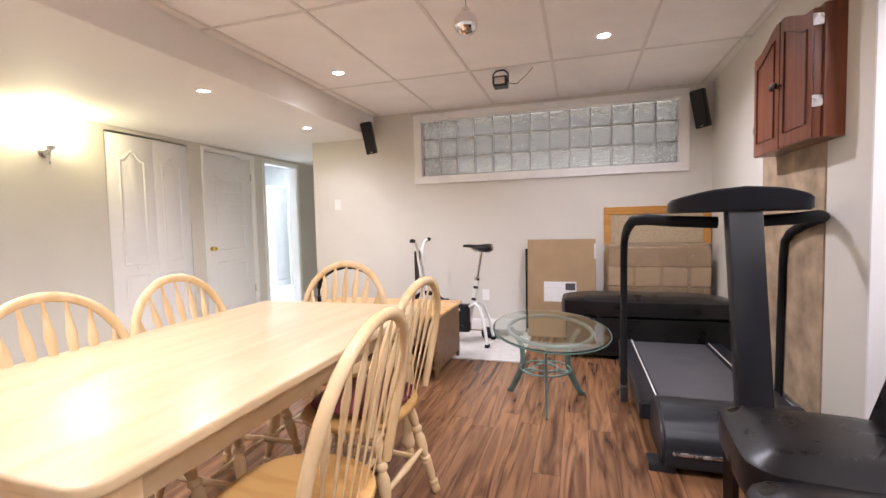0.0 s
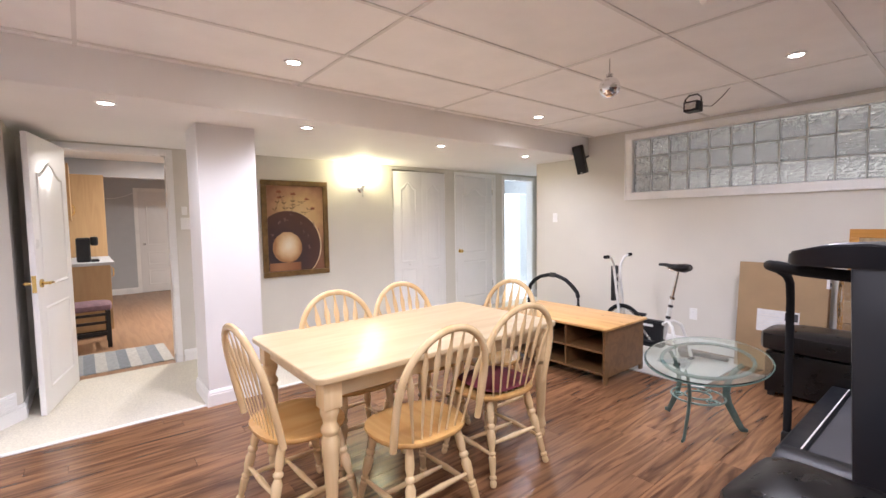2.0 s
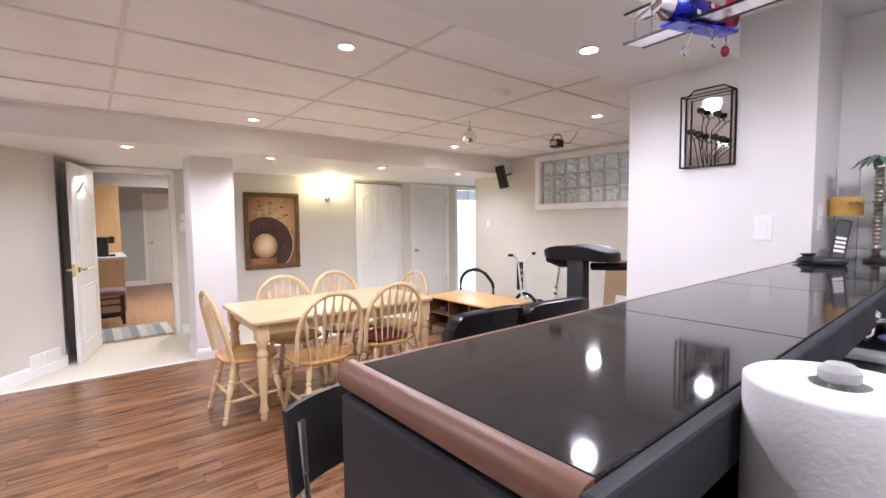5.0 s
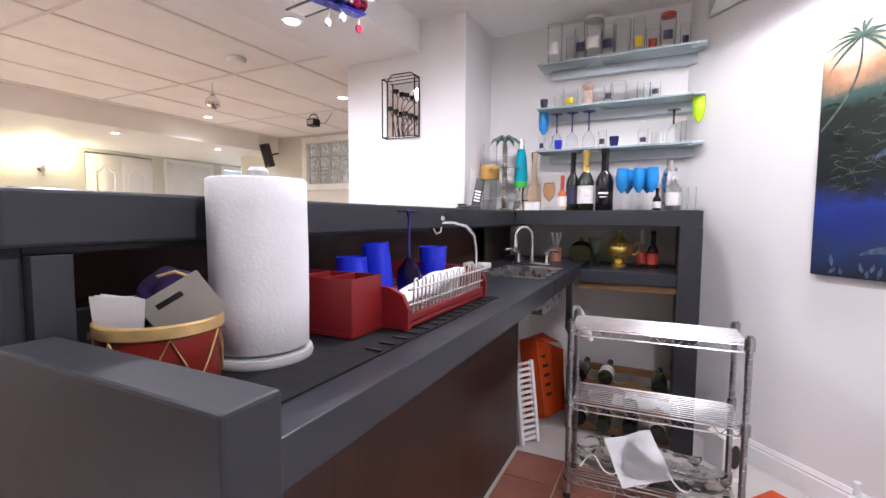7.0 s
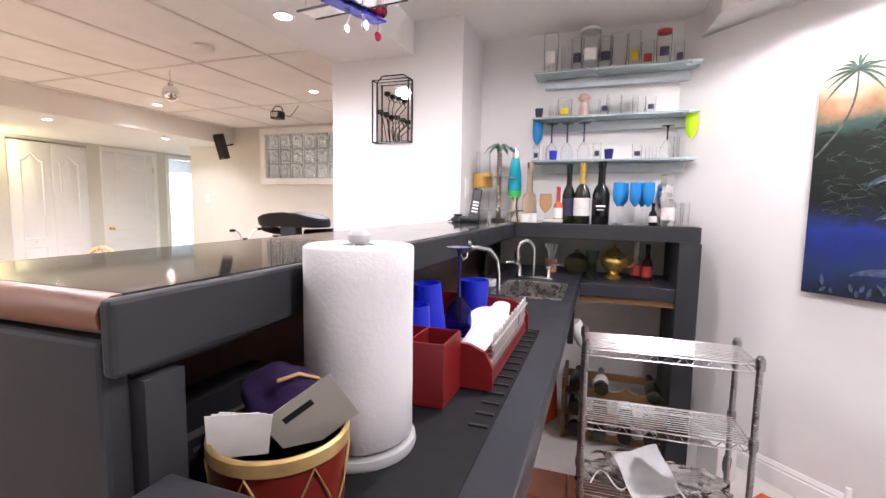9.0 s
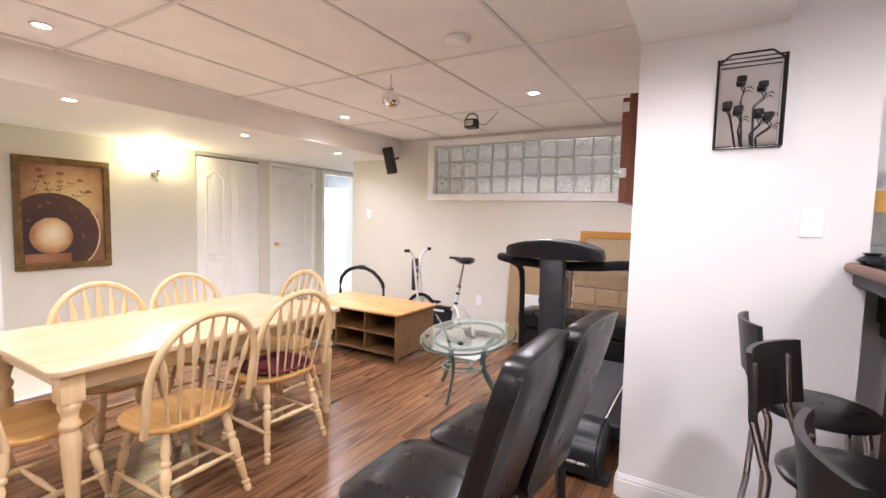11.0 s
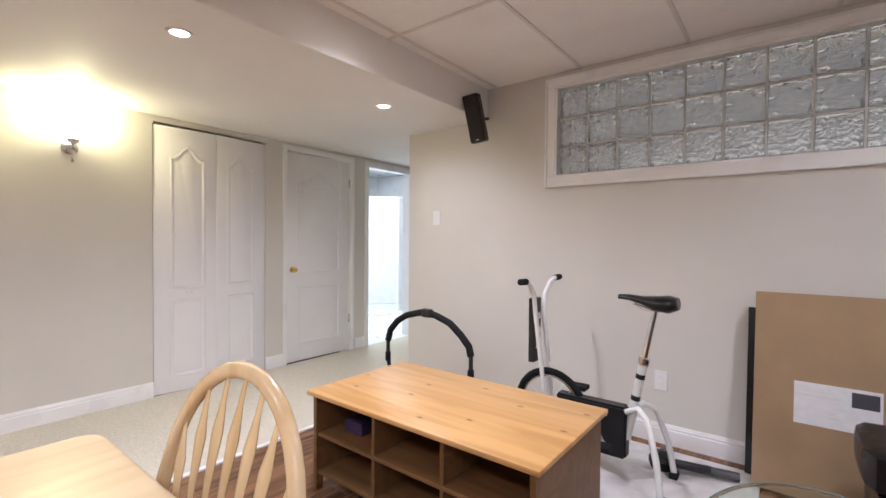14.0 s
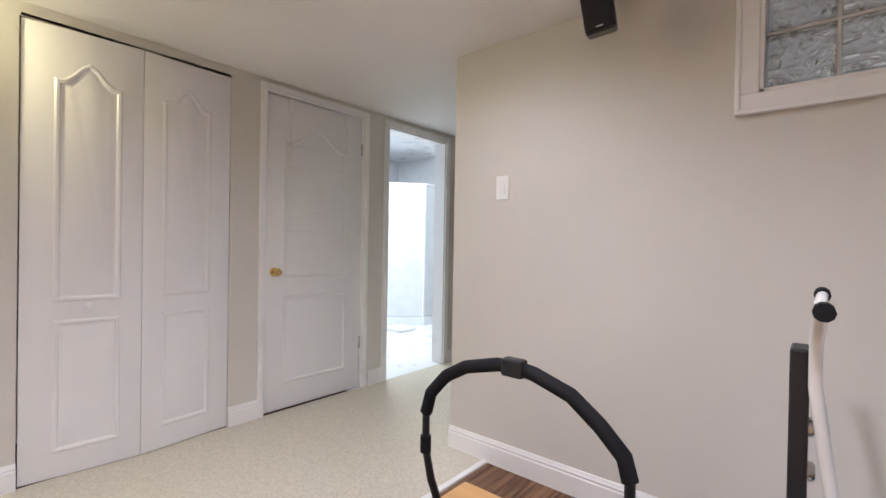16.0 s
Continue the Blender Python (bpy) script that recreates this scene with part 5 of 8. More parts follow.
STEMS = [[(-0.24, 0.19), (-0.21, 0.27), (-0.185, 0.34)], [(-0.12, 0.20), (-0.13, 0.26), (-0.155, 0.33), (-0.19, 0.40)], [(-0.045, 0.20), (-0.035, 0.28), (-0.03, 0.38)], [(-0.035, 0.24), (0.05, 0.275), (0.13, 0.325)], [(0.09, 0.155), (0.15, 0.19), (0.20, 0.215)]]
for i, st_ in enumerate(STEMS):
    part("branch", swept([(0.0162, y, z) for y, z in st_], 0.0018, 5), "p_stem", pic)
    ty, tz = st_[-1]
    for k in range(6):
        petal("blossom", ty, tz, radians(15 + 150 * k / 5), rb.uniform(0.028, 0.042), 0.0168 + 0.0002 * (k % 3), "p_rust")
    for y, z in st_[:-1]:
        for a in (35, 145):
            petal("leaf", y, z + 0.02, radians(a + rb.uniform(-15, 15)), rb.uniform(0.03, 0.045), 0.0168, "p_stem")
for y, z in [(-0.20, 0.08), (-0.12, 0.10), (-0.05, 0.15), (0.05, 0.06), (0.08, -0.05), (0.13, -0.09), (0.20, 0.04), (0.26, -0.03), (-0.28, -0.06), (0.14, -0.22)]:
    for k in range(4):
        petal("leaf", y, z, radians(rb.uniform(0, 360)), rb.uniform(0.018, 0.034), 0.0166 + 0.0002 * k, "p_mauve")

# ---- black leather side chairs ----
def parsons(m):
    th = empty("leather_chair", m, "black leather high-back side chair with dark legs", "chair", "leather chairs beside the bar")
    bm = bmesh.new()
    cushion_box(bm, -0.30, 0.15, -0.222, 0.222, 0.36, 0.485, 0.022, 0.045, 8)
    part("seat", bm, "leather", th, smooth=50)
    bm = bmesh.new()
    cushion_box(bm, 0.085, 0.165, -0.222, 0.222, 0.36, 1.005, 0.012, 0.045, 10)
    for v in bm.verts:
        v.co.x += 0.29 * max(0.0, v.co.z - 0.42)
    part("backrest", bm, "leather", th, smooth=50)
    for sx, sy in ((-0.27, -0.19), (-0.27, 0.19), (0.12, -0.19), (0.12, 0.19)):
        bm = bmesh.new()
        vs = rod(bm, (sx * (1.0 if sx < 0 else 1.12), sy, 0), (sx, sy, 0.375), 0.02, 0.027, 4)
        part("leg", bm, "darkwood", th)
    return th


ps = parsons(pose(1.20, 1.435, 0, 0, 0, 1))
copy_thing(ps, pose(1.255, 1.90, 0, 0, 0, -5))

# ---- bar stools ----
M["stool_metal"] = material("silver_tube", (0.55, 0.55, 0.56), 0.28, 1.0, vary=0.06)
M["stool_black"] = wood("black_stained_ply", (0.022, 0.02, 0.02), (0.012, 0.011, 0.011), 0.4, "Z", random_value=0.05)
def bar_stool(m):
    th = empty("bar_stool", m, "bar stool with black round seat and curved back", "bar stool", "stools at the bar")
    part("seat", lathed([(0.15, 0.735), (0.165, 0.742), (0.168, 0.755), (0.155, 0.766), (0.05, 0.77)], 28), "leather", th, "round black padded seat", smooth=45)
    bm = bmesh.new()
    rows = []
    for k in range(9):
        u = -1 + k / 4
        for_x = -0.185 - 0.035 * (1 - u * u)
        rows.append((for_x, u * 0.14))
    for th_x in (0.0, 0.012):
        pass
    a = [[bm.verts.new((x + dx, y, z)) for x, y in rows] for dx, z in ((0.0, 0.86), (-0.02, 1.035))]
    c = [[bm.verts.new((x + dx + 0.014, y, z)) for x, y in rows] for dx, z in ((0.0, 0.86), (-0.02, 1.035))]
    for k in range(8):
        bm.faces.new((a[0][k], a[0][k + 1], a[1][k + 1], a[1][k]))
        bm.faces.new((c[0][k + 1], c[0][k], c[1][k], c[1][k + 1]))
        bm.faces.new((a[1][k], a[1][k + 1], c[1][k + 1], c[1][k]))
        bm.faces.new((a[0][k + 1], a[0][k], c[0][k], c[0][k + 1]))
    for k in (0, 8):
        bm.faces.new((a[0][k], a[1][k], c[1][k], c[0][k]))
    part("backrest", bm, "stool_black", th, "curved black backrest", smooth=40)
    for s in (-1, 1):
        part("back_leg", swept([(-0.205, s * 0.10, 1.0), (-0.195, s * 0.10, 0.85), (-0.15, s * 0.11, 0.72), (-0.16, s * 0.14, 0.4), (-0.20, s * 0.18, 0.008)], 0.011, 10), "stool_metal", th, "silver tubular leg", smooth=60)
        part("front_leg", swept([(0.10, s * 0.09, 0.735), (0.14, s * 0.13, 0.4), (0.19, s * 0.18, 0.008)], 0.011, 10), "stool_metal", th, "silver tubular leg", smooth=60)
    part("footring", swept([(0.175 * math.cos(q), 0.175 * math.sin(q), 0.27) for q in [2 * math.pi * k / 32 for k in range(32)]], 0.009, 8, closed=True), "stool_metal", th, smooth=60)
    return th


st = bar_stool(pose(2.265, 1.09, 0.002, 0, 0, 2))
for x, y, a in [(2.235, 1.60, -28), (2.235, 2.10, 4), (2.215, 0.50, 12)]:
    copy_thing(st, pose(x, y, 0.002, 0, 0, a))

# ---- the bar ----
BT, CT = 1.225, 0.94
SKEW = Matrix.Translation((2.56, 1.4, 0)) @ pose(0, 0, 0, 0, 0, 0.88) @ Matrix.Translation((-2.56, -1.4, 0))
bar = empty("bar_counter", pose(0, 0, 0), "charcoal home bar with black stone top and wood nosing", "bar")
y = 0.317
while y < 2.9:
    y1 = min(y + 0.61, 2.915)
    xr = 2.744
    part("stone_slab", B(2.388, xr, y + 0.001, y1 - 0.001, BT - 0.03, BT, 0.002), "granite", bar, "polished black stone slab", m=SKEW)
    y = y1
part("core", B(2.395, 2.742, 0.3215, 2.92, BT - 0.085, BT - 0.0305), "grey", bar, m=SKEW)
part("inner_fascia", B(2.7445, 2.761, 0.293, 2.45, BT - 0.075, BT - 0.001, 0.005), "grey", bar, "matt grey edge board", m=SKEW)
def nosing(p, q, side):
    bm = bmesh.new()
    p, q, side = Vector(p), Vector(q), Vector(side)
    sec = [(0.0, 0.0402)] + [(0.004 + 0.022 * math.sin(radians(a)), 0.0205 + 0.0198 * math.cos(radians(a))) for a in range(0, 181, 20)] + [(0.0, 0.0007)]
    rings = [[bm.verts.new(e + side * d + Vector((0, 0, BT - 0.04 + z))) for d, z in sec] for e in (p, q)]
    n = len(sec)
    for i in range(n):
        bm.faces.new((rings[0][i], rings[0][(i + 1) % n], rings[1][(i + 1) % n], rings[1][i]))
    bm.faces.new(rings[0])
    bm.faces.new(list(reversed(rings[1])))
    return bm
part("nosing", nosing((2.388, 0.317, 0), (2.388, 2.485, 0), (-1, 0, 0)), "bull", bar, "rounded red-brown wood nosing", smooth=45, m=SKEW)
M["bull_x"] = wood("red_oak_nosing_end", (0.21, 0.095, 0.058), (0.13, 0.056, 0.034), 0.42, "X", coat=0.0, random_value=0.05)
part("nosing", nosing((2.362, 0.317, 0), (2.744, 0.317, 0), (0, -1, 0)), "bull_x", bar, "rounded red-brown wood nosing", smooth=45, m=SKEW)
part("end_panel", B(2.368, 2.744, 0.293, 0.321, 0.0, BT - 0.041, 0.006), "grey", bar, "grey laminate end panel", m=SKEW)
part("inner_post", B(2.66, 2.761, 0.3215, 0.366, CT + 0.001, BT - 0.086), "grey", bar, m=SKEW)
part("front_panel", B(2.50, 2.56, 0.3225, 2.499, 0.0, BT - 0.086), "panel", bar, "dark brown front panel")
part("splash_panel", B(2.5605, 2.575, 0.3225, 2.92, CT + 0.001, BT - 0.086), "panel", bar, "dark brown splash panel")
part("low_end_block", B(2.781, 3.175, 0.282, 0.345, 0.0, CT + 0.096, 0.004), "grey", bar, "grey low end wall")
part("worktop", B(2.576, 3.10, 0.3455, 1.85, CT - 0.065, CT, 0.003), "counter", bar, "charcoal laminate worktop")
part("worktop", B(2.576, 2.755, 1.851, 2.27, CT - 0.065, CT), "counter", bar)
part("worktop", B(3.055, 3.10, 1.851, 2.27, CT - 0.065, CT, 0.003), "counter", bar)
part("worktop", B(2.576, 3.10, 2.271, 2.925, CT - 0.065, CT, 0.003), "counter", bar)
part("base_panel", B(2.82, 2.84, 0.3455, 2.235, 0.0, CT - 0.066), "panel", bar, "dark brown base panel")
sink = part("sink", B(2.757, 3.053, 1.853, 2.268, CT - 0.15, CT - 0.14), "steel", bar, "stainless steel sink")
for a in [(2.757, 2.775, 1.853, 2.268), (3.035, 3.053, 1.853, 2.268), (2.775, 3.035, 1.853, 1.871), (2.775, 3.035, 2.25, 2.268)]:
    part("sink_wall", B(*a, CT - 0.139, CT + 0.003, 0.002), "steel", sink)
ledge = empty("back_ledge", pose(0, 0, 0), "charcoal raised ledge behind the sink with open shelf", "ledge")
part("ledge_top", B(2.748, 3.65, 2.461, 2.928, BT - 0.075, BT, 0.003), "grey", ledge)
part("stone_slab", B(2.715, 3.64, 2.475, 2.928, BT + 0.0015, BT + 0.0035), "granite", ledge)
part("post", B(3.553, 3.65, 2.43, 2.925, 0.0, BT - 0.076, 0.003), "grey", ledge, "grey upright post")
part("low_shelf", B(3.101, 3.552, 2.45, 2.925, CT - 0.085, CT - 0.02, 0.003), "counter", ledge)
part("rail", B(3.101, 3.552, 2.47, 2.485, CT - 0.12, CT - 0.086), "pine_side", ledge)

# taps
tap = empty("sink_faucet", pose(2.87, 2.36, CT), "chrome gooseneck bar faucet with two levers", "faucet")
part("base_plate", B(-0.10, 0.10, -0.022, 0.022, 0.0, 0.014, 0.006), "chrome", tap, smooth=40)
part("spout", swept([(0, 0, 0.01), (0, 0, 0.15)] + [(-0.038 + 0.038 * math.cos(radians(a)), -0.03 * (1 - math.cos(radians(a))) , 0.15 + 0.05 * math.sin(radians(a))) for a in range(20, 181, 20)] + [(-0.076, -0.062, 0.115)], 0.009, 12), "chrome", tap, smooth=60)
part("filter", lathed([(0.012, 0.0), (0.016, 0.01), (0.016, 0.05), (0.012, 0.06)], 14, pose(-0.076, -0.06, 0.085)), "chrome", tap, smooth=40)
for s in (-1, 1):
    part("lever_base", lathed([(0.02, 0.012), (0.016, 0.02), (0.014, 0.055), (0.018, 0.06), (0.01, 0.07)], 14, pose(s * 0.075, 0, 0)), "chrome", tap, smooth=40)
    part("lever", swept([(s * 0.075, 0, 0.066), (s * 0.11, -0.01, 0.082), (s * 0.14, -0.015, 0.078)], [0.007, 0.007, 0.009], 8), "chrome", tap, smooth=60)
arm = empty("filter_tap", pose(2.80, 1.64, CT), "slender chrome filter tap with curved neck", "tap")
part("neck", swept([(0.04, 0.0, 0.0), (0.04, 0, 0.12), (0.035, -0.01, 0.18), (0.015, -0.04, 0.215), (-0.02, -0.09, 0.228), (-0.045, -0.125, 0.228)], 0.0075, 10), "chrome", arm, smooth=60)
bm = bmesh.new()
bmesh.ops.create_uvsphere(bm, u_segments=14, v_segments=8, radius=0.014, matrix=pose(-0.045, -0.125, 0.242))
part("ball", bm, "chrome", arm, smooth=80)
part("hook", swept([(-0.045, -0.125, 0.226), (-0.047, -0.13, 0.195), (-0.055, -0.15, 0.188), (-0.06, -0.16, 0.205), (-0.06, -0.163, 0.225)], 0.005, 8), "chrome", arm, smooth=60)
M["clothw"] = material("white_cloth", (0.66, 0.66, 0.64), 0.9, vary=0.1, bump=0.3)
tagged(part("sponge", B(2.62, 2.74, 2.02, 2.10, CT + 0.001, CT + 0.03, 0.008), "clothw"), "pale folded cloth beside the sink", "cloth")

# paper towel
M["towel"] = material("paper_towel", (0.70, 0.70, 0.72), 0.9, vary=0.03, scale=12, bump=0.22, bump_scale=150)
pt = empty("paper_towel_holder", pose(2.848, 0.612, CT + 0.0045) @ Matrix.Diagonal((1.1, 1.1, 1.03, 1.0)), "white paper towel roll on a round stand", "paper towel")
M["holder"] = material("grey_white_plastic", (0.45, 0.46, 0.46), 0.4, vary=0.05)
part("base", lathed([(0.078, 0), (0.08, 0.006), (0.078, 0.014), (0.05, 0.018)], 32), "holder", pt, smooth=40)
bm = bmesh.new()
rings = []
for i, (r, z) in enumerate([(0.02, 0.02), (0.070, 0.0195), (0.0735, 0.023), (0.0735, 0.10), (0.074, 0.18), (0.0735, 0.255), (0.0735, 0.297), (0.070, 0.300), (0.022, 0.300), (0.021, 0.25)]):
    rings.append([bm.verts.new(((r + 0.0012 * noise.noise(Vector((math.cos(a) * 2, math.sin(a) * 2, z * 8)))) * math.cos(a), (r + 0.0012 * noise.noise(Vector((math.cos(a) * 2, math.sin(a) * 2, z * 8)))) * math.sin(a), z)) for a in [2 * math.pi * k / 48 for k in range(48)]])
for r0, r1 in zip(rings, rings[1:]):
    for k in range(48):
        bm.faces.new((r0[k], r0[(k + 1) % 48], r1[(k + 1) % 48], r1[k]))
part("roll", bm, "towel", pt, "quilted white paper roll", smooth=50)
part("pole", swept([(0, 0, 0.02), (0, 0, 0.31)], 0.008, 10), "holder", pt, smooth=60)
part("finial", lathed([(0.014, 0.303), (0.016, 0.306), (0.016, 0.314), (0.010, 0.320)], 16), "holder", pt, "grey round finial", smooth=40)

# drum container with cards and pouch
M["drum_red"] = material("red_drum", (0.20, 0.018, 0.012), 0.35, vary=0.12, scale=8)
M["gold"] = material("gold_braid", (0.55, 0.38, 0.16), 0.4, 0.5, vary=0.15, scale=30)
dr_ = empty("drum_tin", pose(2.836, 0.446, CT + 0.0045) @ Matrix.Scale(1.03, 4), "red toy-drum tin with gold rim and cord", "container")
part("tin", lathed([(0.066, 0.0), (0.072, 0.008), (0.076, 0.085), (0.073, 0.086), (0.069, 0.01), (0.03, 0.009)], 36), "drum_red", dr_, smooth=40)
part("rim", lathed([(0.0765, 0.082), (0.079, 0.084), (0.079, 0.098), (0.0765, 0.1), (0.0735, 0.1), (0.073, 0.082)], 36), "gold", dr_, "gold rim", smooth=40)
zig = []
for k in range(14):
    a0, up = 2 * math.pi * k / 14, k % 2
    r0, r1 = (0.0785, 0.0765) if up else (0.0735, 0.0765)
    zig += [(r0 * math.cos(a0), r0 * math.sin(a0), 0.082 if up else 0.012), (r1 * math.cos(a0 + 0.2244), r1 * math.sin(a0 + 0.2244), 0.047)]
part("cord", swept(zig, 0.0015, 5, closed=True), "gold", dr_, "gold zigzag cord")
part("skin_floor", lathed([(0.07, 0.055), (0.068, 0.06), (0.01, 0.061)], 24), "dark", dr_)
M["velvet"] = material("purple_velvet", (0.028, 0.012, 0.07), 0.8, vary=0.3, scale=14, bump=0.4)
bm = bmesh.new()
bmesh.ops.create_icosphere(bm, subdivisions=4, radius=0.05)
for v in bm.verts:
    v.co = Vector((v.co.x * 1.15, v.co.y * 0.75, v.co.z * 1.05)) * (1 + 0.22 * noise.noise(v.co * 30))
tagged(part("velvet_pouch", bm, "velvet", smooth=80, m=pose(2.822, 0.475, CT + 0.12)), "purple drawstring pouch stuffed in the drum", "pouch")
tagged(part("pouch_cord", swept([(2.836, 0.442, CT + 0.164), (2.856, 0.455, CT + 0.171), (2.866, 0.48, CT + 0.158), (2.864, 0.50, CT + 0.126)], 0.0025, 6), "gold"), "gold cord of the purple pouch", "cord")
for i in range(3):
    tagged(part("paper_slip", B(-0.028, 0.028, -0.0006, 0.0006, -0.03, 0.03), "paper", m=pose(2.814 + 0.004 * i, 0.396 + 0.003 * i, CT + 0.112, 8, 4 * i, 32)), "white paper slip standing in the drum", "paper", "papers in the drum")
M["tagc"] = material("grey_card", (0.33, 0.31, 0.28), 0.7, vary=0.06)
tg = empty("hang_tag", pose(2.876, 0.452, CT + 0.122, 10, -32, 40), "grey cardboard hang tag in the drum", "tag")
part("card", B(-0.045, 0.045, -0.001, 0.001, -0.035, 0.035), "tagc", tg)
part("slot", B(-0.026, 0.012, -0.0016, 0.0016, 0.014, 0.022, 0.0), "dark", tg)

# dark gift box behind the drum
M["boxblack"] = material("black_card_box", (0.012, 0.011, 0.012), 0.4, vary=0.2, scale=12)
M["emboss"] = material("silver_emboss", (0.10, 0.095, 0.10), 0.4, 0.4, vary=0.1)
gb = empty("gift_box", pose(2.64, 0.40, CT + 0.0045), "black card gift box with silver lettering band", "box")
part("carton", B(0, 0.05, 0, 0.21, 0, 0.105, 0.002), "boxblack", gb)
part("text_bar", B(0.0502, 0.0508, 0.02, 0.18, 0.055, 0.066), "emboss", gb)
part("text_bar", B(0.0502, 0.0508, 0.05, 0.14, 0.036, 0.042), "emboss", gb)

# dish rack, mat, cups
M["red_plastic"] = material("dark_red_plastic", (0.19, 0.012, 0.014), 0.33, vary=0.06, scale=6)
M["wire"] = material("coated_wire", (0.62, 0.60, 0.58), 0.3, 0.6, vary=0.05)
# mat widened over the bar's shadow; its edge bars stand for the rack's shadow
mt = empty("drying_mat", pose(0, 0, CT), "black drying mat, drawn out over the bar and rack shadow", "mat")
part("sheet", B(2.60, 3.03, 0.37, 1.36, 0.0, 0.004), "rubber", mt)
for i in range(14):
    part("shadow_rib", B(2.992, 3.026, 0.72 + i * 0.046, 0.727 + i * 0.046, 0.0045, 0.008), "dark", mt)
rk2 = empty("dish_rack", pose(0, 0, CT + 0.008), "dark red dish rack with steel wire and cutlery caddy", "dish rack")
tray = B(2.66, 2.995, 0.872, 1.325, 0.0, 0.012, 0.004)
part("tray", tray, "red_plastic", rk2)
part("rim", B(2.975, 2.995, 0.88, 1.32, 0.0125, 0.032, 0.004), "red_plastic", rk2)
part("rim", B(2.66, 2.68, 0.88, 1.32, 0.0125, 0.05, 0.004), "red_plastic", rk2)
for yy in (0.862, 1.325):
    bm = bmesh.new()
    pts = [(2.655, 0.0), (3.0, 0.0), (3.0, 0.045), (2.985, 0.075), (2.95, 0.09), (2.70, 0.10), (2.665, 0.09), (2.655, 0.06)]
    lo = [bm.verts.new((x, yy, z)) for x, z in pts]
    hi = [bm.verts.new((x, yy + 0.012, z)) for x, z in pts]
    bm.faces.new(lo)
    bm.faces.new(list(reversed(hi)))
    for i in range(len(pts)):
        bm.faces.new((lo[i], lo[(i + 1) % len(pts)], hi[(i + 1) % len(pts)], hi[i]))
    part("end_wall", bm, "red_plastic", rk2)
for z, x in ((0.05, 2.99), (0.085, 2.995)):
    part("wire_rail", swept([(x, 0.875, z), (x, 1.322, z)], 0.0025, 6), "wire", rk2)
for i in range(11):
    yy = 0.91 + i * 0.038
    part("wire_loop", swept([(2.99, yy - 0.009, 0.03), (2.993, yy - 0.009, 0.095), (2.993, yy - 0.004, 0.106), (2.993, yy + 0.004, 0.106), (2.993, yy + 0.009, 0.095), (2.99, yy + 0.009, 0.03)], 0.0022, 6), "wire", rk2, smooth=60)
    part("wire_bar", swept([(2.67, yy, 0.04), (2.82, yy, 0.022), (2.99, yy, 0.035)], 0.002, 6), "wire", rk2)
caddy = part("caddy", B(2.73, 2.935, 0.755, 0.86, 0.0, 0.008), "red_plastic", rk2, "dark red cutlery caddy")
for a in [(2.73, 2.935, 0.755, 0.759), (2.73, 2.935, 0.856, 0.86), (2.73, 2.734, 0.759, 0.856), (2.931, 2.935, 0.759, 0.856), (2.795, 2.799, 0.759, 0.856), (2.863, 2.867, 0.759, 0.856)]:
    part("caddy_wall", B(*a, 0.008, 0.118, 0.0012), "red_plastic", caddy)
M["logo"] = material("silver_print", (0.5, 0.45, 0.44), 0.4, vary=0)
part("brand_mark", B(2.765, 2.81, 0.7538, 0.7549, 0.07, 0.078), "logo", caddy)
M["blue_cup"] = material("cobalt_plastic", (0.012, 0.03, 0.62), 0.3, vary=0.05, transmission=0.15)


def cup(name, r0, r1, h, mat, m, label, category="cup", wall=0.0025, group="", seg=24, smooth=40):
    ob = part(name, lathed([(r0, 0), (r1, h), (r1 - wall, h), (r0 - wall, 0.004), (0.001, 0.004)], seg), mat, smooth=smooth, m=m)
    return tagged(ob, label, category, group)


cup("plastic_cup", 0.042, 0.037, 0.10, "blue_cup", pose(2.80, 0.93, CT + 0.052), "cobalt blue plastic cup drying in the rack", group="blue cups", wall=0.002)
cup("plastic_cup", 0.042, 0.036, 0.12, "blue_cup", pose(2.79, 1.06, CT + 0.06, 3, -3, 0), "cobalt blue plastic cup upside down in the rack", group="blue cups")
cup("plastic_cup", 0.035, 0.043, 0.115, "blue_cup", pose(2.85, 1.265, CT + 0.045), "cobalt blue plastic cup standing in the rack", group="blue cups")
M["glass"] = material("clear_glass", (0.97, 0.98, 0.98), 0.02, vary=0, transmission=1.0, ior=1.14, coat=0.7)
M["blue_glass"] = glassy("cobalt_glass", (0.10, 0.12, 0.75), 0.02, 1.45)
M["navy"] = material("navy_stem", (0.02, 0.02, 0.12), 0.15, vary=0.05)
M["blackgl"] = material("black_stem", (0.02, 0.015, 0.022), 0.12, vary=0.05)


def wine_glass(m, stem, label, h=0.205, bowl="glass", r=0.036, category="wine glass", group=""):
    """Upside down unless m turns it; z = 0 at the rim."""
    th = empty("wine_glass", m, label, category, group)
    part("bowl", lathed([(r * 0.85, 0.0), (r, 0.035), (r * 0.9, 0.07), (r * 0.35, 0.098), (0.004, 0.105), (0.004, 0.103), (r * 0.33, 0.096), (r * 0.87, 0.069), (r * 0.97, 0.035), (r * 0.82, 0.0)], 22), bowl, th, smooth=60)
    part("stem", lathed([(0.005, 0.104), (0.004, 0.13), (0.004, h - 0.02), (0.008, h - 0.006)], 12), stem, th, smooth=60)
    part("foot", lathed([(0.012, h - 0.006), (0.033, h - 0.003), (0.034, h), (0.01, h + 0.001)], 22), stem, th, smooth=40)
    return th


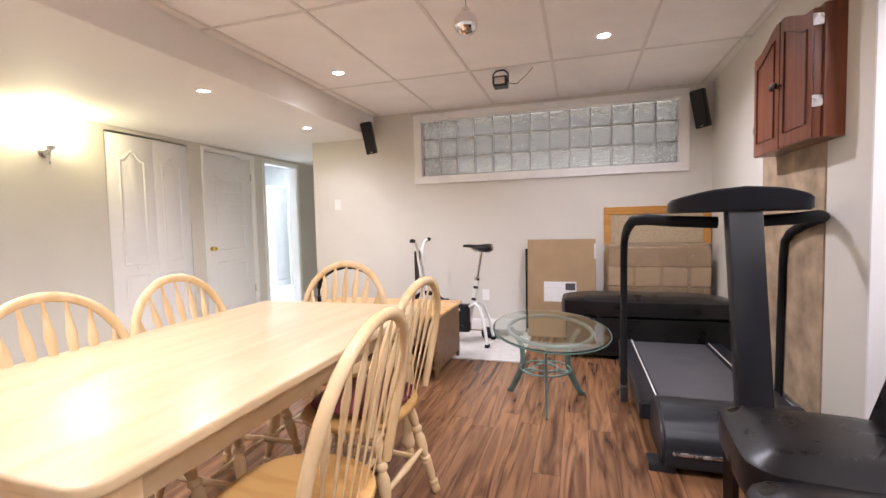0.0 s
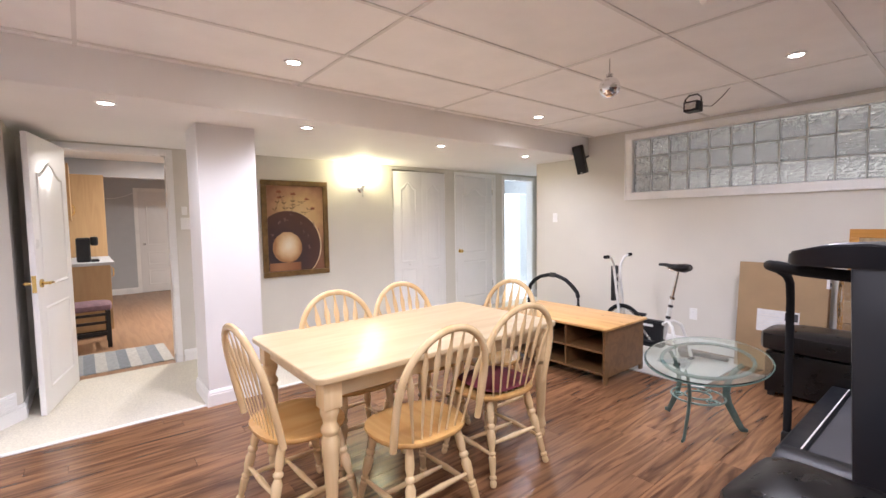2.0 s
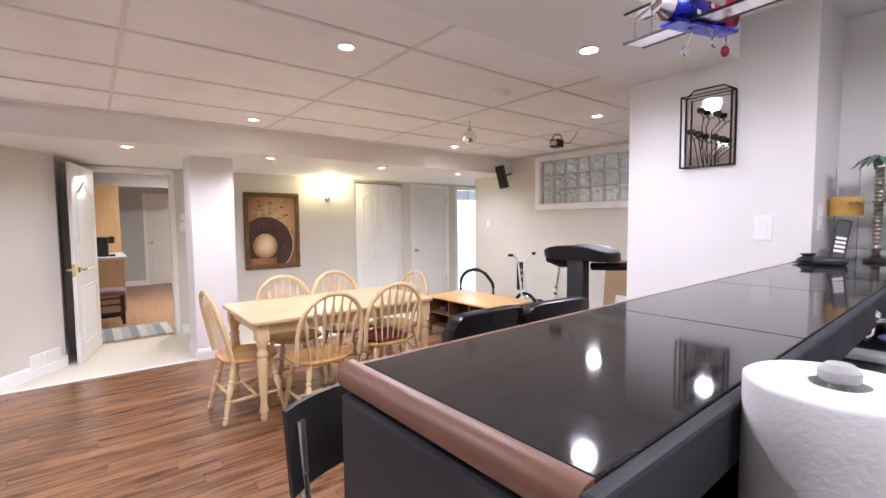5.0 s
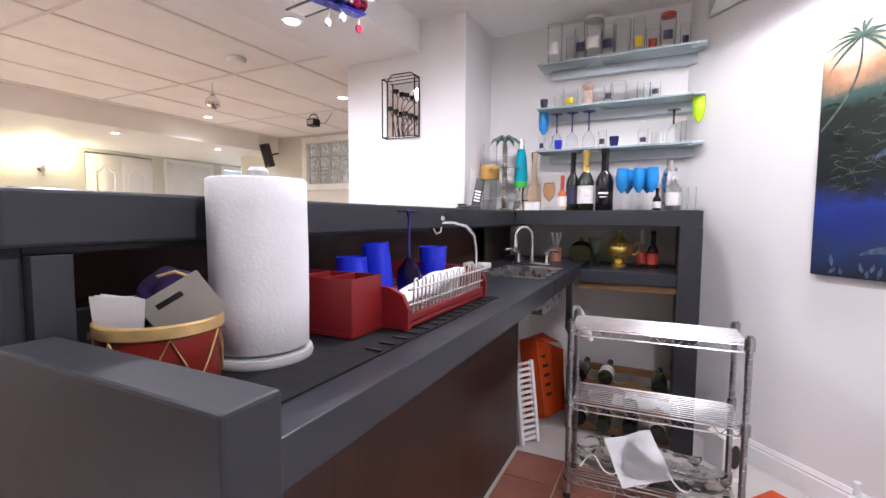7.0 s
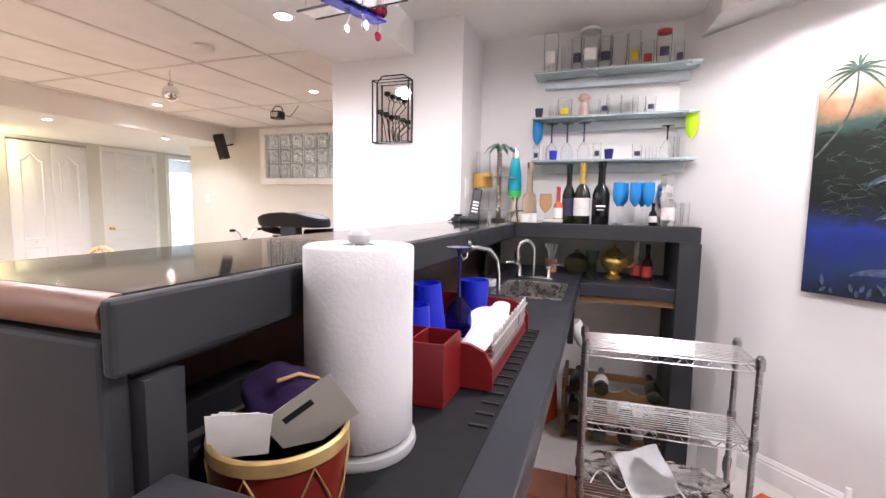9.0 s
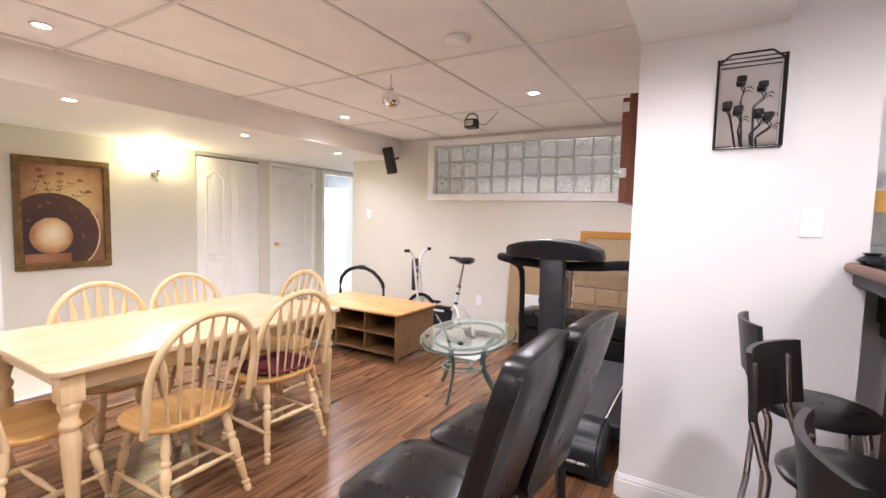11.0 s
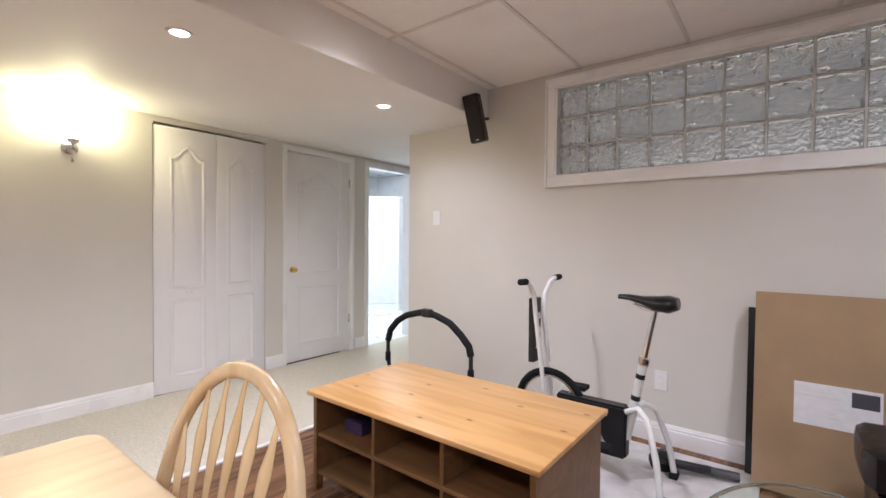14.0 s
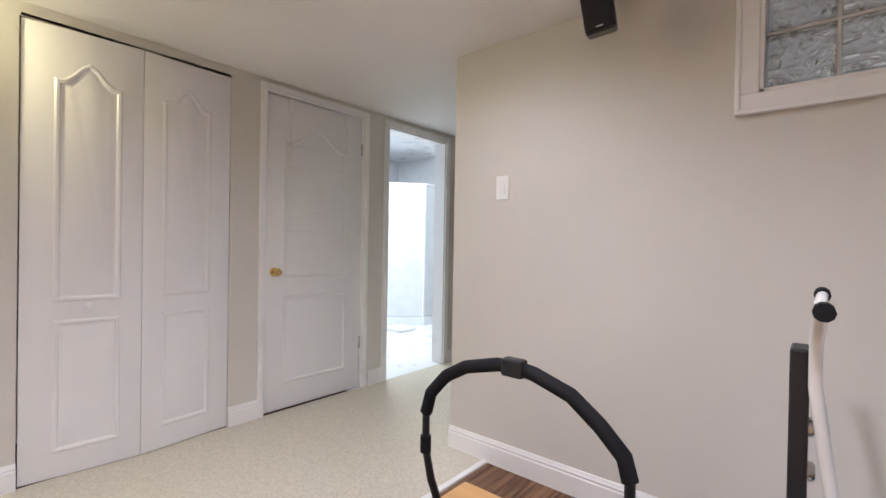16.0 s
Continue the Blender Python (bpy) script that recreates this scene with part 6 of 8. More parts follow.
wine_glass(pose(2.845, 1.13, CT + 0.032), "navy", "upturned wine glass with navy stem in the rack", 0.235, "blue_glass")
M["plate"] = material("white_china", (0.78, 0.78, 0.77), 0.2, vary=0.03)
for i, yy in enumerate((1.20,)):
    tagged(part("plate", lathed([(0.015, 0.0), (0.04, 0.004), (0.055, 0.012), (0.057, 0.015), (0.04, 0.008), (0.015, 0.004)], 28), "plate", smooth=40, m=pose(2.91, yy, CT + 0.05, 30, 0, 20)), "white china plate drying in the rack", "plate", "plates in the rack")
tagged(part("cloth_towel", swept([(2.93, 0.93, CT + 0.055), (2.935, 1.03, CT + 0.07), (2.94, 1.15, CT + 0.085), (2.93, 1.28, CT + 0.09)], [0.03, 0.036, 0.034, 0.024], 12, 0.45), "towel", smooth=60), "white cloth lying over the rack", "cloth")

# glass shelves
M["shelf_glass"] = material("frosted_shelf_glass", (0.62, 0.74, 0.76), 0.25, vary=0.04, transmission=0.35, ior=1.3)
M["shelf_rail"] = material("silver_shelf_rail", (0.52, 0.57, 0.60), 0.4, 0.3, vary=0.06)
SH = [2.095, 1.838, 1.590]
for z in SH:
    sh = empty("glass_shelf", pose(0, 0, z), "frosted pale blue glass wall shelf", "shelf", "glass shelves behind the bar")
    part("glass", B(2.78, 3.655, 2.735, 2.926, -0.010, 0.0, 0.002), "shelf_glass", sh)
    part("rail", B(2.83, 3.62, 2.885, 2.928, -0.065, -0.0105, 0.004), "shelf_rail", sh, "silver wall rail")

# glasses and jars
M["label_w"] = material("white_label", (0.75, 0.73, 0.70), 0.6, vary=0.1, scale=60)
M["label_y"] = material("yellow_label", (0.80, 0.62, 0.03), 0.5, vary=0.1)
M["label_k"] = material("dark_label", (0.03, 0.03, 0.07), 0.5, vary=0.2)
M["label_r"] = material("red_label", (0.45, 0.05, 0.04), 0.5, vary=0.1)
M["foil"] = material("gold_foil", (0.80, 0.58, 0.16), 0.3, 0.9, vary=0.12, scale=40)
M["sky_blue"] = material("turquoise_plastic", (0.03, 0.33, 0.80), 0.25, vary=0.05, transmission=0.2)
M["lime"] = material("lime_plastic", (0.55, 0.85, 0.02), 0.3, vary=0.04, transmission=0.1)


def tumbler(x, z, h, r, label=None, cap=None, y=2.815, name="drinking_glass", category="glass", text="clear drinking glass on a glass shelf"):
    th = empty(name, pose(x, y, z + 0.0005, 0, 0, 37 * x), text, category, "glasses on the shelves")
    part("vessel", lathed([(r * 0.86, 0), (r * 0.95, h * 0.3), (r, h * 0.7), (r * 0.97, h), (r * 0.9, h), (r * 0.92, h * 0.7), (r * 0.85, h * 0.3), (r * 0.76, 0.006), (0.002, 0.006)], 20), "glass", th, smooth=50)
    if label:
        bm = bmesh.new()
        n = 7
        a0, a1 = radians(-125 - 37 * x), radians(-55 - 37 * x)
        lo = [bm.verts.new((r * 1.015 * math.cos(a0 + (a1 - a0) * k / n), r * 1.015 * math.sin(a0 + (a1 - a0) * k / n), h * 0.22)) for k in range(n + 1)]
        hi = [bm.verts.new((r * 1.02 * math.cos(a0 + (a1 - a0) * k / n), r * 1.02 * math.sin(a0 + (a1 - a0) * k / n), h * 0.52)) for k in range(n + 1)]
        for k in range(n):
            bm.faces.new((lo[k], lo[k + 1], hi[k + 1], hi[k]))
        part("print", bm, label, th)
    if cap:
        part("lid", lathed([(r * 0.9, h + 0.0005), (r * 0.95, h + 0.004), (r * 0.95, h + 0.018), (r * 0.85, h + 0.02)], 20), cap, th, smooth=40)
    return th


for x, h, r, lab, cap in [(2.835, 0.055, 0.02, None, None), (2.87, 0.185, 0.036, "label_w", None), (2.955, 0.14, 0.028, None, None), (3.02, 0.15, 0.03, "label_k", None), (3.09, 0.175, 0.047, "label_w", "tbar"), (3.17, 0.14, 0.035, "label_k", None), (3.24, 0.15, 0.04, None, None), (3.325, 0.175, 0.027, "label_y", None), (3.395, 0.125, 0.03, "label_r", None), (3.47, 0.135, 0.033, "label_k", "label_r"), (3.555, 0.115, 0.022, "label_k", None)]:
    tumbler(x, SH[0], h * 1.2, r * 1.2, lab, cap, 2.862 if round(x * 1000) % 2 else 2.79, text="clear printed beer glass or jar on top shelf")
for x, h, r, lab in [(2.885, 0.075, 0.022, None), (2.955, 0.105, 0.036, "label_y"), (3.115, 0.095, 0.030, None), (3.18, 0.085, 0.022, "label_k"), (3.23, 0.095, 0.036, None), (3.315, 0.095, 0.04, None), (3.36, 0.08, 0.03, None), (3.42, 0.078, 0.023, "label_k")]:
    tumbler(x, SH[1], h * 1.15, r * 1.18, lab, None, 2.86 if round(x * 1000) % 2 else 2.79, text="clear small glass on the middle shelf")
cup("shot_glass", 0.018, 0.024, 0.06, "label_k", pose(2.81, 2.80, SH[1] + 0.0005), "black printed shot glass on the middle shelf", "shot glass")
# mug figure as a plain pale shape
M["pale_pink"] = material("pale_ceramic", (0.62, 0.45, 0.38), 0.4, vary=0.25, scale=30)
tagged(part("ceramic_ornament", lathed([(0.026, 0), (0.03, 0.02), (0.026, 0.07), (0.016, 0.085), (0.035, 0.1), (0.038, 0.115), (0.02, 0.13)], 20), "pale_pink", smooth=50, m=pose(3.065, 2.80, SH[1] + 0.0005)), "pale ceramic ornament on the middle shelf", "ornament")
for x in (2.89, 2.98, 3.075):
    wine_glass(pose(x, 2.80, SH[2] + 0.0005), "navy", "upturned clear wine glass with dark stem", 0.215, group="dark-stemmed glasses")
wine_glass(pose(3.515, 2.80, SH[2] + 0.0005), "blackgl", "upturned clear wine glass with black stem", 0.18, group="dark-stemmed glasses")
for x, h, r, lab in [(2.80, 0.095, 0.02, "label_k"), (2.85, 0.095, 0.012, None), (2.87, 0.09, 0.012, None), (3.15, 0.10, 0.024, "label_k"), (3.365, 0.085, 0.027, "label_k"), (3.42, 0.07, 0.013, None), (3.455, 0.07, 0.013, None), (3.54, 0.12, 0.014, None), (3.565, 0.12, 0.014, None)]:
    tumbler(x, SH[2], h, r, lab, text="clear shot glass on the lowest shelf")
cup("shot_glass", 0.019, 0.024, 0.055, "blue_cup", pose(2.905, 2.775, SH[2] + 0.0005), "blue plastic shot cup on the lowest shelf", "shot glass")
cup("shot_glass", 0.02, 0.027, 0.06, "navy", pose(3.215, 2.80, SH[2] + 0.0005), "navy printed shot glass on the lowest shelf", "shot glass")


def flute(x, z, mat, m_y, label, h=0.24, stem="glass"):
    th = empty("champagne_flute", pose(x, m_y, z + 0.0005), label, "flute", "plastic flutes")
    part("foot", lathed([(0.03, 0), (0.03, 0.003), (0.005, 0.008)], 20), stem, th, smooth=40)
    part("stem", lathed([(0.005, 0.008), (0.005, h * 0.42)], 10), stem, th, smooth=40)
    part("bowl", lathed([(0.006, h * 0.42), (0.026, h * 0.55), (0.031, h * 0.75), (0.028, h), (0.026, h), (0.029, h * 0.75), (0.004, h * 0.45)], 20), mat, th, smooth=50)


flute(3.63, SH[2], "lime", 2.80, "lime green plastic flute on clear stem", 0.25)
flute(2.80, SH[2], "sky_blue", 2.84, "turquoise plastic flute on clear stem", 0.25)
LZ = BT + 0.0035
for x, yy in [(3.275, 2.66), (3.30, 2.74), (3.36, 2.66), (3.40, 2.73), (3.425, 2.65)]:
    flute(x, LZ, "sky_blue", yy, "turquoise plastic goblet on clear stem", 0.225)

# bottles
M["green_glass"] = material("dark_bottle_glass", (0.012, 0.016, 0.008), 0.06, vary=0.1, spec=0.7)
M["black_glass"] = material("black_bottle_glass", (0.006, 0.006, 0.007), 0.12, vary=0.1)
M["rose_glass"] = glassy("rose_wine", (0.95, 0.74, 0.54), 0.03, 1.3)
M["orange_sauce"] = material("orange_sauce", (0.65, 0.15, 0.05), 0.25, vary=0.15)
M["cola"] = material("cola_bottle", (0.03, 0.008, 0.006), 0.1, vary=0.1)


def bottle(m, h, r, mat, label=None, neck=None, text="", name="wine_bottle", category="bottle", neck_h=0.35):
    th = empty(name, m, text, category)
    s = h * (1 - neck_h)
    part("glass", lathed([(r * 0.94, 0), (r, 0.008), (r, s * 0.72), (r * 0.8, s * 0.88), (r * 0.42, s), (r * 0.36, h * 0.9), (r * 0.40, h * 0.92), (r * 0.40, h)], 24), mat, th, smooth=50)
    if neck:
        part("foil", lathed([(r * 0.43, s * 1.01), (r * 0.40, h * 0.9), (r * 0.46, h * 0.92), (r * 0.46, h + 0.004), (r * 0.3, h + 0.007)], 20), neck, th, "foil capsule", smooth=40)
    if label:
        part("label", lathed([(r * 1.008, h * 0.12), (r * 1.012, h * 0.14), (r * 1.012, h * 0.40), (r * 1.008, h * 0.42)], 24), label, th, "paper label", smooth=40)
    return th


bottle(pose(2.785, 2.70, LZ), 0.345, 0.043, "rose_glass", None, None, "tall clear bottle of rose wine", neck_h=0.5)
bottle(pose(2.955, 2.68, LZ), 0.195, 0.026, "orange_sauce", "label_w", "label_r", "slim orange bottle with pale label", neck_h=0.4)
bottle(pose(3.01, 2.70, LZ), 0.325, 0.036, "green_glass", "label_k", "black_glass", "dark slim wine bottle")
bottle(pose(3.085, 2.68, LZ), 0.33, 0.045, "green_glass", "label_w", "foil", "champagne bottle with gold foil and cream label")
bottle(pose(3.185, 2.68, LZ), 0.335, 0.047, "black_glass", None, "black_glass", "matt black sparkling wine bottle")
th = empty("label_lettering", pose(3.185, 2.631, LZ + 0.09), "pale script on the black bottle", "lettering")
part("line", B(-0.025, 0.025, -0.0006, 0.0006, 0.0, 0.010), "label_w", th)
part("line", B(-0.018, 0.018, -0.0006, 0.0006, -0.018, -0.013), "label_w", th)
bottle(pose(3.45, 2.64, LZ), 0.11, 0.02, "black_glass", "label_w", "black_glass", "miniature dark spirit bottle", neck_h=0.3)
bottle(pose(3.525, 2.66, LZ), 0.22, 0.036, "glass", "label_w", None, "clear spirit bottle with white label", neck_h=0.35)
ck = empty("cocktail_shaker", pose(3.505, 2.74, LZ), "tall steel cocktail shaker with domed cap", "shaker")
part("body", lathed([(0.028, 0), (0.036, 0.02), (0.04, 0.17), (0.036, 0.18)], 24), "steel", ck, smooth=50)
part("cap", lathed([(0.037, 0.18), (0.034, 0.21), (0.018, 0.225), (0.017, 0.265), (0.01, 0.27)], 24), "chrome", ck, smooth=40)
for x, yy in [(3.575, 2.65), (3.61, 2.70)]:
    tumbler(x, LZ, 0.12, 0.022, None, None, yy, text="clear shot glass on the ledge")
wine_glass(pose(2.885, 2.66, LZ + 0.16, 180, 0, 0), "glass", "small goblet of pale wine on the ledge", 0.155, "rose_glass")
M["ashtray"] = material("white_dish", (0.6, 0.6, 0.58), 0.3, vary=0.1)
tagged(part("shallow_dish", lathed([(0.05, 0), (0.055, 0.004), (0.056, 0.018), (0.052, 0.018), (0.05, 0.006)], 24), "ashtray", smooth=40, m=pose(2.935, 2.60, LZ)), "shallow pale dish on the ledge", "dish")
cup("votive_candle", 0.026, 0.028, 0.05, "plate", pose(2.82, 2.60, LZ), "white votive candle holder on the ledge", "candle holder", 0.006)
cup("votive_candle", 0.024, 0.026, 0.045, "plate", pose(2.785, 2.585, LZ), "white votive candle holder on the ledge", "candle holder", 0.006)

# corner group on the bar: phone, candle glass, palm stand, lava lamp
ph = empty("cordless_phone", pose(2.50, 2.42, BT + 0.001, 0, 0, 20), "black cordless phone in its charging base", "telephone")
part("base", B(-0.06, 0.05, -0.05, 0.05, 0.0, 0.03, 0.01), "dark", ph)
bm = B(-0.025, 0.025, -0.014, 0.014, 0.0, 0.17, 0.008)
part("handset", bm, "dark", ph, m=pose(0.02, 0.01, 0.02, -14, 10, 0))
for i in range(4):
    part("key_row", B(-0.017, 0.017, -0.0162, -0.0142, 0.03 + i * 0.018, 0.04 + i * 0.018), "tbar", ph, m=pose(0.02, 0.01, 0.02, -14, 10, 0))
part("cord", swept([(-0.05, -0.03, 0.006), (-0.10, -0.05, 0.006), (-0.12, 0.0, 0.006), (-0.08, 0.05, 0.006)], 0.003, 6), "dark", ph)
tagged(part("black_figurine_dish", lathed([(0.03, 0), (0.045, 0.01), (0.02, 0.03), (0.03, 0.04)], 18), "dark", smooth=40, m=pose(2.42, 2.46, BT + 0.001)), "small black lidded dish on the bar", "dish")
plate("wall_outlet", (2.42, 2.62, 1.42), 90, 0.072, 0.117, "grey metal wall outlet in the corner", "outlet", "outlet")
cg = empty("candle_glass", pose(2.49, 2.74, LZ - 0.002), "tall clear glass cylinder with amber candle", "candle")
part("cylinder", lathed([(0.042, 0), (0.042, 0.42), (0.039, 0.42), (0.039, 0.01), (0.002, 0.01)], 24), "glass", cg, smooth=40)
M["amber"] = material("amber_wax", (0.70, 0.40, 0.10), 0.4, vary=0.12, scale=10)
part("wax", lathed([(0.058, 0.20), (0.06, 0.21), (0.06, 0.285), (0.045, 0.286)], 24), "amber", cg, "amber wax band", smooth=40)
pm = empty("palm_stand", pose(2.60, 2.70, LZ - 0.002), "metal palm tree stand with tiered glass plates", "ornament")
M["pewter"] = material("pewter", (0.30, 0.25, 0.22), 0.4, 0.7, vary=0.3, scale=60, bump=0.5, bump_scale=90)
M["palm_green"] = material("green_patina", (0.15, 0.23, 0.19), 0.45, 0.3, vary=0.25, scale=30)
prof = []
for k in range(22):
    z = 0.02 + k * 0.018
    prof += [(0.013, z), (0.0165, z + 0.009)]
part("trunk", lathed([(0.04, 0), (0.045, 0.01), (0.016, 0.02)] + prof, 12), "pewter", pm)
for k in range(10):
    a = 2 * math.pi * k / 10
    d = Vector((math.cos(a), math.sin(a), 0))
    bm = bmesh.new()
    sweep(bm, [Vector((0, 0, 0.415)), d * 0.035 + Vector((0, 0, 0.445 + 0.01 * (k % 2))), d * 0.07 + Vector((0, 0, 0.435)), d * 0.095 + Vector((0, 0, 0.405))], [0.006, 0.014, 0.013, 0.002], 8, 0.25)
    part("frond", bm, "palm_green", pm, smooth=60)
for z, r, yy in ((0.06, 0.16, 0.0), (0.255, 0.10, 0.0)):
    part("tier", lathed([(r, z), (r, z + 0.006), (0.018, z + 0.006)], 28), "tglass", pm, "round glass tier")
lv = empty("lava_lamp", pose(2.685, 2.76, LZ), "lava lamp with turquoise liquid and green wax", "lamp")
part("base", lathed([(0.05, 0), (0.05, 0.01), (0.028, 0.09), (0.036, 0.14)], 24), "chrome", lv, smooth=50)
M["lava_blue"] = material("turquoise_liquid", (0.01, 0.34, 0.44), 0.08, vary=0.05)
M["lava_green"] = material("green_wax", (0.08, 0.55, 0.10), 0.2, vary=0.1)
part("wax", lathed([(0.036, 0.1405), (0.0405, 0.165), (0.041, 0.18)], 24), "lava_green", lv, "lime green wax", smooth=50)
part("liquid", lathed([(0.041, 0.1805), (0.042, 0.21), (0.036, 0.30), (0.023, 0.375)], 24), "lava_blue", lv, "turquoise liquid", smooth=50)
part("cap", lathed([(0.023, 0.3755), (0.013, 0.435), (0.008, 0.437)], 20), "steel", lv, smooth=40)

# low shelf things
SZ = CT - 0.0195
M["olive_china"] = glassy("olive_glass", (0.45, 0.50, 0.25), 0.08, 1.4)
gb = empty("glass_jar", pose(3.07, 2.68, CT + 0.0005), "squat olive glass jar with lid", "jar")
part("bowl", lathed([(0.035, 0), (0.065, 0.02), (0.072, 0.06), (0.055, 0.095), (0.05, 0.096)], 24), "olive_china", gb, smooth=50)
part("lid", lathed([(0.052, 0.097), (0.03, 0.112), (0.012, 0.118), (0.014, 0.13), (0.006, 0.135)], 24), "olive_china", gb, smooth=50)
tp = empty("brass_teapot", pose(3.27, 2.68, SZ), "polished brass urn with lid and handle", "teapot")
part("body", lathed([(0.04, 0), (0.042, 0.012), (0.022, 0.025), (0.05, 0.05), (0.072, 0.09), (0.07, 0.115), (0.055, 0.13)], 28), "foil", tp, smooth=50)
part("lid", lathed([(0.056, 0.1305), (0.045, 0.15), (0.015, 0.17), (0.007, 0.178), (0.01, 0.188), (0.004, 0.196)], 28), "foil", tp, smooth=50)
part("handle", swept([(0.066, 0, 0.12), (0.095, 0, 0.135), (0.11, 0, 0.11), (0.095, 0, 0.075), (0.068, 0, 0.07)], 0.006, 8), "foil", tp, smooth=60)
M["mint"] = glassy("mint_glass", (0.70, 0.86, 0.74), 0.15, 1.4)
vs_ = empty("glass_vase", pose(3.155, 2.60, SZ), "mint frosted fluted glass vase", "vase")
part("vase", lathed([(0.03, 0), (0.026, 0.03), (0.024, 0.09), (0.036, 0.16), (0.033, 0.16), (0.021, 0.09), (0.01, 0.01)], 10), "mint", vs_)
br = empty("brush_pot", pose(2.93, 2.66, CT + 0.0005), "orange pot holding white dish brushes", "pot")
M["terra"] = material("salmon_pot", (0.45, 0.20, 0.13), 0.5, vary=0.1)
part("pot", lathed([(0.03, 0), (0.034, 0.075), (0.031, 0.075), (0.028, 0.006)], 20), "terra", br, smooth=40)
for dx, dy in ((0.0, 0.0), (-0.015, 0.01), (0.013, -0.005)):
    part("brush", swept([(dx * 0.5, dy, 0.02), (dx, dy, 0.10), (dx * 2, dy, 0.16)], [0.004, 0.004, 0.011], 8), "plate", br, smooth=60)
bottle(pose(3.385, 2.70, SZ), 0.20, 0.028, "glass", "label_r", "label_w", "clear soft drink bottle with red label", "soft_drink_bottle")
bottle(pose(3.44, 2.67, SZ), 0.195, 0.027, "cola", "label_r", "black_glass", "dark cola bottle with red label", "soft_drink_bottle")
tagged(part("serving_tray", B(2.60, 2.615, 2.30, 2.62, CT + 0.001, CT + 0.19, 0.006), "darkwood", m=pose(0.02, 0, 0)), "dark tray propped behind the sink", "tray")

# wire rack on wheels
M["rack_chrome"] = material("chrome_wire", (0.72, 0.72, 0.73), 0.2, 1.0, vary=0.06)
M["rack_post"] = material("grooved_post", (0.35, 0.35, 0.36), 0.3, 1.0, vary=0.1, scale=60)
wr2 = empty("wire_shelf_rack", pose(3.46, 2.055, 0.002, 0, 0, 3), "three-tier chrome wire shelf rack", "rack")
RX, RY = 0.31, 0.125
for sx in (-1, 1):
    for sy in (-1, 1):
        prof = [(0.012, 0.03)]
        for k in range(29):
            prof += [(0.012, 0.035 + k * 0.026), (0.0105, 0.037 + k * 0.026), (0.0105, 0.039 + k * 0.026), (0.012, 0.041 + k * 0.026)]
        part("post", lathed(prof, 10, pose(sx * RX, sy * RY, 0)), "rack_post", wr2)
        part("foot", lathed([(0.014, 0), (0.016, 0.012), (0.01, 0.03)], 10, pose(sx * RX, sy * RY, 0)), "rubber", wr2, smooth=40)
        for z in (0.10, 0.42, 0.735):
            part("clip", lathed([(0.017, z - 0.02), (0.0185, z), (0.017, z + 0.025)], 12, pose(sx * RX, sy * RY, 0)), "rack_post", wr2, smooth=40)
for z in (0.10, 0.42, 0.735):
    shf = part("shelf", swept([(-RX, -RY, z), (RX, -RY, z), (RX, RY, z), (-RX, RY, z)], 0.004, 6, closed=True), "rack_chrome", wr2, "chrome wire shelf")
    for dz in (-0.028,):
        part("lower_rim", swept([(-RX, -RY, z + dz), (RX, -RY, z + dz), (RX, RY, z + dz), (-RX, RY, z + dz)], 0.003, 6, closed=True), "rack_chrome", shf)
    for yy in (-RY, RY):
        part("truss", swept([(-RX + 2 * RX * k / 24, yy, z - (0.028 if k % 2 else 0)) for k in range(25)], 0.0022, 5), "rack_chrome", shf)
    for k in range(1, 12):
        yy = -RY + 2 * RY * k / 12
        part("wire", swept([(-RX, yy, z + 0.004), (RX, yy, z + 0.004)], 0.0022, 6), "rack_chrome", shf)
    for x0 in (-0.1, 0.1):
        part("cross_wire", swept([(x0, -RY, z), (x0, RY, z)], 0.003, 6), "rack_chrome", shf)
# plastic bags and cable on the lowest shelf
M["bag"] = glassy("clear_plastic_bag", (0.95, 0.95, 0.95), 0.18, 1.2, bump=0.8, bump_scale=40)
bm = bmesh.new()
bmesh.ops.create_icosphere(bm, subdivisions=4, radius=1.0)
for v in bm.verts:
    k = 1 + 0.35 * noise.noise(v.co * 2.5) + 0.15 * noise.noise(v.co * 7)
    v.co = Vector((v.co.x * 0.26 * k, v.co.y * 0.11 * k, max(0.0, (v.co.z + 0.5)) * 0.075 * k))
ob = tagged(part("plastic_bag", bm, "bag", smooth=70, m=pose(3.46, 2.06, 0.108)), "crumpled clear plastic bag on rack shelf", "plastic bag")
M["foam"] = material("white_foam_sheet", (0.72, 0.73, 0.75), 0.7, vary=0.06, scale=20, bump=0.3)
bm = bmesh.new()
g = bmesh.ops.create_grid(bm, x_segments=10, y_segments=10, size=0.1)
for v in bm.verts:
    v.co.z = 0.03 * noise.noise(v.co * 9) + 0.002
bmesh.ops.solidify(bm, geom=bm.faces[:], thickness=0.003)
tagged(part("foam_wrap", bm, "foam", smooth=60, m=pose(3.42, 2.0, 0.20, 38, -12, 25)), "white foam sheet crumpled on rack shelf", "foam sheet")
tagged(part("white_cable", swept([(3.2 + 0.45 * k / 30, 1.97 + 0.05 * math.sin(k * 0.7), 0.125 + 0.05 * max(0, math.sin(k * 0.35))) for k in range(31)], 0.0035, 6), "trim", smooth=60), "loose white cable on rack shelf", "cable")

# things under the ledge
M["orange"] = material("orange_plastic", (0.62, 0.075, 0.015), 0.4, vary=0.08, scale=8)
og = empty("orange_crate", pose(2.86, 2.57, 0.002), "tall slotted orange plastic bin leaning by the worktop", "bin")


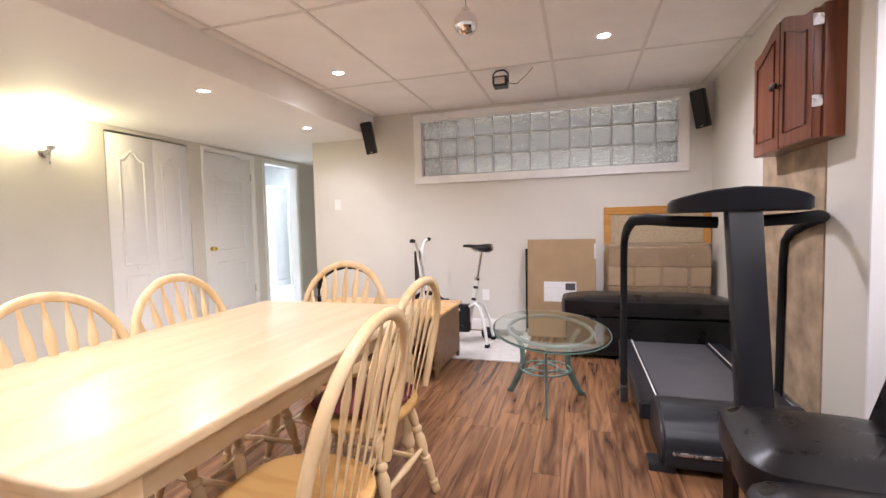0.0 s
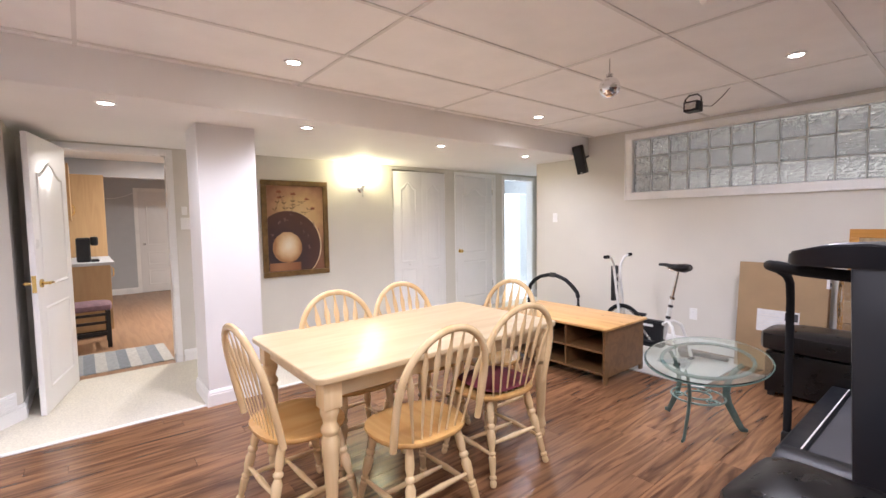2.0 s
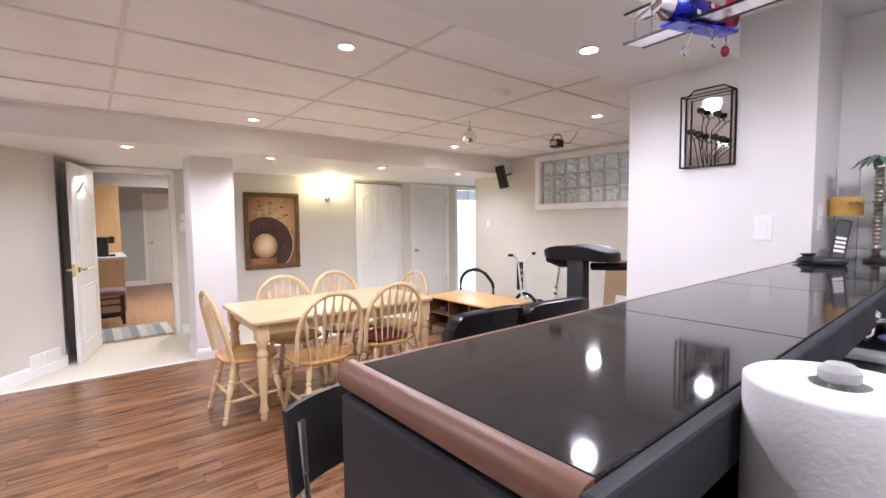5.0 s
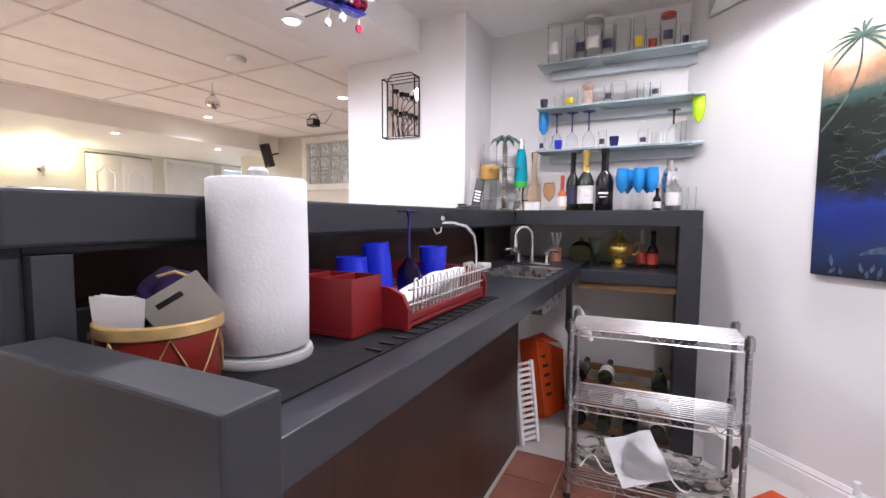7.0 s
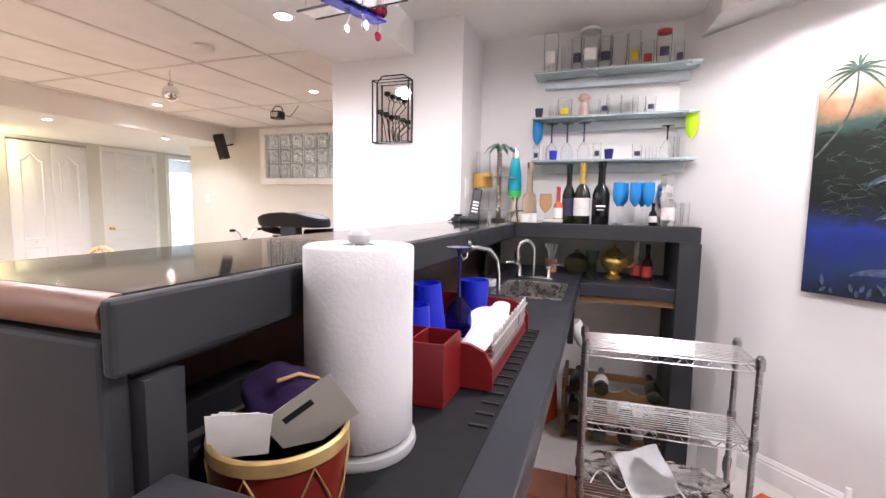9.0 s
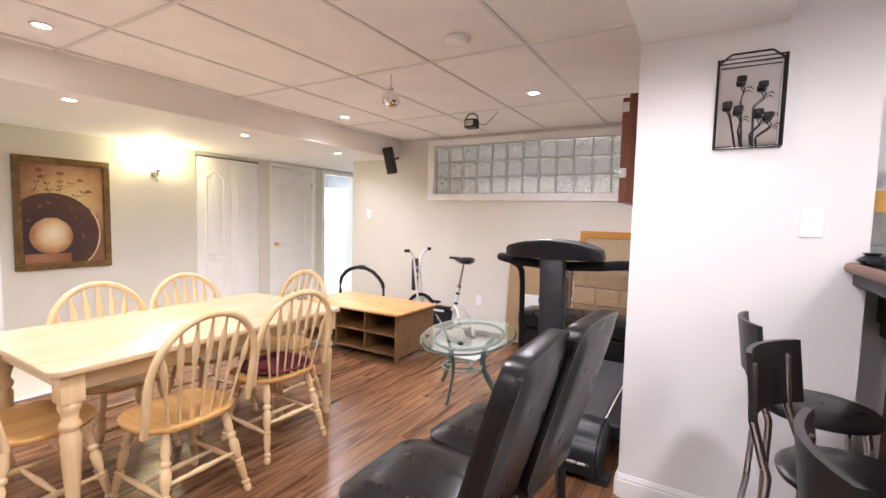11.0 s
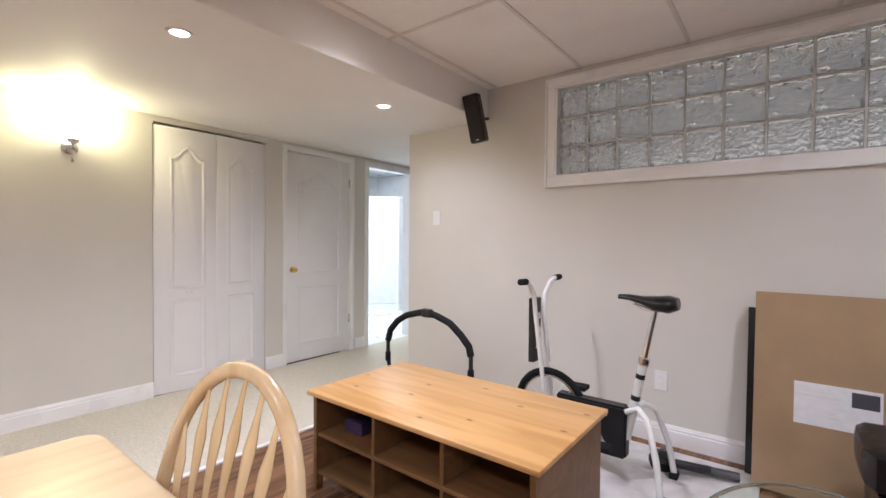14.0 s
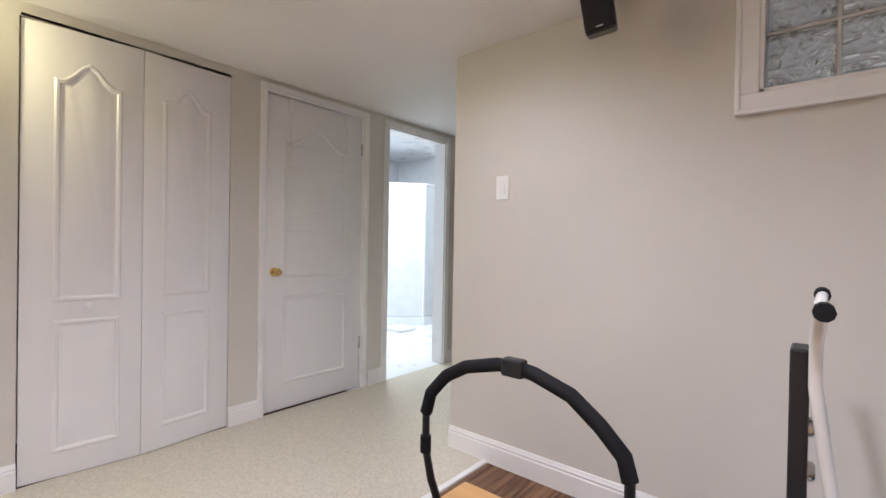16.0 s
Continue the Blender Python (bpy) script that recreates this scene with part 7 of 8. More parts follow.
def slab(pts, thick):
    """A plate through four corners in order, thickened away from the room."""
    bm = bmesh.new()
    v = [Vector(p) for p in pts]
    n = (v[1] - v[0]).cross(v[3] - v[0]).normalized() * thick
    lo, hi = [bm.verts.new(p) for p in v], [bm.verts.new(p + n) for p in v]
    bm.faces.new(lo)
    bm.faces.new(list(reversed(hi)))
    for i in range(4):
        bm.faces.new((lo[i], lo[(i + 1) % 4], hi[(i + 1) % 4], hi[i]))
    return bm


part("front_panel", slab([(-0.058, 0, 0.0), (0.055, 0, 0.03), (-0.012, 0.0, 0.488), (-0.107, 0, 0.465)], 0.004), "orange", og)
part("side_panel", slab([(0.056, 0.001, 0.03), (0.135, 0.13, 0.05), (0.11, 0.16, 0.40), (-0.011, 0.001, 0.488)], 0.004), "orange", og)
part("outer_panel", slab([(-0.059, 0.001, 0.0), (-0.108, 0.001, 0.465), (-0.07, 0.17, 0.44), (-0.03, 0.15, 0.01)], 0.004), "orange", og)
part("top_flap", slab([(-0.105, -0.004, 0.467), (-0.01, -0.004, 0.491), (0.11, 0.05, 0.470), (0.0, 0.10, 0.50)], 0.004), "orange", og)
for i in range(5):
    u = 0.25 + i * 0.12
    p = Vector((0.056, 0.001, 0.03)).lerp(Vector((-0.011, 0.001, 0.488)), u)
    d = Vector((0.085, 0.135, 0.0)).normalized()
    part("vent_slot", slab([p + d * 0.02 + Vector((0.002, -0.002, 0)), p + d * 0.065 + Vector((0.002, -0.002, 0)), p + d * 0.065 + Vector((0.0, -0.002, 0.026)), p + d * 0.02 + Vector((0.0, -0.002, 0.026))], 0.001), "dark", og)
gp = empty("metal_grille", pose(2.862, 2.245, 0.002, 0, -9, -35), "pale slotted metal grille panel leaning", "grille")
part("side", B(-0.012, 0.012, 0.0, 0.02, 0.0, 0.43, 0.003), "trim", gp)
part("side", B(-0.012, 0.012, 0.10, 0.12, 0.0, 0.43, 0.003), "trim", gp)
for i in range(14):
    part("bar", B(-0.006, 0.006, 0.02, 0.10, 0.02 + i * 0.03, 0.033 + i * 0.03), "trim", gp)
wk2 = empty("wine_rack", pose(3.30, 2.72, 0.0), "wooden wine rack full of dark bottles", "wine rack")
for j in range(3):
    z = 0.05 + j * 0.125
    bm = bmesh.new()
    n = 40
    top = [(-0.26 + 0.52 * k / n, z + 0.035 - 0.030 * abs(math.cos(math.pi * 4 * k / n))) for k in range(n + 1)]
    ring = [(-0.26, z - 0.03)] + [(0.26, z - 0.03)] + list(reversed(top))
    lo = [bm.verts.new((x, -0.16, zz)) for x, zz in ring]
    hi = [bm.verts.new((x, -0.145, zz)) for x, zz in ring]
    bm.faces.new(lo)
    bm.faces.new(list(reversed(hi)))
    for i in range(len(ring)):
        bm.faces.new((lo[i], lo[(i + 1) % len(ring)], hi[(i + 1) % len(ring)], hi[i]))
    part("scalloped_rail", bm, "pine_side", wk2)
    part("back_rail", B(-0.26, 0.26, 0.12, 0.135, z - 0.03, z + 0.01), "pine_side", wk2)
for sx in (-0.265, 0.265):
    part("side", B(sx - 0.01, sx + 0.01, -0.16, 0.14, 0.0, 0.36, 0.003), "pine_side", wk2)
for j in range(3):
    for i in range(4):
        if (i + j) % 5 == 4:
            continue
        x = -0.195 + i * 0.13
        bottle(pose(3.30 + x, 2.52 - 0.01 * ((i * 3 + j) % 4), 0.052 + j * 0.125 + 0.035, -90, 0, 0), 0.30, 0.038, "green_glass" if (i + j) % 2 else "black_glass", "label_w" if (i + j) % 3 == 0 else None, "black_glass", "dark wine bottle lying in the rack")
tagged(part("plastic_bottle", lathed([(0.035, 0), (0.04, 0.02), (0.038, 0.12), (0.015, 0.17), (0.014, 0.19)], 18), "plate", smooth=50, m=pose(3.08, 2.40, 0.72, 0, 150, 20)), "white plastic bottle hung below the worktop", "bottle")
tagged(part("black_bracket", B(3.055, 3.085, 2.33, 2.37, 0.62, CT - 0.066, 0.006), "dark"), "black bracket below the worktop", "bracket")
wb = empty("white_carton", pose(3.78, 2.45, 0.003, 0, 0, 35), "white box with black oval opening", "box")
part("carton", B(-0.06, 0.06, -0.06, 0.06, 0.0, 0.19, 0.004), "plate", wb)
part("oval", lathed([(0.035, 0), (0.035, 0.002), (0.01, 0.0025)], 20, pose(0, -0.06, 0.10, 90, 0, 0) @ Matrix.Diagonal((0.8, 1.6, 1, 1))), "dark", wb)
M["tile_brown"] = material("brown_floor_tile", (0.33, 0.135, 0.09), 0.35, vary=0.18, scale=7)
ru = empty("tile_mat", pose(0, 0, 0.002), "reddish brown chequered floor mat behind the bar", "mat")
for i in range(3):
    for j in range(7):
        part("square", B(2.86 + i * 0.24, 3.095 + i * 0.24, 0.55 + j * 0.235, 0.78 + j * 0.235, 0.0, 0.008, 0.002), "tile_brown", ru)
tagged(part("orange_sheet", B(-0.16, 0.16, -0.11, 0.11, 0.0, 0.012, 0.004), "orange", m=pose(4.0, 2.17, 0.003, 0, 0, -40)), "flat orange plastic tray on the floor", "tray")
wc = empty("bottle_crate", pose(4.26, 1.78, 0.003, 0, 0, -42), "white plastic crate with wine bottles lying in it", "crate")
for a in [(-0.3, 0.3, -0.15, -0.135), (-0.3, 0.3, 0.135, 0.15), (-0.3, -0.285, -0.135, 0.135), (0.285, 0.3, -0.135, 0.135)]:
    part("side", B(*a, 0.02, 0.20, 0.004), "plate", wc)
part("bottom", B(-0.3, 0.3, -0.15, 0.15, 0.0, 0.02, 0.004), "plate", wc)
for sx in (-0.29, 0.29):
    for sy in (-0.14, 0.14):
        part("corner_post", swept([(sx, sy, 0.02), (sx, sy, 0.25)], [0.014, 0.011], 10), "plate", wc, smooth=50)
for i, dx in enumerate((-0.17, -0.05, 0.08)):
    bottle(pose(4.26, 1.78, 0.003, 0, 0, -42) @ pose(dx, 0.115, 0.205, 70, 0, 10), 0.29, 0.04, "black_glass", "label_w" if i == 0 else "label_k", "black_glass", "dark wine bottle lying in a white crate")

# wall candle holder on the pier
M["iron"] = material("black_iron", (0.015, 0.014, 0.014), 0.5, 0.4, vary=0.2)
ch_ = empty("candle_sconce", pose(2.0, 2.5, 1.86), "black wire candle holder with mirror back", "candle holder")
part("mirror_back", B(-0.105, 0.105, -0.004, -0.0005, -0.165, 0.165), "mirror", ch_, "mirror back plate")
W2, H2 = 0.115, 0.178
for d in (-0.008, -0.065):
    part("frame", swept([(-W2, d, -H2), (W2, d, -H2), (W2, d, H2), (-W2, d, H2)], 0.006, 4, closed=True, hint=(0, 1, 0)), "iron", ch_)
for sx in (-1, 1):
    for sz in (-1, 1):
        part("strut", swept([(sx * W2, -0.006, sz * H2), (sx * W2, -0.065, sz * H2)], 0.0045, 6), "iron", ch_)
part("top_rail", swept([(-W2, -0.01, H2), (-W2 * 0.6, -0.03, H2 + 0.03), (W2 * 0.6, -0.03, H2 + 0.03), (W2, -0.01, H2)], 0.004, 6), "iron", ch_)
cups = [(-0.03, 0.09), (0.045, 0.06), (-0.075, -0.01), (-0.035, -0.03), (0.035, -0.05), (0.07, -0.065)]
for i, (x, z) in enumerate(cups):
    part("candle_cup", lathed([(0.014, 0), (0.018, 0.004), (0.018, 0.022), (0.012, 0.022)], 12, pose(x, -0.04, z)), "iron", ch_, smooth=40)
    part("branch", swept([(x, -0.04, z), (x + 0.012, -0.035, z - 0.03), (x * 0.6 - 0.01, -0.03, z - 0.07), (x * 0.5, -0.03, -H2)], 0.0028, 6), "iron", ch_, smooth=60)
    part("leaf", swept([(x + 0.008, -0.036, z - 0.03), (x + 0.03, -0.034, z - 0.02), (x + 0.045, -0.034, z - 0.035)], [0.002, 0.008, 0.001], 6, 0.3), "iron", ch_)

# can aeroplane below the ceiling
M["can_blue"] = material("blue_can", (0.02, 0.03, 0.42), 0.28, 0.7, vary=0.2, scale=30)
M["can_red"] = material("red_can", (0.30, 0.015, 0.05), 0.28, 0.7, vary=0.2, scale=30)
M["can_silver"] = material("silver_can", (0.75, 0.75, 0.78), 0.22, 1.0, vary=0.15, scale=20, bump=0.3, bump_scale=30)
ap = empty("can_aeroplane", pose(2.40, 1.34, 1.975, 2, 4, -14), "hanging toy biplane made from drink cans", "ornament")
def ycyl(r0, r1, y0, y1, seg=20, z=0.0, x=0.0):
    return lathed([(r0 * 0.9, 0), (r0, 0.006), (r1, (y1 - y0) - 0.006), (r1 * 0.9, y1 - y0)], seg, Matrix.Translation((x, y0, z)) @ pose(0, 0, 0, -90, 0, 0))
part("fuselage", ycyl(0.033, 0.033, -0.11, 0.02), "can_blue", ap, "blue drink can body", smooth=40)
part("fuselage", ycyl(0.033, 0.026, 0.021, 0.15), "can_red", ap, "red drink can body", smooth=40)
part("nose", ycyl(0.02, 0.035, -0.15, -0.111), "can_silver", ap, "crumpled silver nose", smooth=40)
part("keel", B(-0.03, 0.03, -0.10, 0.14, -0.042, -0.034, 0.002), "can_blue", ap)
for i in range(5):
    part("spot", lathed([(0.009, 0), (0.009, 0.004), (0.004, 0.006)], 10, pose(0.028, -0.08 + i * 0.05, 0.012 * (-1) ** i, 0, 80, 0)), "can_silver", ap)
for z in (-0.03, 0.055):
    wing = part("wing", B(-0.20, 0.20, -0.045, 0.03, z - 0.0012, z + 0.0012), "can_silver", ap, "thin silver wing")
    part("spar", B(-0.205, 0.205, 0.03, 0.036, z - 0.003, z + 0.003), "dark", wing)
    part("spar", B(-0.205, 0.205, -0.051, -0.045, z - 0.003, z + 0.003), "dark", wing)
for sx in (-0.17, 0.17):
    for yy in (-0.04, 0.028):
        part("strut", swept([(sx, yy, -0.03), (sx, yy, 0.055)], 0.002, 6), "can_silver", ap)
part("tail_fin", B(-0.001, 0.001, 0.12, 0.17, 0.0, 0.06), "can_red", ap)
part("tail_plane", B(-0.07, 0.07, 0.12, 0.165, 0.012, 0.014), "can_silver", ap)
for sx, mt_ in ((-0.04, "can_silver"), (0.045, "can_silver"), (0.0, "can_red")):
    yy = 0.02 if sx else 0.13
    part("wheel_strut", swept([(sx * 0.5, yy, -0.035), (sx, yy, -0.075)], 0.003, 6), "can_silver", ap)
    part("wheel", lathed([(0.014, -0.004), (0.016, 0), (0.014, 0.004)], 16, pose(sx, yy, -0.085, 0, 90, 0)), mt_, ap, smooth=40)
part("propeller", swept([(-0.06, -0.155, -0.02), (0, -0.156, 0), (0.06, -0.155, 0.02)], [0.01, 0.005, 0.01], 8, 0.3), "can_silver", ap)
part("wire", swept([(0, 0, 0.033), (0, 0, 0.39)], 0.0008, 5), "dark", ap)

# tropical painting
M["trop"] = material("tropical_canvas", (0.1, 0.2, 0.2), 0.55, vary=0)
nt = M["trop"].node_tree
co, sep, nz, addn, rampn = (nt.nodes.new(k) for k in ("ShaderNodeTexCoord", "ShaderNodeSeparateXYZ", "ShaderNodeTexNoise", "ShaderNodeMath", "ShaderNodeValToRGB"))
nz.inputs["Scale"].default_value, nz.inputs["Detail"].default_value = 9.0, 8
nt.links.new(co.outputs["Object"], sep.inputs[0])
nt.links.new(co.outputs["Object"], nz.inputs["Vector"])
mulz, muln = nt.nodes.new("ShaderNodeMath"), nt.nodes.new("ShaderNodeMath")
mulz.operation = muln.operation = "MULTIPLY_ADD"
mulz.inputs[1].default_value, mulz.inputs[2].default_value = 0.85, 0.45
muln.inputs[1].default_value = 0.16
nt.links.new(sep.outputs[2], mulz.inputs[0])
nt.links.new(nz.outputs[0], muln.inputs[0])
nt.links.new(mulz.outputs[0], muln.inputs[2])
nt.links.new(muln.outputs[0], rampn.inputs[0])
els = rampn.color_ramp.elements
els[0].position, els[0].color = 0.10, (0.008, 0.012, 0.03, 1)
els[1].position, els[1].color = 1.0, (0.80, 0.78, 0.74, 1)
for p, c in [(0.21, (0.012, 0.03, 0.11, 1)), (0.29, (0.008, 0.022, 0.17, 1)), (0.35, (0.010, 0.032, 0.23, 1)), (0.385, (0.010, 0.018, 0.07, 1)), (0.45, (0.005, 0.008, 0.009, 1)), (0.66, (0.009, 0.015, 0.012, 1)), (0.73, (0.045, 0.095, 0.08, 1)), (0.79, (0.46, 0.24, 0.13, 1)), (0.86, (0.70, 0.62, 0.46, 1))]:
    e = els.new(p)
    e.color = c
nt.links.new(rampn.outputs[0], nt.nodes["Principled BSDF"].inputs["Base Color"])
tr = empty("tropical_painting", pose(4.40, 2.085, 1.45, 0, 0, -45), "colourful tropical waterfall and sea painting on canvas", "painting")
part("canvas", B(-0.48, 0.48, -0.025, 0.008, -0.49, 0.577, 0.003), "trop", tr)
M["t_green"] = material("palm_paint", (0.075, 0.115, 0.095), 0.5, vary=0.5, scale=30)
M["t_white"] = material("foam_paint", (0.20, 0.25, 0.33), 0.5, vary=0.5, scale=60)
M["t_blue"] = material("slate_blue_paint", (0.07, 0.10, 0.17), 0.5, vary=0.5, scale=45)
M["t_yellow"] = material("yellow_paint", (0.80, 0.40, 0.02), 0.5, vary=0.2)
M["t_dark"] = material("dark_foliage_paint", (0.008, 0.016, 0.009), 0.5, vary=0.4, scale=30)
M["t_leaf"] = material("leaf_light_paint", (0.085, 0.10, 0.085), 0.5, vary=0.5, scale=40)


def leaf(bm, x, z, a, r, w, d, droop=0.0):
    """One painted leaf, drawn from its root along the angle a, drooping at the tip."""
    n = 5
    up, lo = [], []
    for k in range(n + 1):
        u = k / n
        cx, cz = x + r * u * math.cos(a), z + r * u * math.sin(a) - droop * u * u
        h = w * math.sin(math.pi * (0.08 + 0.92 * u)) ** 0.8 if k < n else 0.0004
        up.append(bm.verts.new((cx - h * math.sin(a), -0.0255 - d, cz + h * math.cos(a))))
        lo.append(bm.verts.new((cx + h * math.sin(a), -0.0255 - d, cz - h * math.cos(a))))
    for k in range(n):
        bm.faces.new((up[k], lo[k], lo[k + 1], up[k + 1]))


def crescent(cx, cz, size, a0, a1, thick, d):
    bm = bmesh.new()
    out, inn = [], []
    for k in range(15):
        u = k / 14
        a = radians(a0 + (a1 - a0) * u)
        t = thick * math.sin(math.pi * (0.05 + 0.9 * u))
        out.append(bm.verts.new((cx + size * math.cos(a), -0.0255 - d, cz + size * 0.75 * math.sin(a))))
        inn.append(bm.verts.new((cx + (size - t) * math.cos(a), -0.0255 - d, cz + (size - t) * 0.75 * math.sin(a))))
    for k in range(14):
        bm.faces.new((out[k], inn[k], inn[k + 1], out[k + 1]))
    return bm


rt = random.Random(7)
for lvl, (mat_name, count_, w) in enumerate([("t_dark", 150, 0.010), ("t_green", 60, 0.0014), ("t_leaf", 70, 0.0010)]):
    bm = bmesh.new()
    for k in range(count_):
        x, z = rt.uniform(-0.44, 0.42), rt.uniform(-0.15, 0.23)
        n = 3 + lvl
        for q in range(n):
            leaf(bm, x, z, radians(20 + 140 * q / (n - 1) + rt.uniform(-15, 15)), rt.uniform(0.018, 0.045), w * rt.uniform(0.6, 1.1), 0.0004 * (lvl + 1), rt.uniform(0.012, 0.03))
    tagged(part("foliage", bm, mat_name, tr), kind="stuff")
for bx, bz, tx, tz, tone in [(-0.475, 0.09, -0.35, 0.43, "t_leaf"), (0.02, 0.11, -0.07, 0.42, "t_leaf"), (0.3, 0.1, 0.36, 0.47, "t_dark")]:
    bm = bmesh.new()
    prev = None
    for k in range(9):
        u = k / 8
        x = bx + (tx - bx) * u + 0.045 * math.sin(math.pi * u) * (1 if bx < 0 else -1)
        z = bz + (tz - bz) * u
        w = 0.006 - 0.003 * u
        cur = (bm.verts.new((x - w, -0.0273, z)), bm.verts.new((x + w, -0.0273, z)))
        if prev:
            bm.faces.new((prev[0], prev[1], cur[1], cur[0]))
        prev = cur
    part("palm_trunk", bm, tone, tr)
    bm = bmesh.new()
    for k in range(13):
        leaf(bm, tx, tz, radians(-25 + 230 * k / 12 + rt.uniform(-5, 5)), rt.uniform(0.09, 0.13), 0.0055, 0.0021, 0.055)
    part("palm_crown", bm, "t_green", tr)
bm = bmesh.new()
for k in range(3):
    x = -0.19 + 0.006 * k
    vs = [bm.verts.new(p) for p in ((x, -0.0277, 0.27), (x + 0.004, -0.0277, 0.27), (x - 0.002, -0.0277, 0.08), (x - 0.008, -0.0277, 0.08))]
    bm.faces.new(vs)
part("waterfall", bm, "t_white", tr)
for cx, cz, size, a0, a1, th_ in [(-0.20, -0.055, 0.09, 12, 165, 0.036), (-0.05, -0.075, 0.09, 0, 160, 0.038), (-0.17, -0.20, 0.09, 25, 155, 0.026)]:
    part("painted_arc", crescent(cx, cz, size, a0, a1, th_, 0.0026), "t_blue", tr)
    part("painted_arc_edge", crescent(cx, cz + 0.001, size - th_ * 0.55, a0 + 12, a1 - 12, th_ * 0.35, 0.003), "t_white", tr)
bm = bmesh.new()
for k in range(60):
    leaf(bm, rt.gauss(-0.02, 0.05), rt.gauss(-0.15, 0.03), rt.uniform(0, 3.1), rt.uniform(0.006, 0.02), 0.0018, 0.0033)
tagged(part("spray", bm, "t_white", tr), kind="stuff")
part("painted_arc", crescent(-0.20, -0.47, 0.15, 45, 140, 0.042, 0.001), "t_blue", tr)
for cx, cz, w in [(-0.10, -0.43, 0.034), (0.0, -0.405, 0.032), (0.22, -0.40, 0.035)]:
    bm = bmesh.new()
    bm.faces.new([bm.verts.new((cx + w * math.cos(a) * (1 if math.cos(a) > -0.6 else 1.3), -0.0267, cz + w * 0.6 * math.sin(a))) for a in [2 * math.pi * k / 16 for k in range(16)]])
    part("painted_oval", bm, "t_yellow", tr)
for mat_name, lvl in (("t_dark", 0), ("t_blue", 1), ("p_rust", 2)):
    bm = bmesh.new()
    for k in range(26):
        x = rt.uniform(-0.45, 0.45) if lvl < 2 else rt.uniform(0.0, 0.45)
        leaf(bm, x, -0.485 + abs(rt.gauss(0, 0.02)), rt.uniform(0.6, 2.5), rt.uniform(0.02, 0.06), 0.007, 0.0004 + 0.0003 * lvl)
    tagged(part("coral", bm, mat_name, tr), kind="stuff")

# ---- kitchen beyond the open door ----
M["kfloor"] = wood("kitchen_laminate", (0.40, 0.24, 0.14), (0.30, 0.17, 0.095), 0.35, "X", random_value=0.05)
M["kcab"] = wood("maple_cabinet", (0.50, 0.33, 0.17), (0.44, 0.28, 0.14), 0.4, "Z", random_value=0.05)
M["kgrey"] = material("grey_blue_paint", (0.50, 0.51, 0.53), 0.6, vary=0.03)
structure("floor_kitchen", B(-9.3, WX - 0.001, -0.5, 2.8, -0.012, 0.001), "kfloor", "tan laminate kitchen floor", "floor")
structure("wall_kitchen_south", B(-9.3, -3.71, -0.62, -0.5, 0, 2.4), "kgrey", "grey kitchen wall")
structure("wall_kitchen_north", B(-9.3, -3.71, 2.8, 2.92, 0, 2.4), "kgrey", "grey kitchen wall")
structure("wall_kitchen_far", B(-9.42, -9.3, -0.62, 2.92, 0, 2.4), "kgrey", "grey wall at the far end of the kitchen")
structure("ceiling_kitchen", B(-9.42, WX - T, -0.62, 2.92, 2.36, 2.46), "ceiling", "white kitchen ceiling", "ceiling")
structure("wall_kitchen_header", B(-7.2, -7.05, -0.5, 2.8, 2.10, 2.36), "kgrey", "grey beam across the kitchen")
structure("wall_kitchen_side", B(-3.72, -3.701, -0.62, -0.2, 0, 2.4), "kgrey", "grey return wall beside the door")
kdoor = tagged(new("door_4"), "white panelled door at the end of the kitchen, shut", "door", kind="structure")
kdoor.matrix_basis = pose(-9.29, 1.06, 0)
door_leaf("door_panel", 0.78, 2.03, [(0.12, 0.66, 0.95, 1.86, 0.12), (0.12, 0.66, 0.55, 0.82, 0.0), (0.12, 0.66, 0.15, 0.45, 0.0)], kdoor)
knob(kdoor, "steel", (0, 0.07, 0.98))
casing(1.05, 1.85, 2.04, 0.06, -9.30)
baseboard("baseboard", (-9.299, -0.5), (-9.299, 1.0), (1, 0))
kc = empty("base_cabinet", pose(0, 0, 0), "maple base cabinet with grey counter", "cabinet")
part("body", B(-6.7, -5.4, -0.49, 0.42, 0.08, 0.88, 0.004), "kcab", kc)
part("toe_kick", B(-6.65, -5.45, -0.49, 0.36, 0.0, 0.079), "dark", kc)
part("handle", swept([(-5.55, 0.43, 0.72), (-5.55, 0.455, 0.74), (-5.55, 0.455, 0.82), (-5.55, 0.43, 0.84)], 0.006, 8), "brass", kc)
tagged(part("kitchen_worktop", B(-6.72, -5.36, -0.49, 0.46, 0.881, 0.92, 0.006), "kgrey"), "blue-grey laminate kitchen worktop", "worktop")
uc = empty("wall_cabinet", pose(0, 0, 0), "maple wall cabinet with brass handle", "cabinet")
part("body", B(-6.1, -5.4, -0.49, 0.06, 1.42, 2.12, 0.004), "kcab", uc)
part("door", B(-5.98, -5.42, 0.061, 0.08, 1.43, 2.11, 0.004), "kcab", uc)
part("handle", swept([(-5.5, 0.085, 1.5), (-5.5, 0.11, 1.52), (-5.5, 0.11, 1.6), (-5.5, 0.085, 1.62)], 0.006, 8), "brass", uc)
tc = empty("tall_cabinet", pose(0, 0, 0), "tall maple pantry cabinet", "cabinet")
part("body", B(-7.5, -6.75, -0.49, 0.45, 0.0, 2.1, 0.004), "kcab", tc)
cm = empty("coffee_maker", pose(-5.62, 0.2, 0.921), "black coffee maker on the kitchen worktop", "coffee maker")
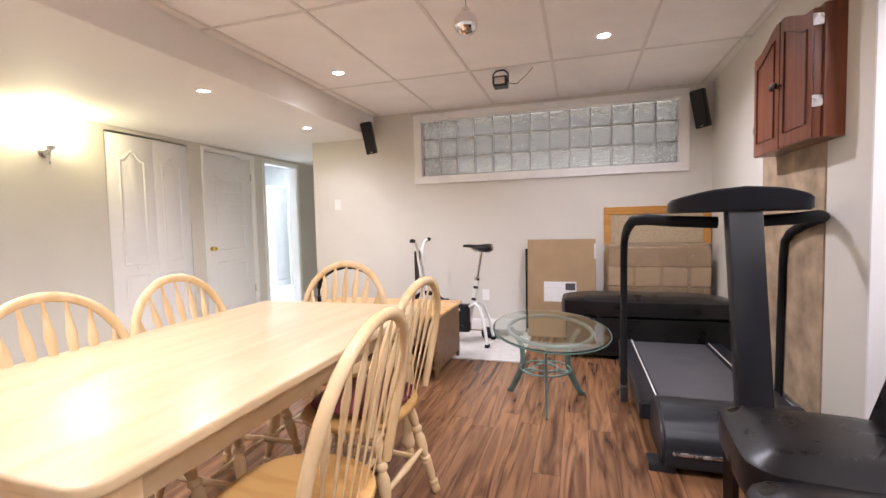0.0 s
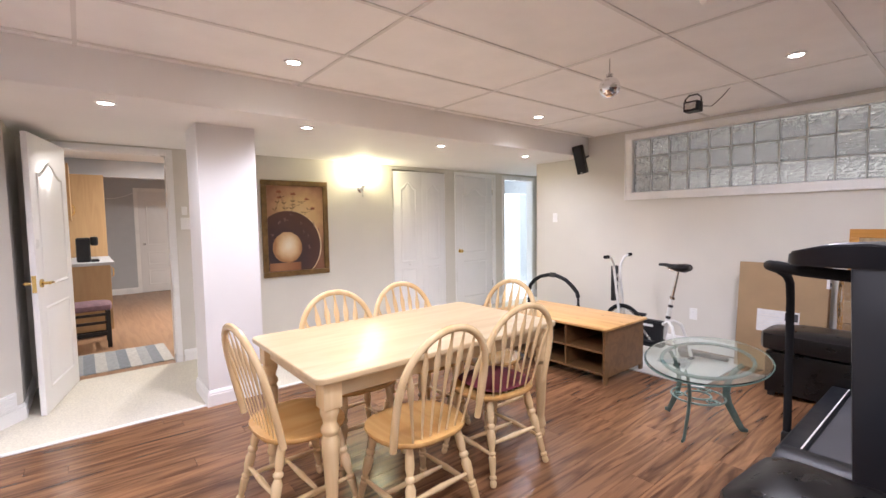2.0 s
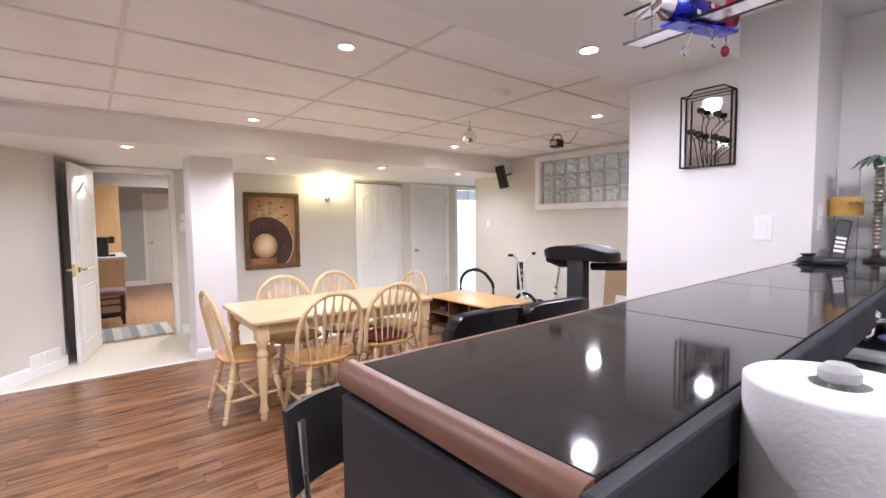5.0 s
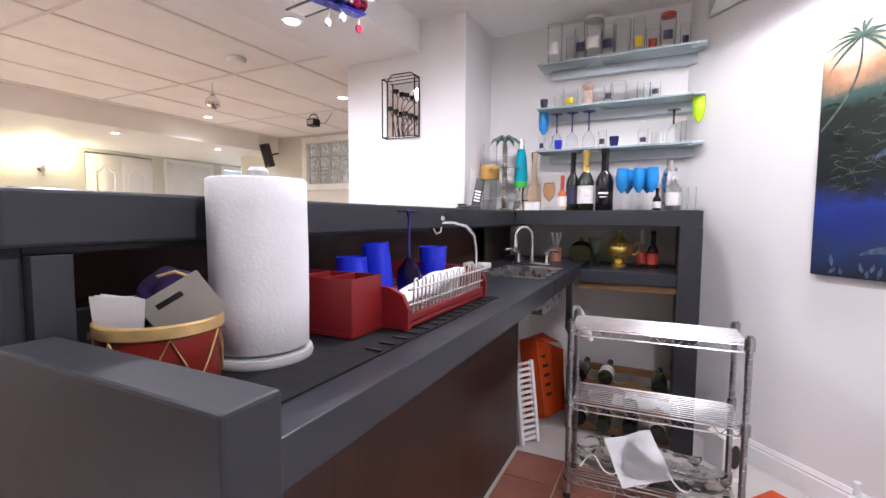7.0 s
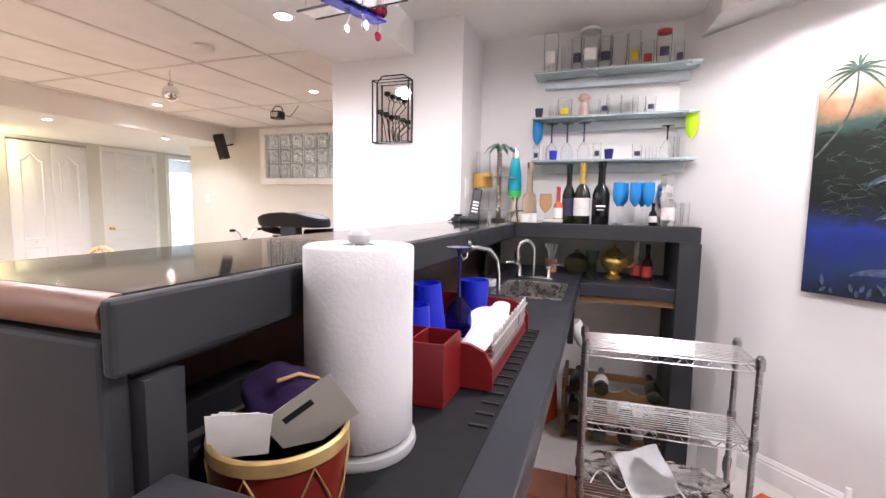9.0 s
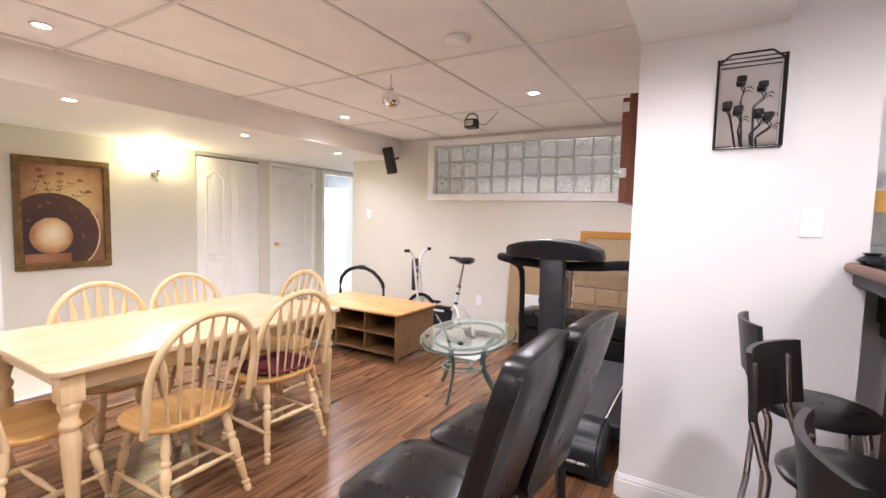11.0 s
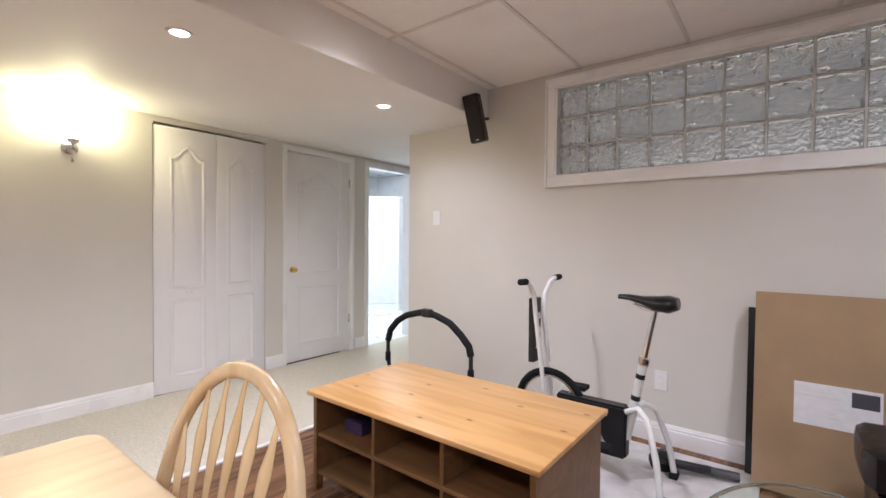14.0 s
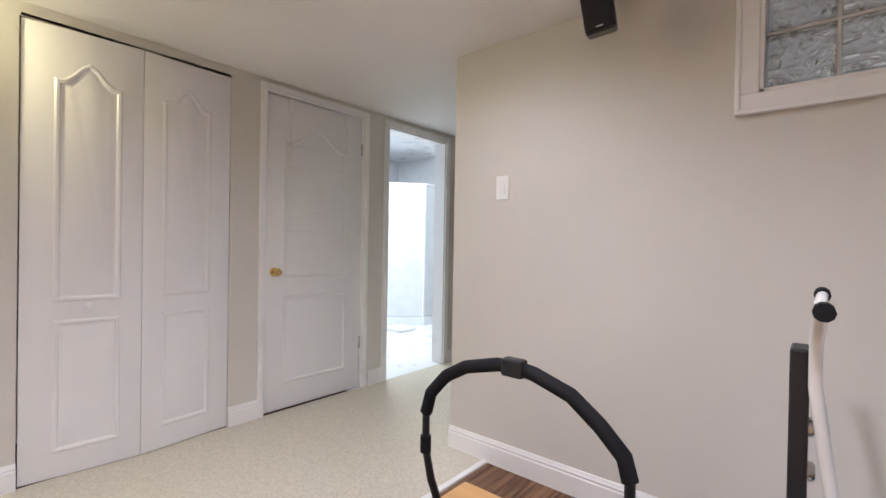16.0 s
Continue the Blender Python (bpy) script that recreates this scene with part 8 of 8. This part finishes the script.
part("body", B(-0.09, 0.09, -0.1, 0.04, 0.0, 0.30, 0.02), "dark", cm)
part("head", B(-0.09, 0.09, 0.04, 0.12, 0.20, 0.31, 0.02), "dark", cm)
part("drip_base", B(-0.09, 0.09, 0.04, 0.12, 0.0, 0.03, 0.008), "dark", cm)
M["seatpad"] = material("mauve_fabric", (0.20, 0.12, 0.14), 0.85, vary=0.3, scale=18)
ks = empty("kitchen_stool", pose(-4.95, 0.16, 0.002), "dark wooden stool with mauve padded seat", "stool")
bm = bmesh.new()
cushion_box(bm, -0.22, 0.22, -0.2, 0.22, 0.42, 0.49, 0.01, 0.03)
part("seat", bm, "seatpad", ks, smooth=50)
for sx in (-0.19, 0.19):
    for sy in (-0.17, 0.19):
        part("leg", B(sx - 0.02, sx + 0.02, sy - 0.02, sy + 0.02, 0, 0.42, 0.003), "darkwood", ks)
for z in (0.15, 0.27, 0.36):
    part("rung", B(0.18, 0.20, -0.15, 0.17, z, z + 0.03), "darkwood", ks)
    part("rung", B(-0.17, 0.17, 0.18, 0.20, z, z + 0.03), "darkwood", ks)
M["rugs"] = [material("rug_band", c, 0.95, vary=0.15, scale=30, bump=0.4) for c in ((0.34, 0.35, 0.36), (0.22, 0.24, 0.26), (0.48, 0.47, 0.44))]
rg = empty("striped_rug", pose(0, 0, 0.0015), "grey striped mat inside the kitchen door", "rug")
for i in range(9):
    part("band", B(-4.5, WX - T - 0.01, 0.02 + i * 0.09, 0.11 + i * 0.09, 0.0, 0.007), M["rugs"][i % 3], rg)
tagged(part("string_lights", swept([(-9.296, 0.2 + k * 0.05, 2.0 - 0.12 * math.sin(math.pi * k / 16)) for k in range(17)], 0.004, 5), "trim"), "thin white cable hung along the kitchen wall", "cable")
# added fill light without a fixture, set to brighten the kitchen cabinets
kl = bpy.data.lights.new("kitchen_fill", "AREA")
kl.energy, kl.size, kl.color = 95, 0.3, (1.0, 0.92, 0.86)
klo = new("kitchen_fill", kl)
klo.matrix_world = pose(-5.6, 1.7, 2.34)

# ---- bathroom ----
M["bathw"] = material("bathroom_white", (0.82, 0.84, 0.86), 0.3, vary=0.02)
structure("floor_bath", B(-6.0, WX - 0.001, 5.2, 8.0, -0.012, 0.002), "bathw", "pale grey bathroom floor", "floor")
structure("wall_bath_west", B(-6.12, -6.0, 5.1, 8.1, 0, 2.4), "bathw", "white bathroom wall")
structure("wall_bath_north", B(-6.0, WX - T, 8.0, 8.12, 0, 2.4), "bathw", "white bathroom wall")
structure("wall_bath_south", B(-6.0, WX - T, 5.1, 5.2, 0, 2.4), "bathw", "white bathroom wall")
structure("wall_bath_east", B(WX - T, WX, 7.2, 8.1, 0, 2.4), "bathw", "white bathroom wall")
structure("ceiling_bath", B(-6.12, WX - T, 5.1, 8.12, 2.36, 2.46), "bathw", "white bathroom ceiling", "ceiling")
M["showerp"] = material("frosted_shower_panel", (0.74, 0.76, 0.78), 0.35, vary=0.05)
shw = empty("shower_stall", pose(-5.99, 7.99, 0.002), "white corner shower with framed panels", "shower")
bm = bmesh.new()
prism(bm, [(0, 0), (0, -1.0), (0.45, -1.0), (1.0, -0.45), (1.0, 0)], 0.0, 0.12)
part("tray", bm, "bathw", shw)
for a, c in [((0.0, -0.98), (0.45, -0.98)), ((0.45, -0.98), (0.98, -0.45)), ((0.98, -0.45), (0.98, 0.0))]:
    for p in (a, c) if a[0] == 0.0 else (c,):
        part("frame_post", B(p[0] - 0.015, p[0] + 0.015, p[1] - 0.015, p[1] + 0.015, 0.121, 1.9), "trim", shw)
    part("frame_rail", swept([(*a, 1.9), (*c, 1.9)], 0.015, 6), "trim", shw)
    bm = bmesh.new()
    d = (Vector((*c, 0)) - Vector((*a, 0)))
    box(bm, 0.02, d.length - 0.02, -0.003, 0.003, 0.125, 1.88)
    part("panel", bm, "showerp", shw, m=Matrix.Translation((*a, 0)) @ pose(0, 0, 0, 0, 0, math.degrees(math.atan2(d.y, d.x))))
cad = empty("corner_shelf", pose(-4.75, 7.9, 0.002), "slim white bathroom shelf tower", "shelf")
for x in (-0.12, 0.12):
    part("post", B(x - 0.01, x + 0.01, -0.1, 0.08, 0.0, 1.7), "trim", cad)
for z in (0.3, 0.65, 1.0, 1.35, 1.65):
    part("shelf", B(-0.109, 0.109, -0.1, 0.08, z, z + 0.02), "trim", cad)
for z, x in ((0.321, -0.04), (0.671, 0.03), (1.021, 0.0), (1.371, -0.03)):
    tagged(part("toiletry_bottle", lathed([(0.025, 0), (0.028, 0.02), (0.026, 0.12), (0.01, 0.15)], 14), "kgrey", smooth=50, m=pose(-4.75 + x, 7.88, z + 0.0025)), "grey toiletry bottle on bathroom shelf", "bottle")
tagged(part("bath_scale", B(-5.15, -4.85, 6.95, 7.25, 0.003, 0.045, 0.012), "trim"), "white bathroom scale on the floor", "scale")
# unseen fill light added to brighten the bathroom; it has no fixture
bl = bpy.data.lights.new("bath_fill", "AREA")
bl.energy, bl.size, bl.color = 62, 0.5, (0.88, 0.94, 1.0)
blo = new("bath_fill", bl)
blo.matrix_world = pose(-4.8, 6.5, 2.34)
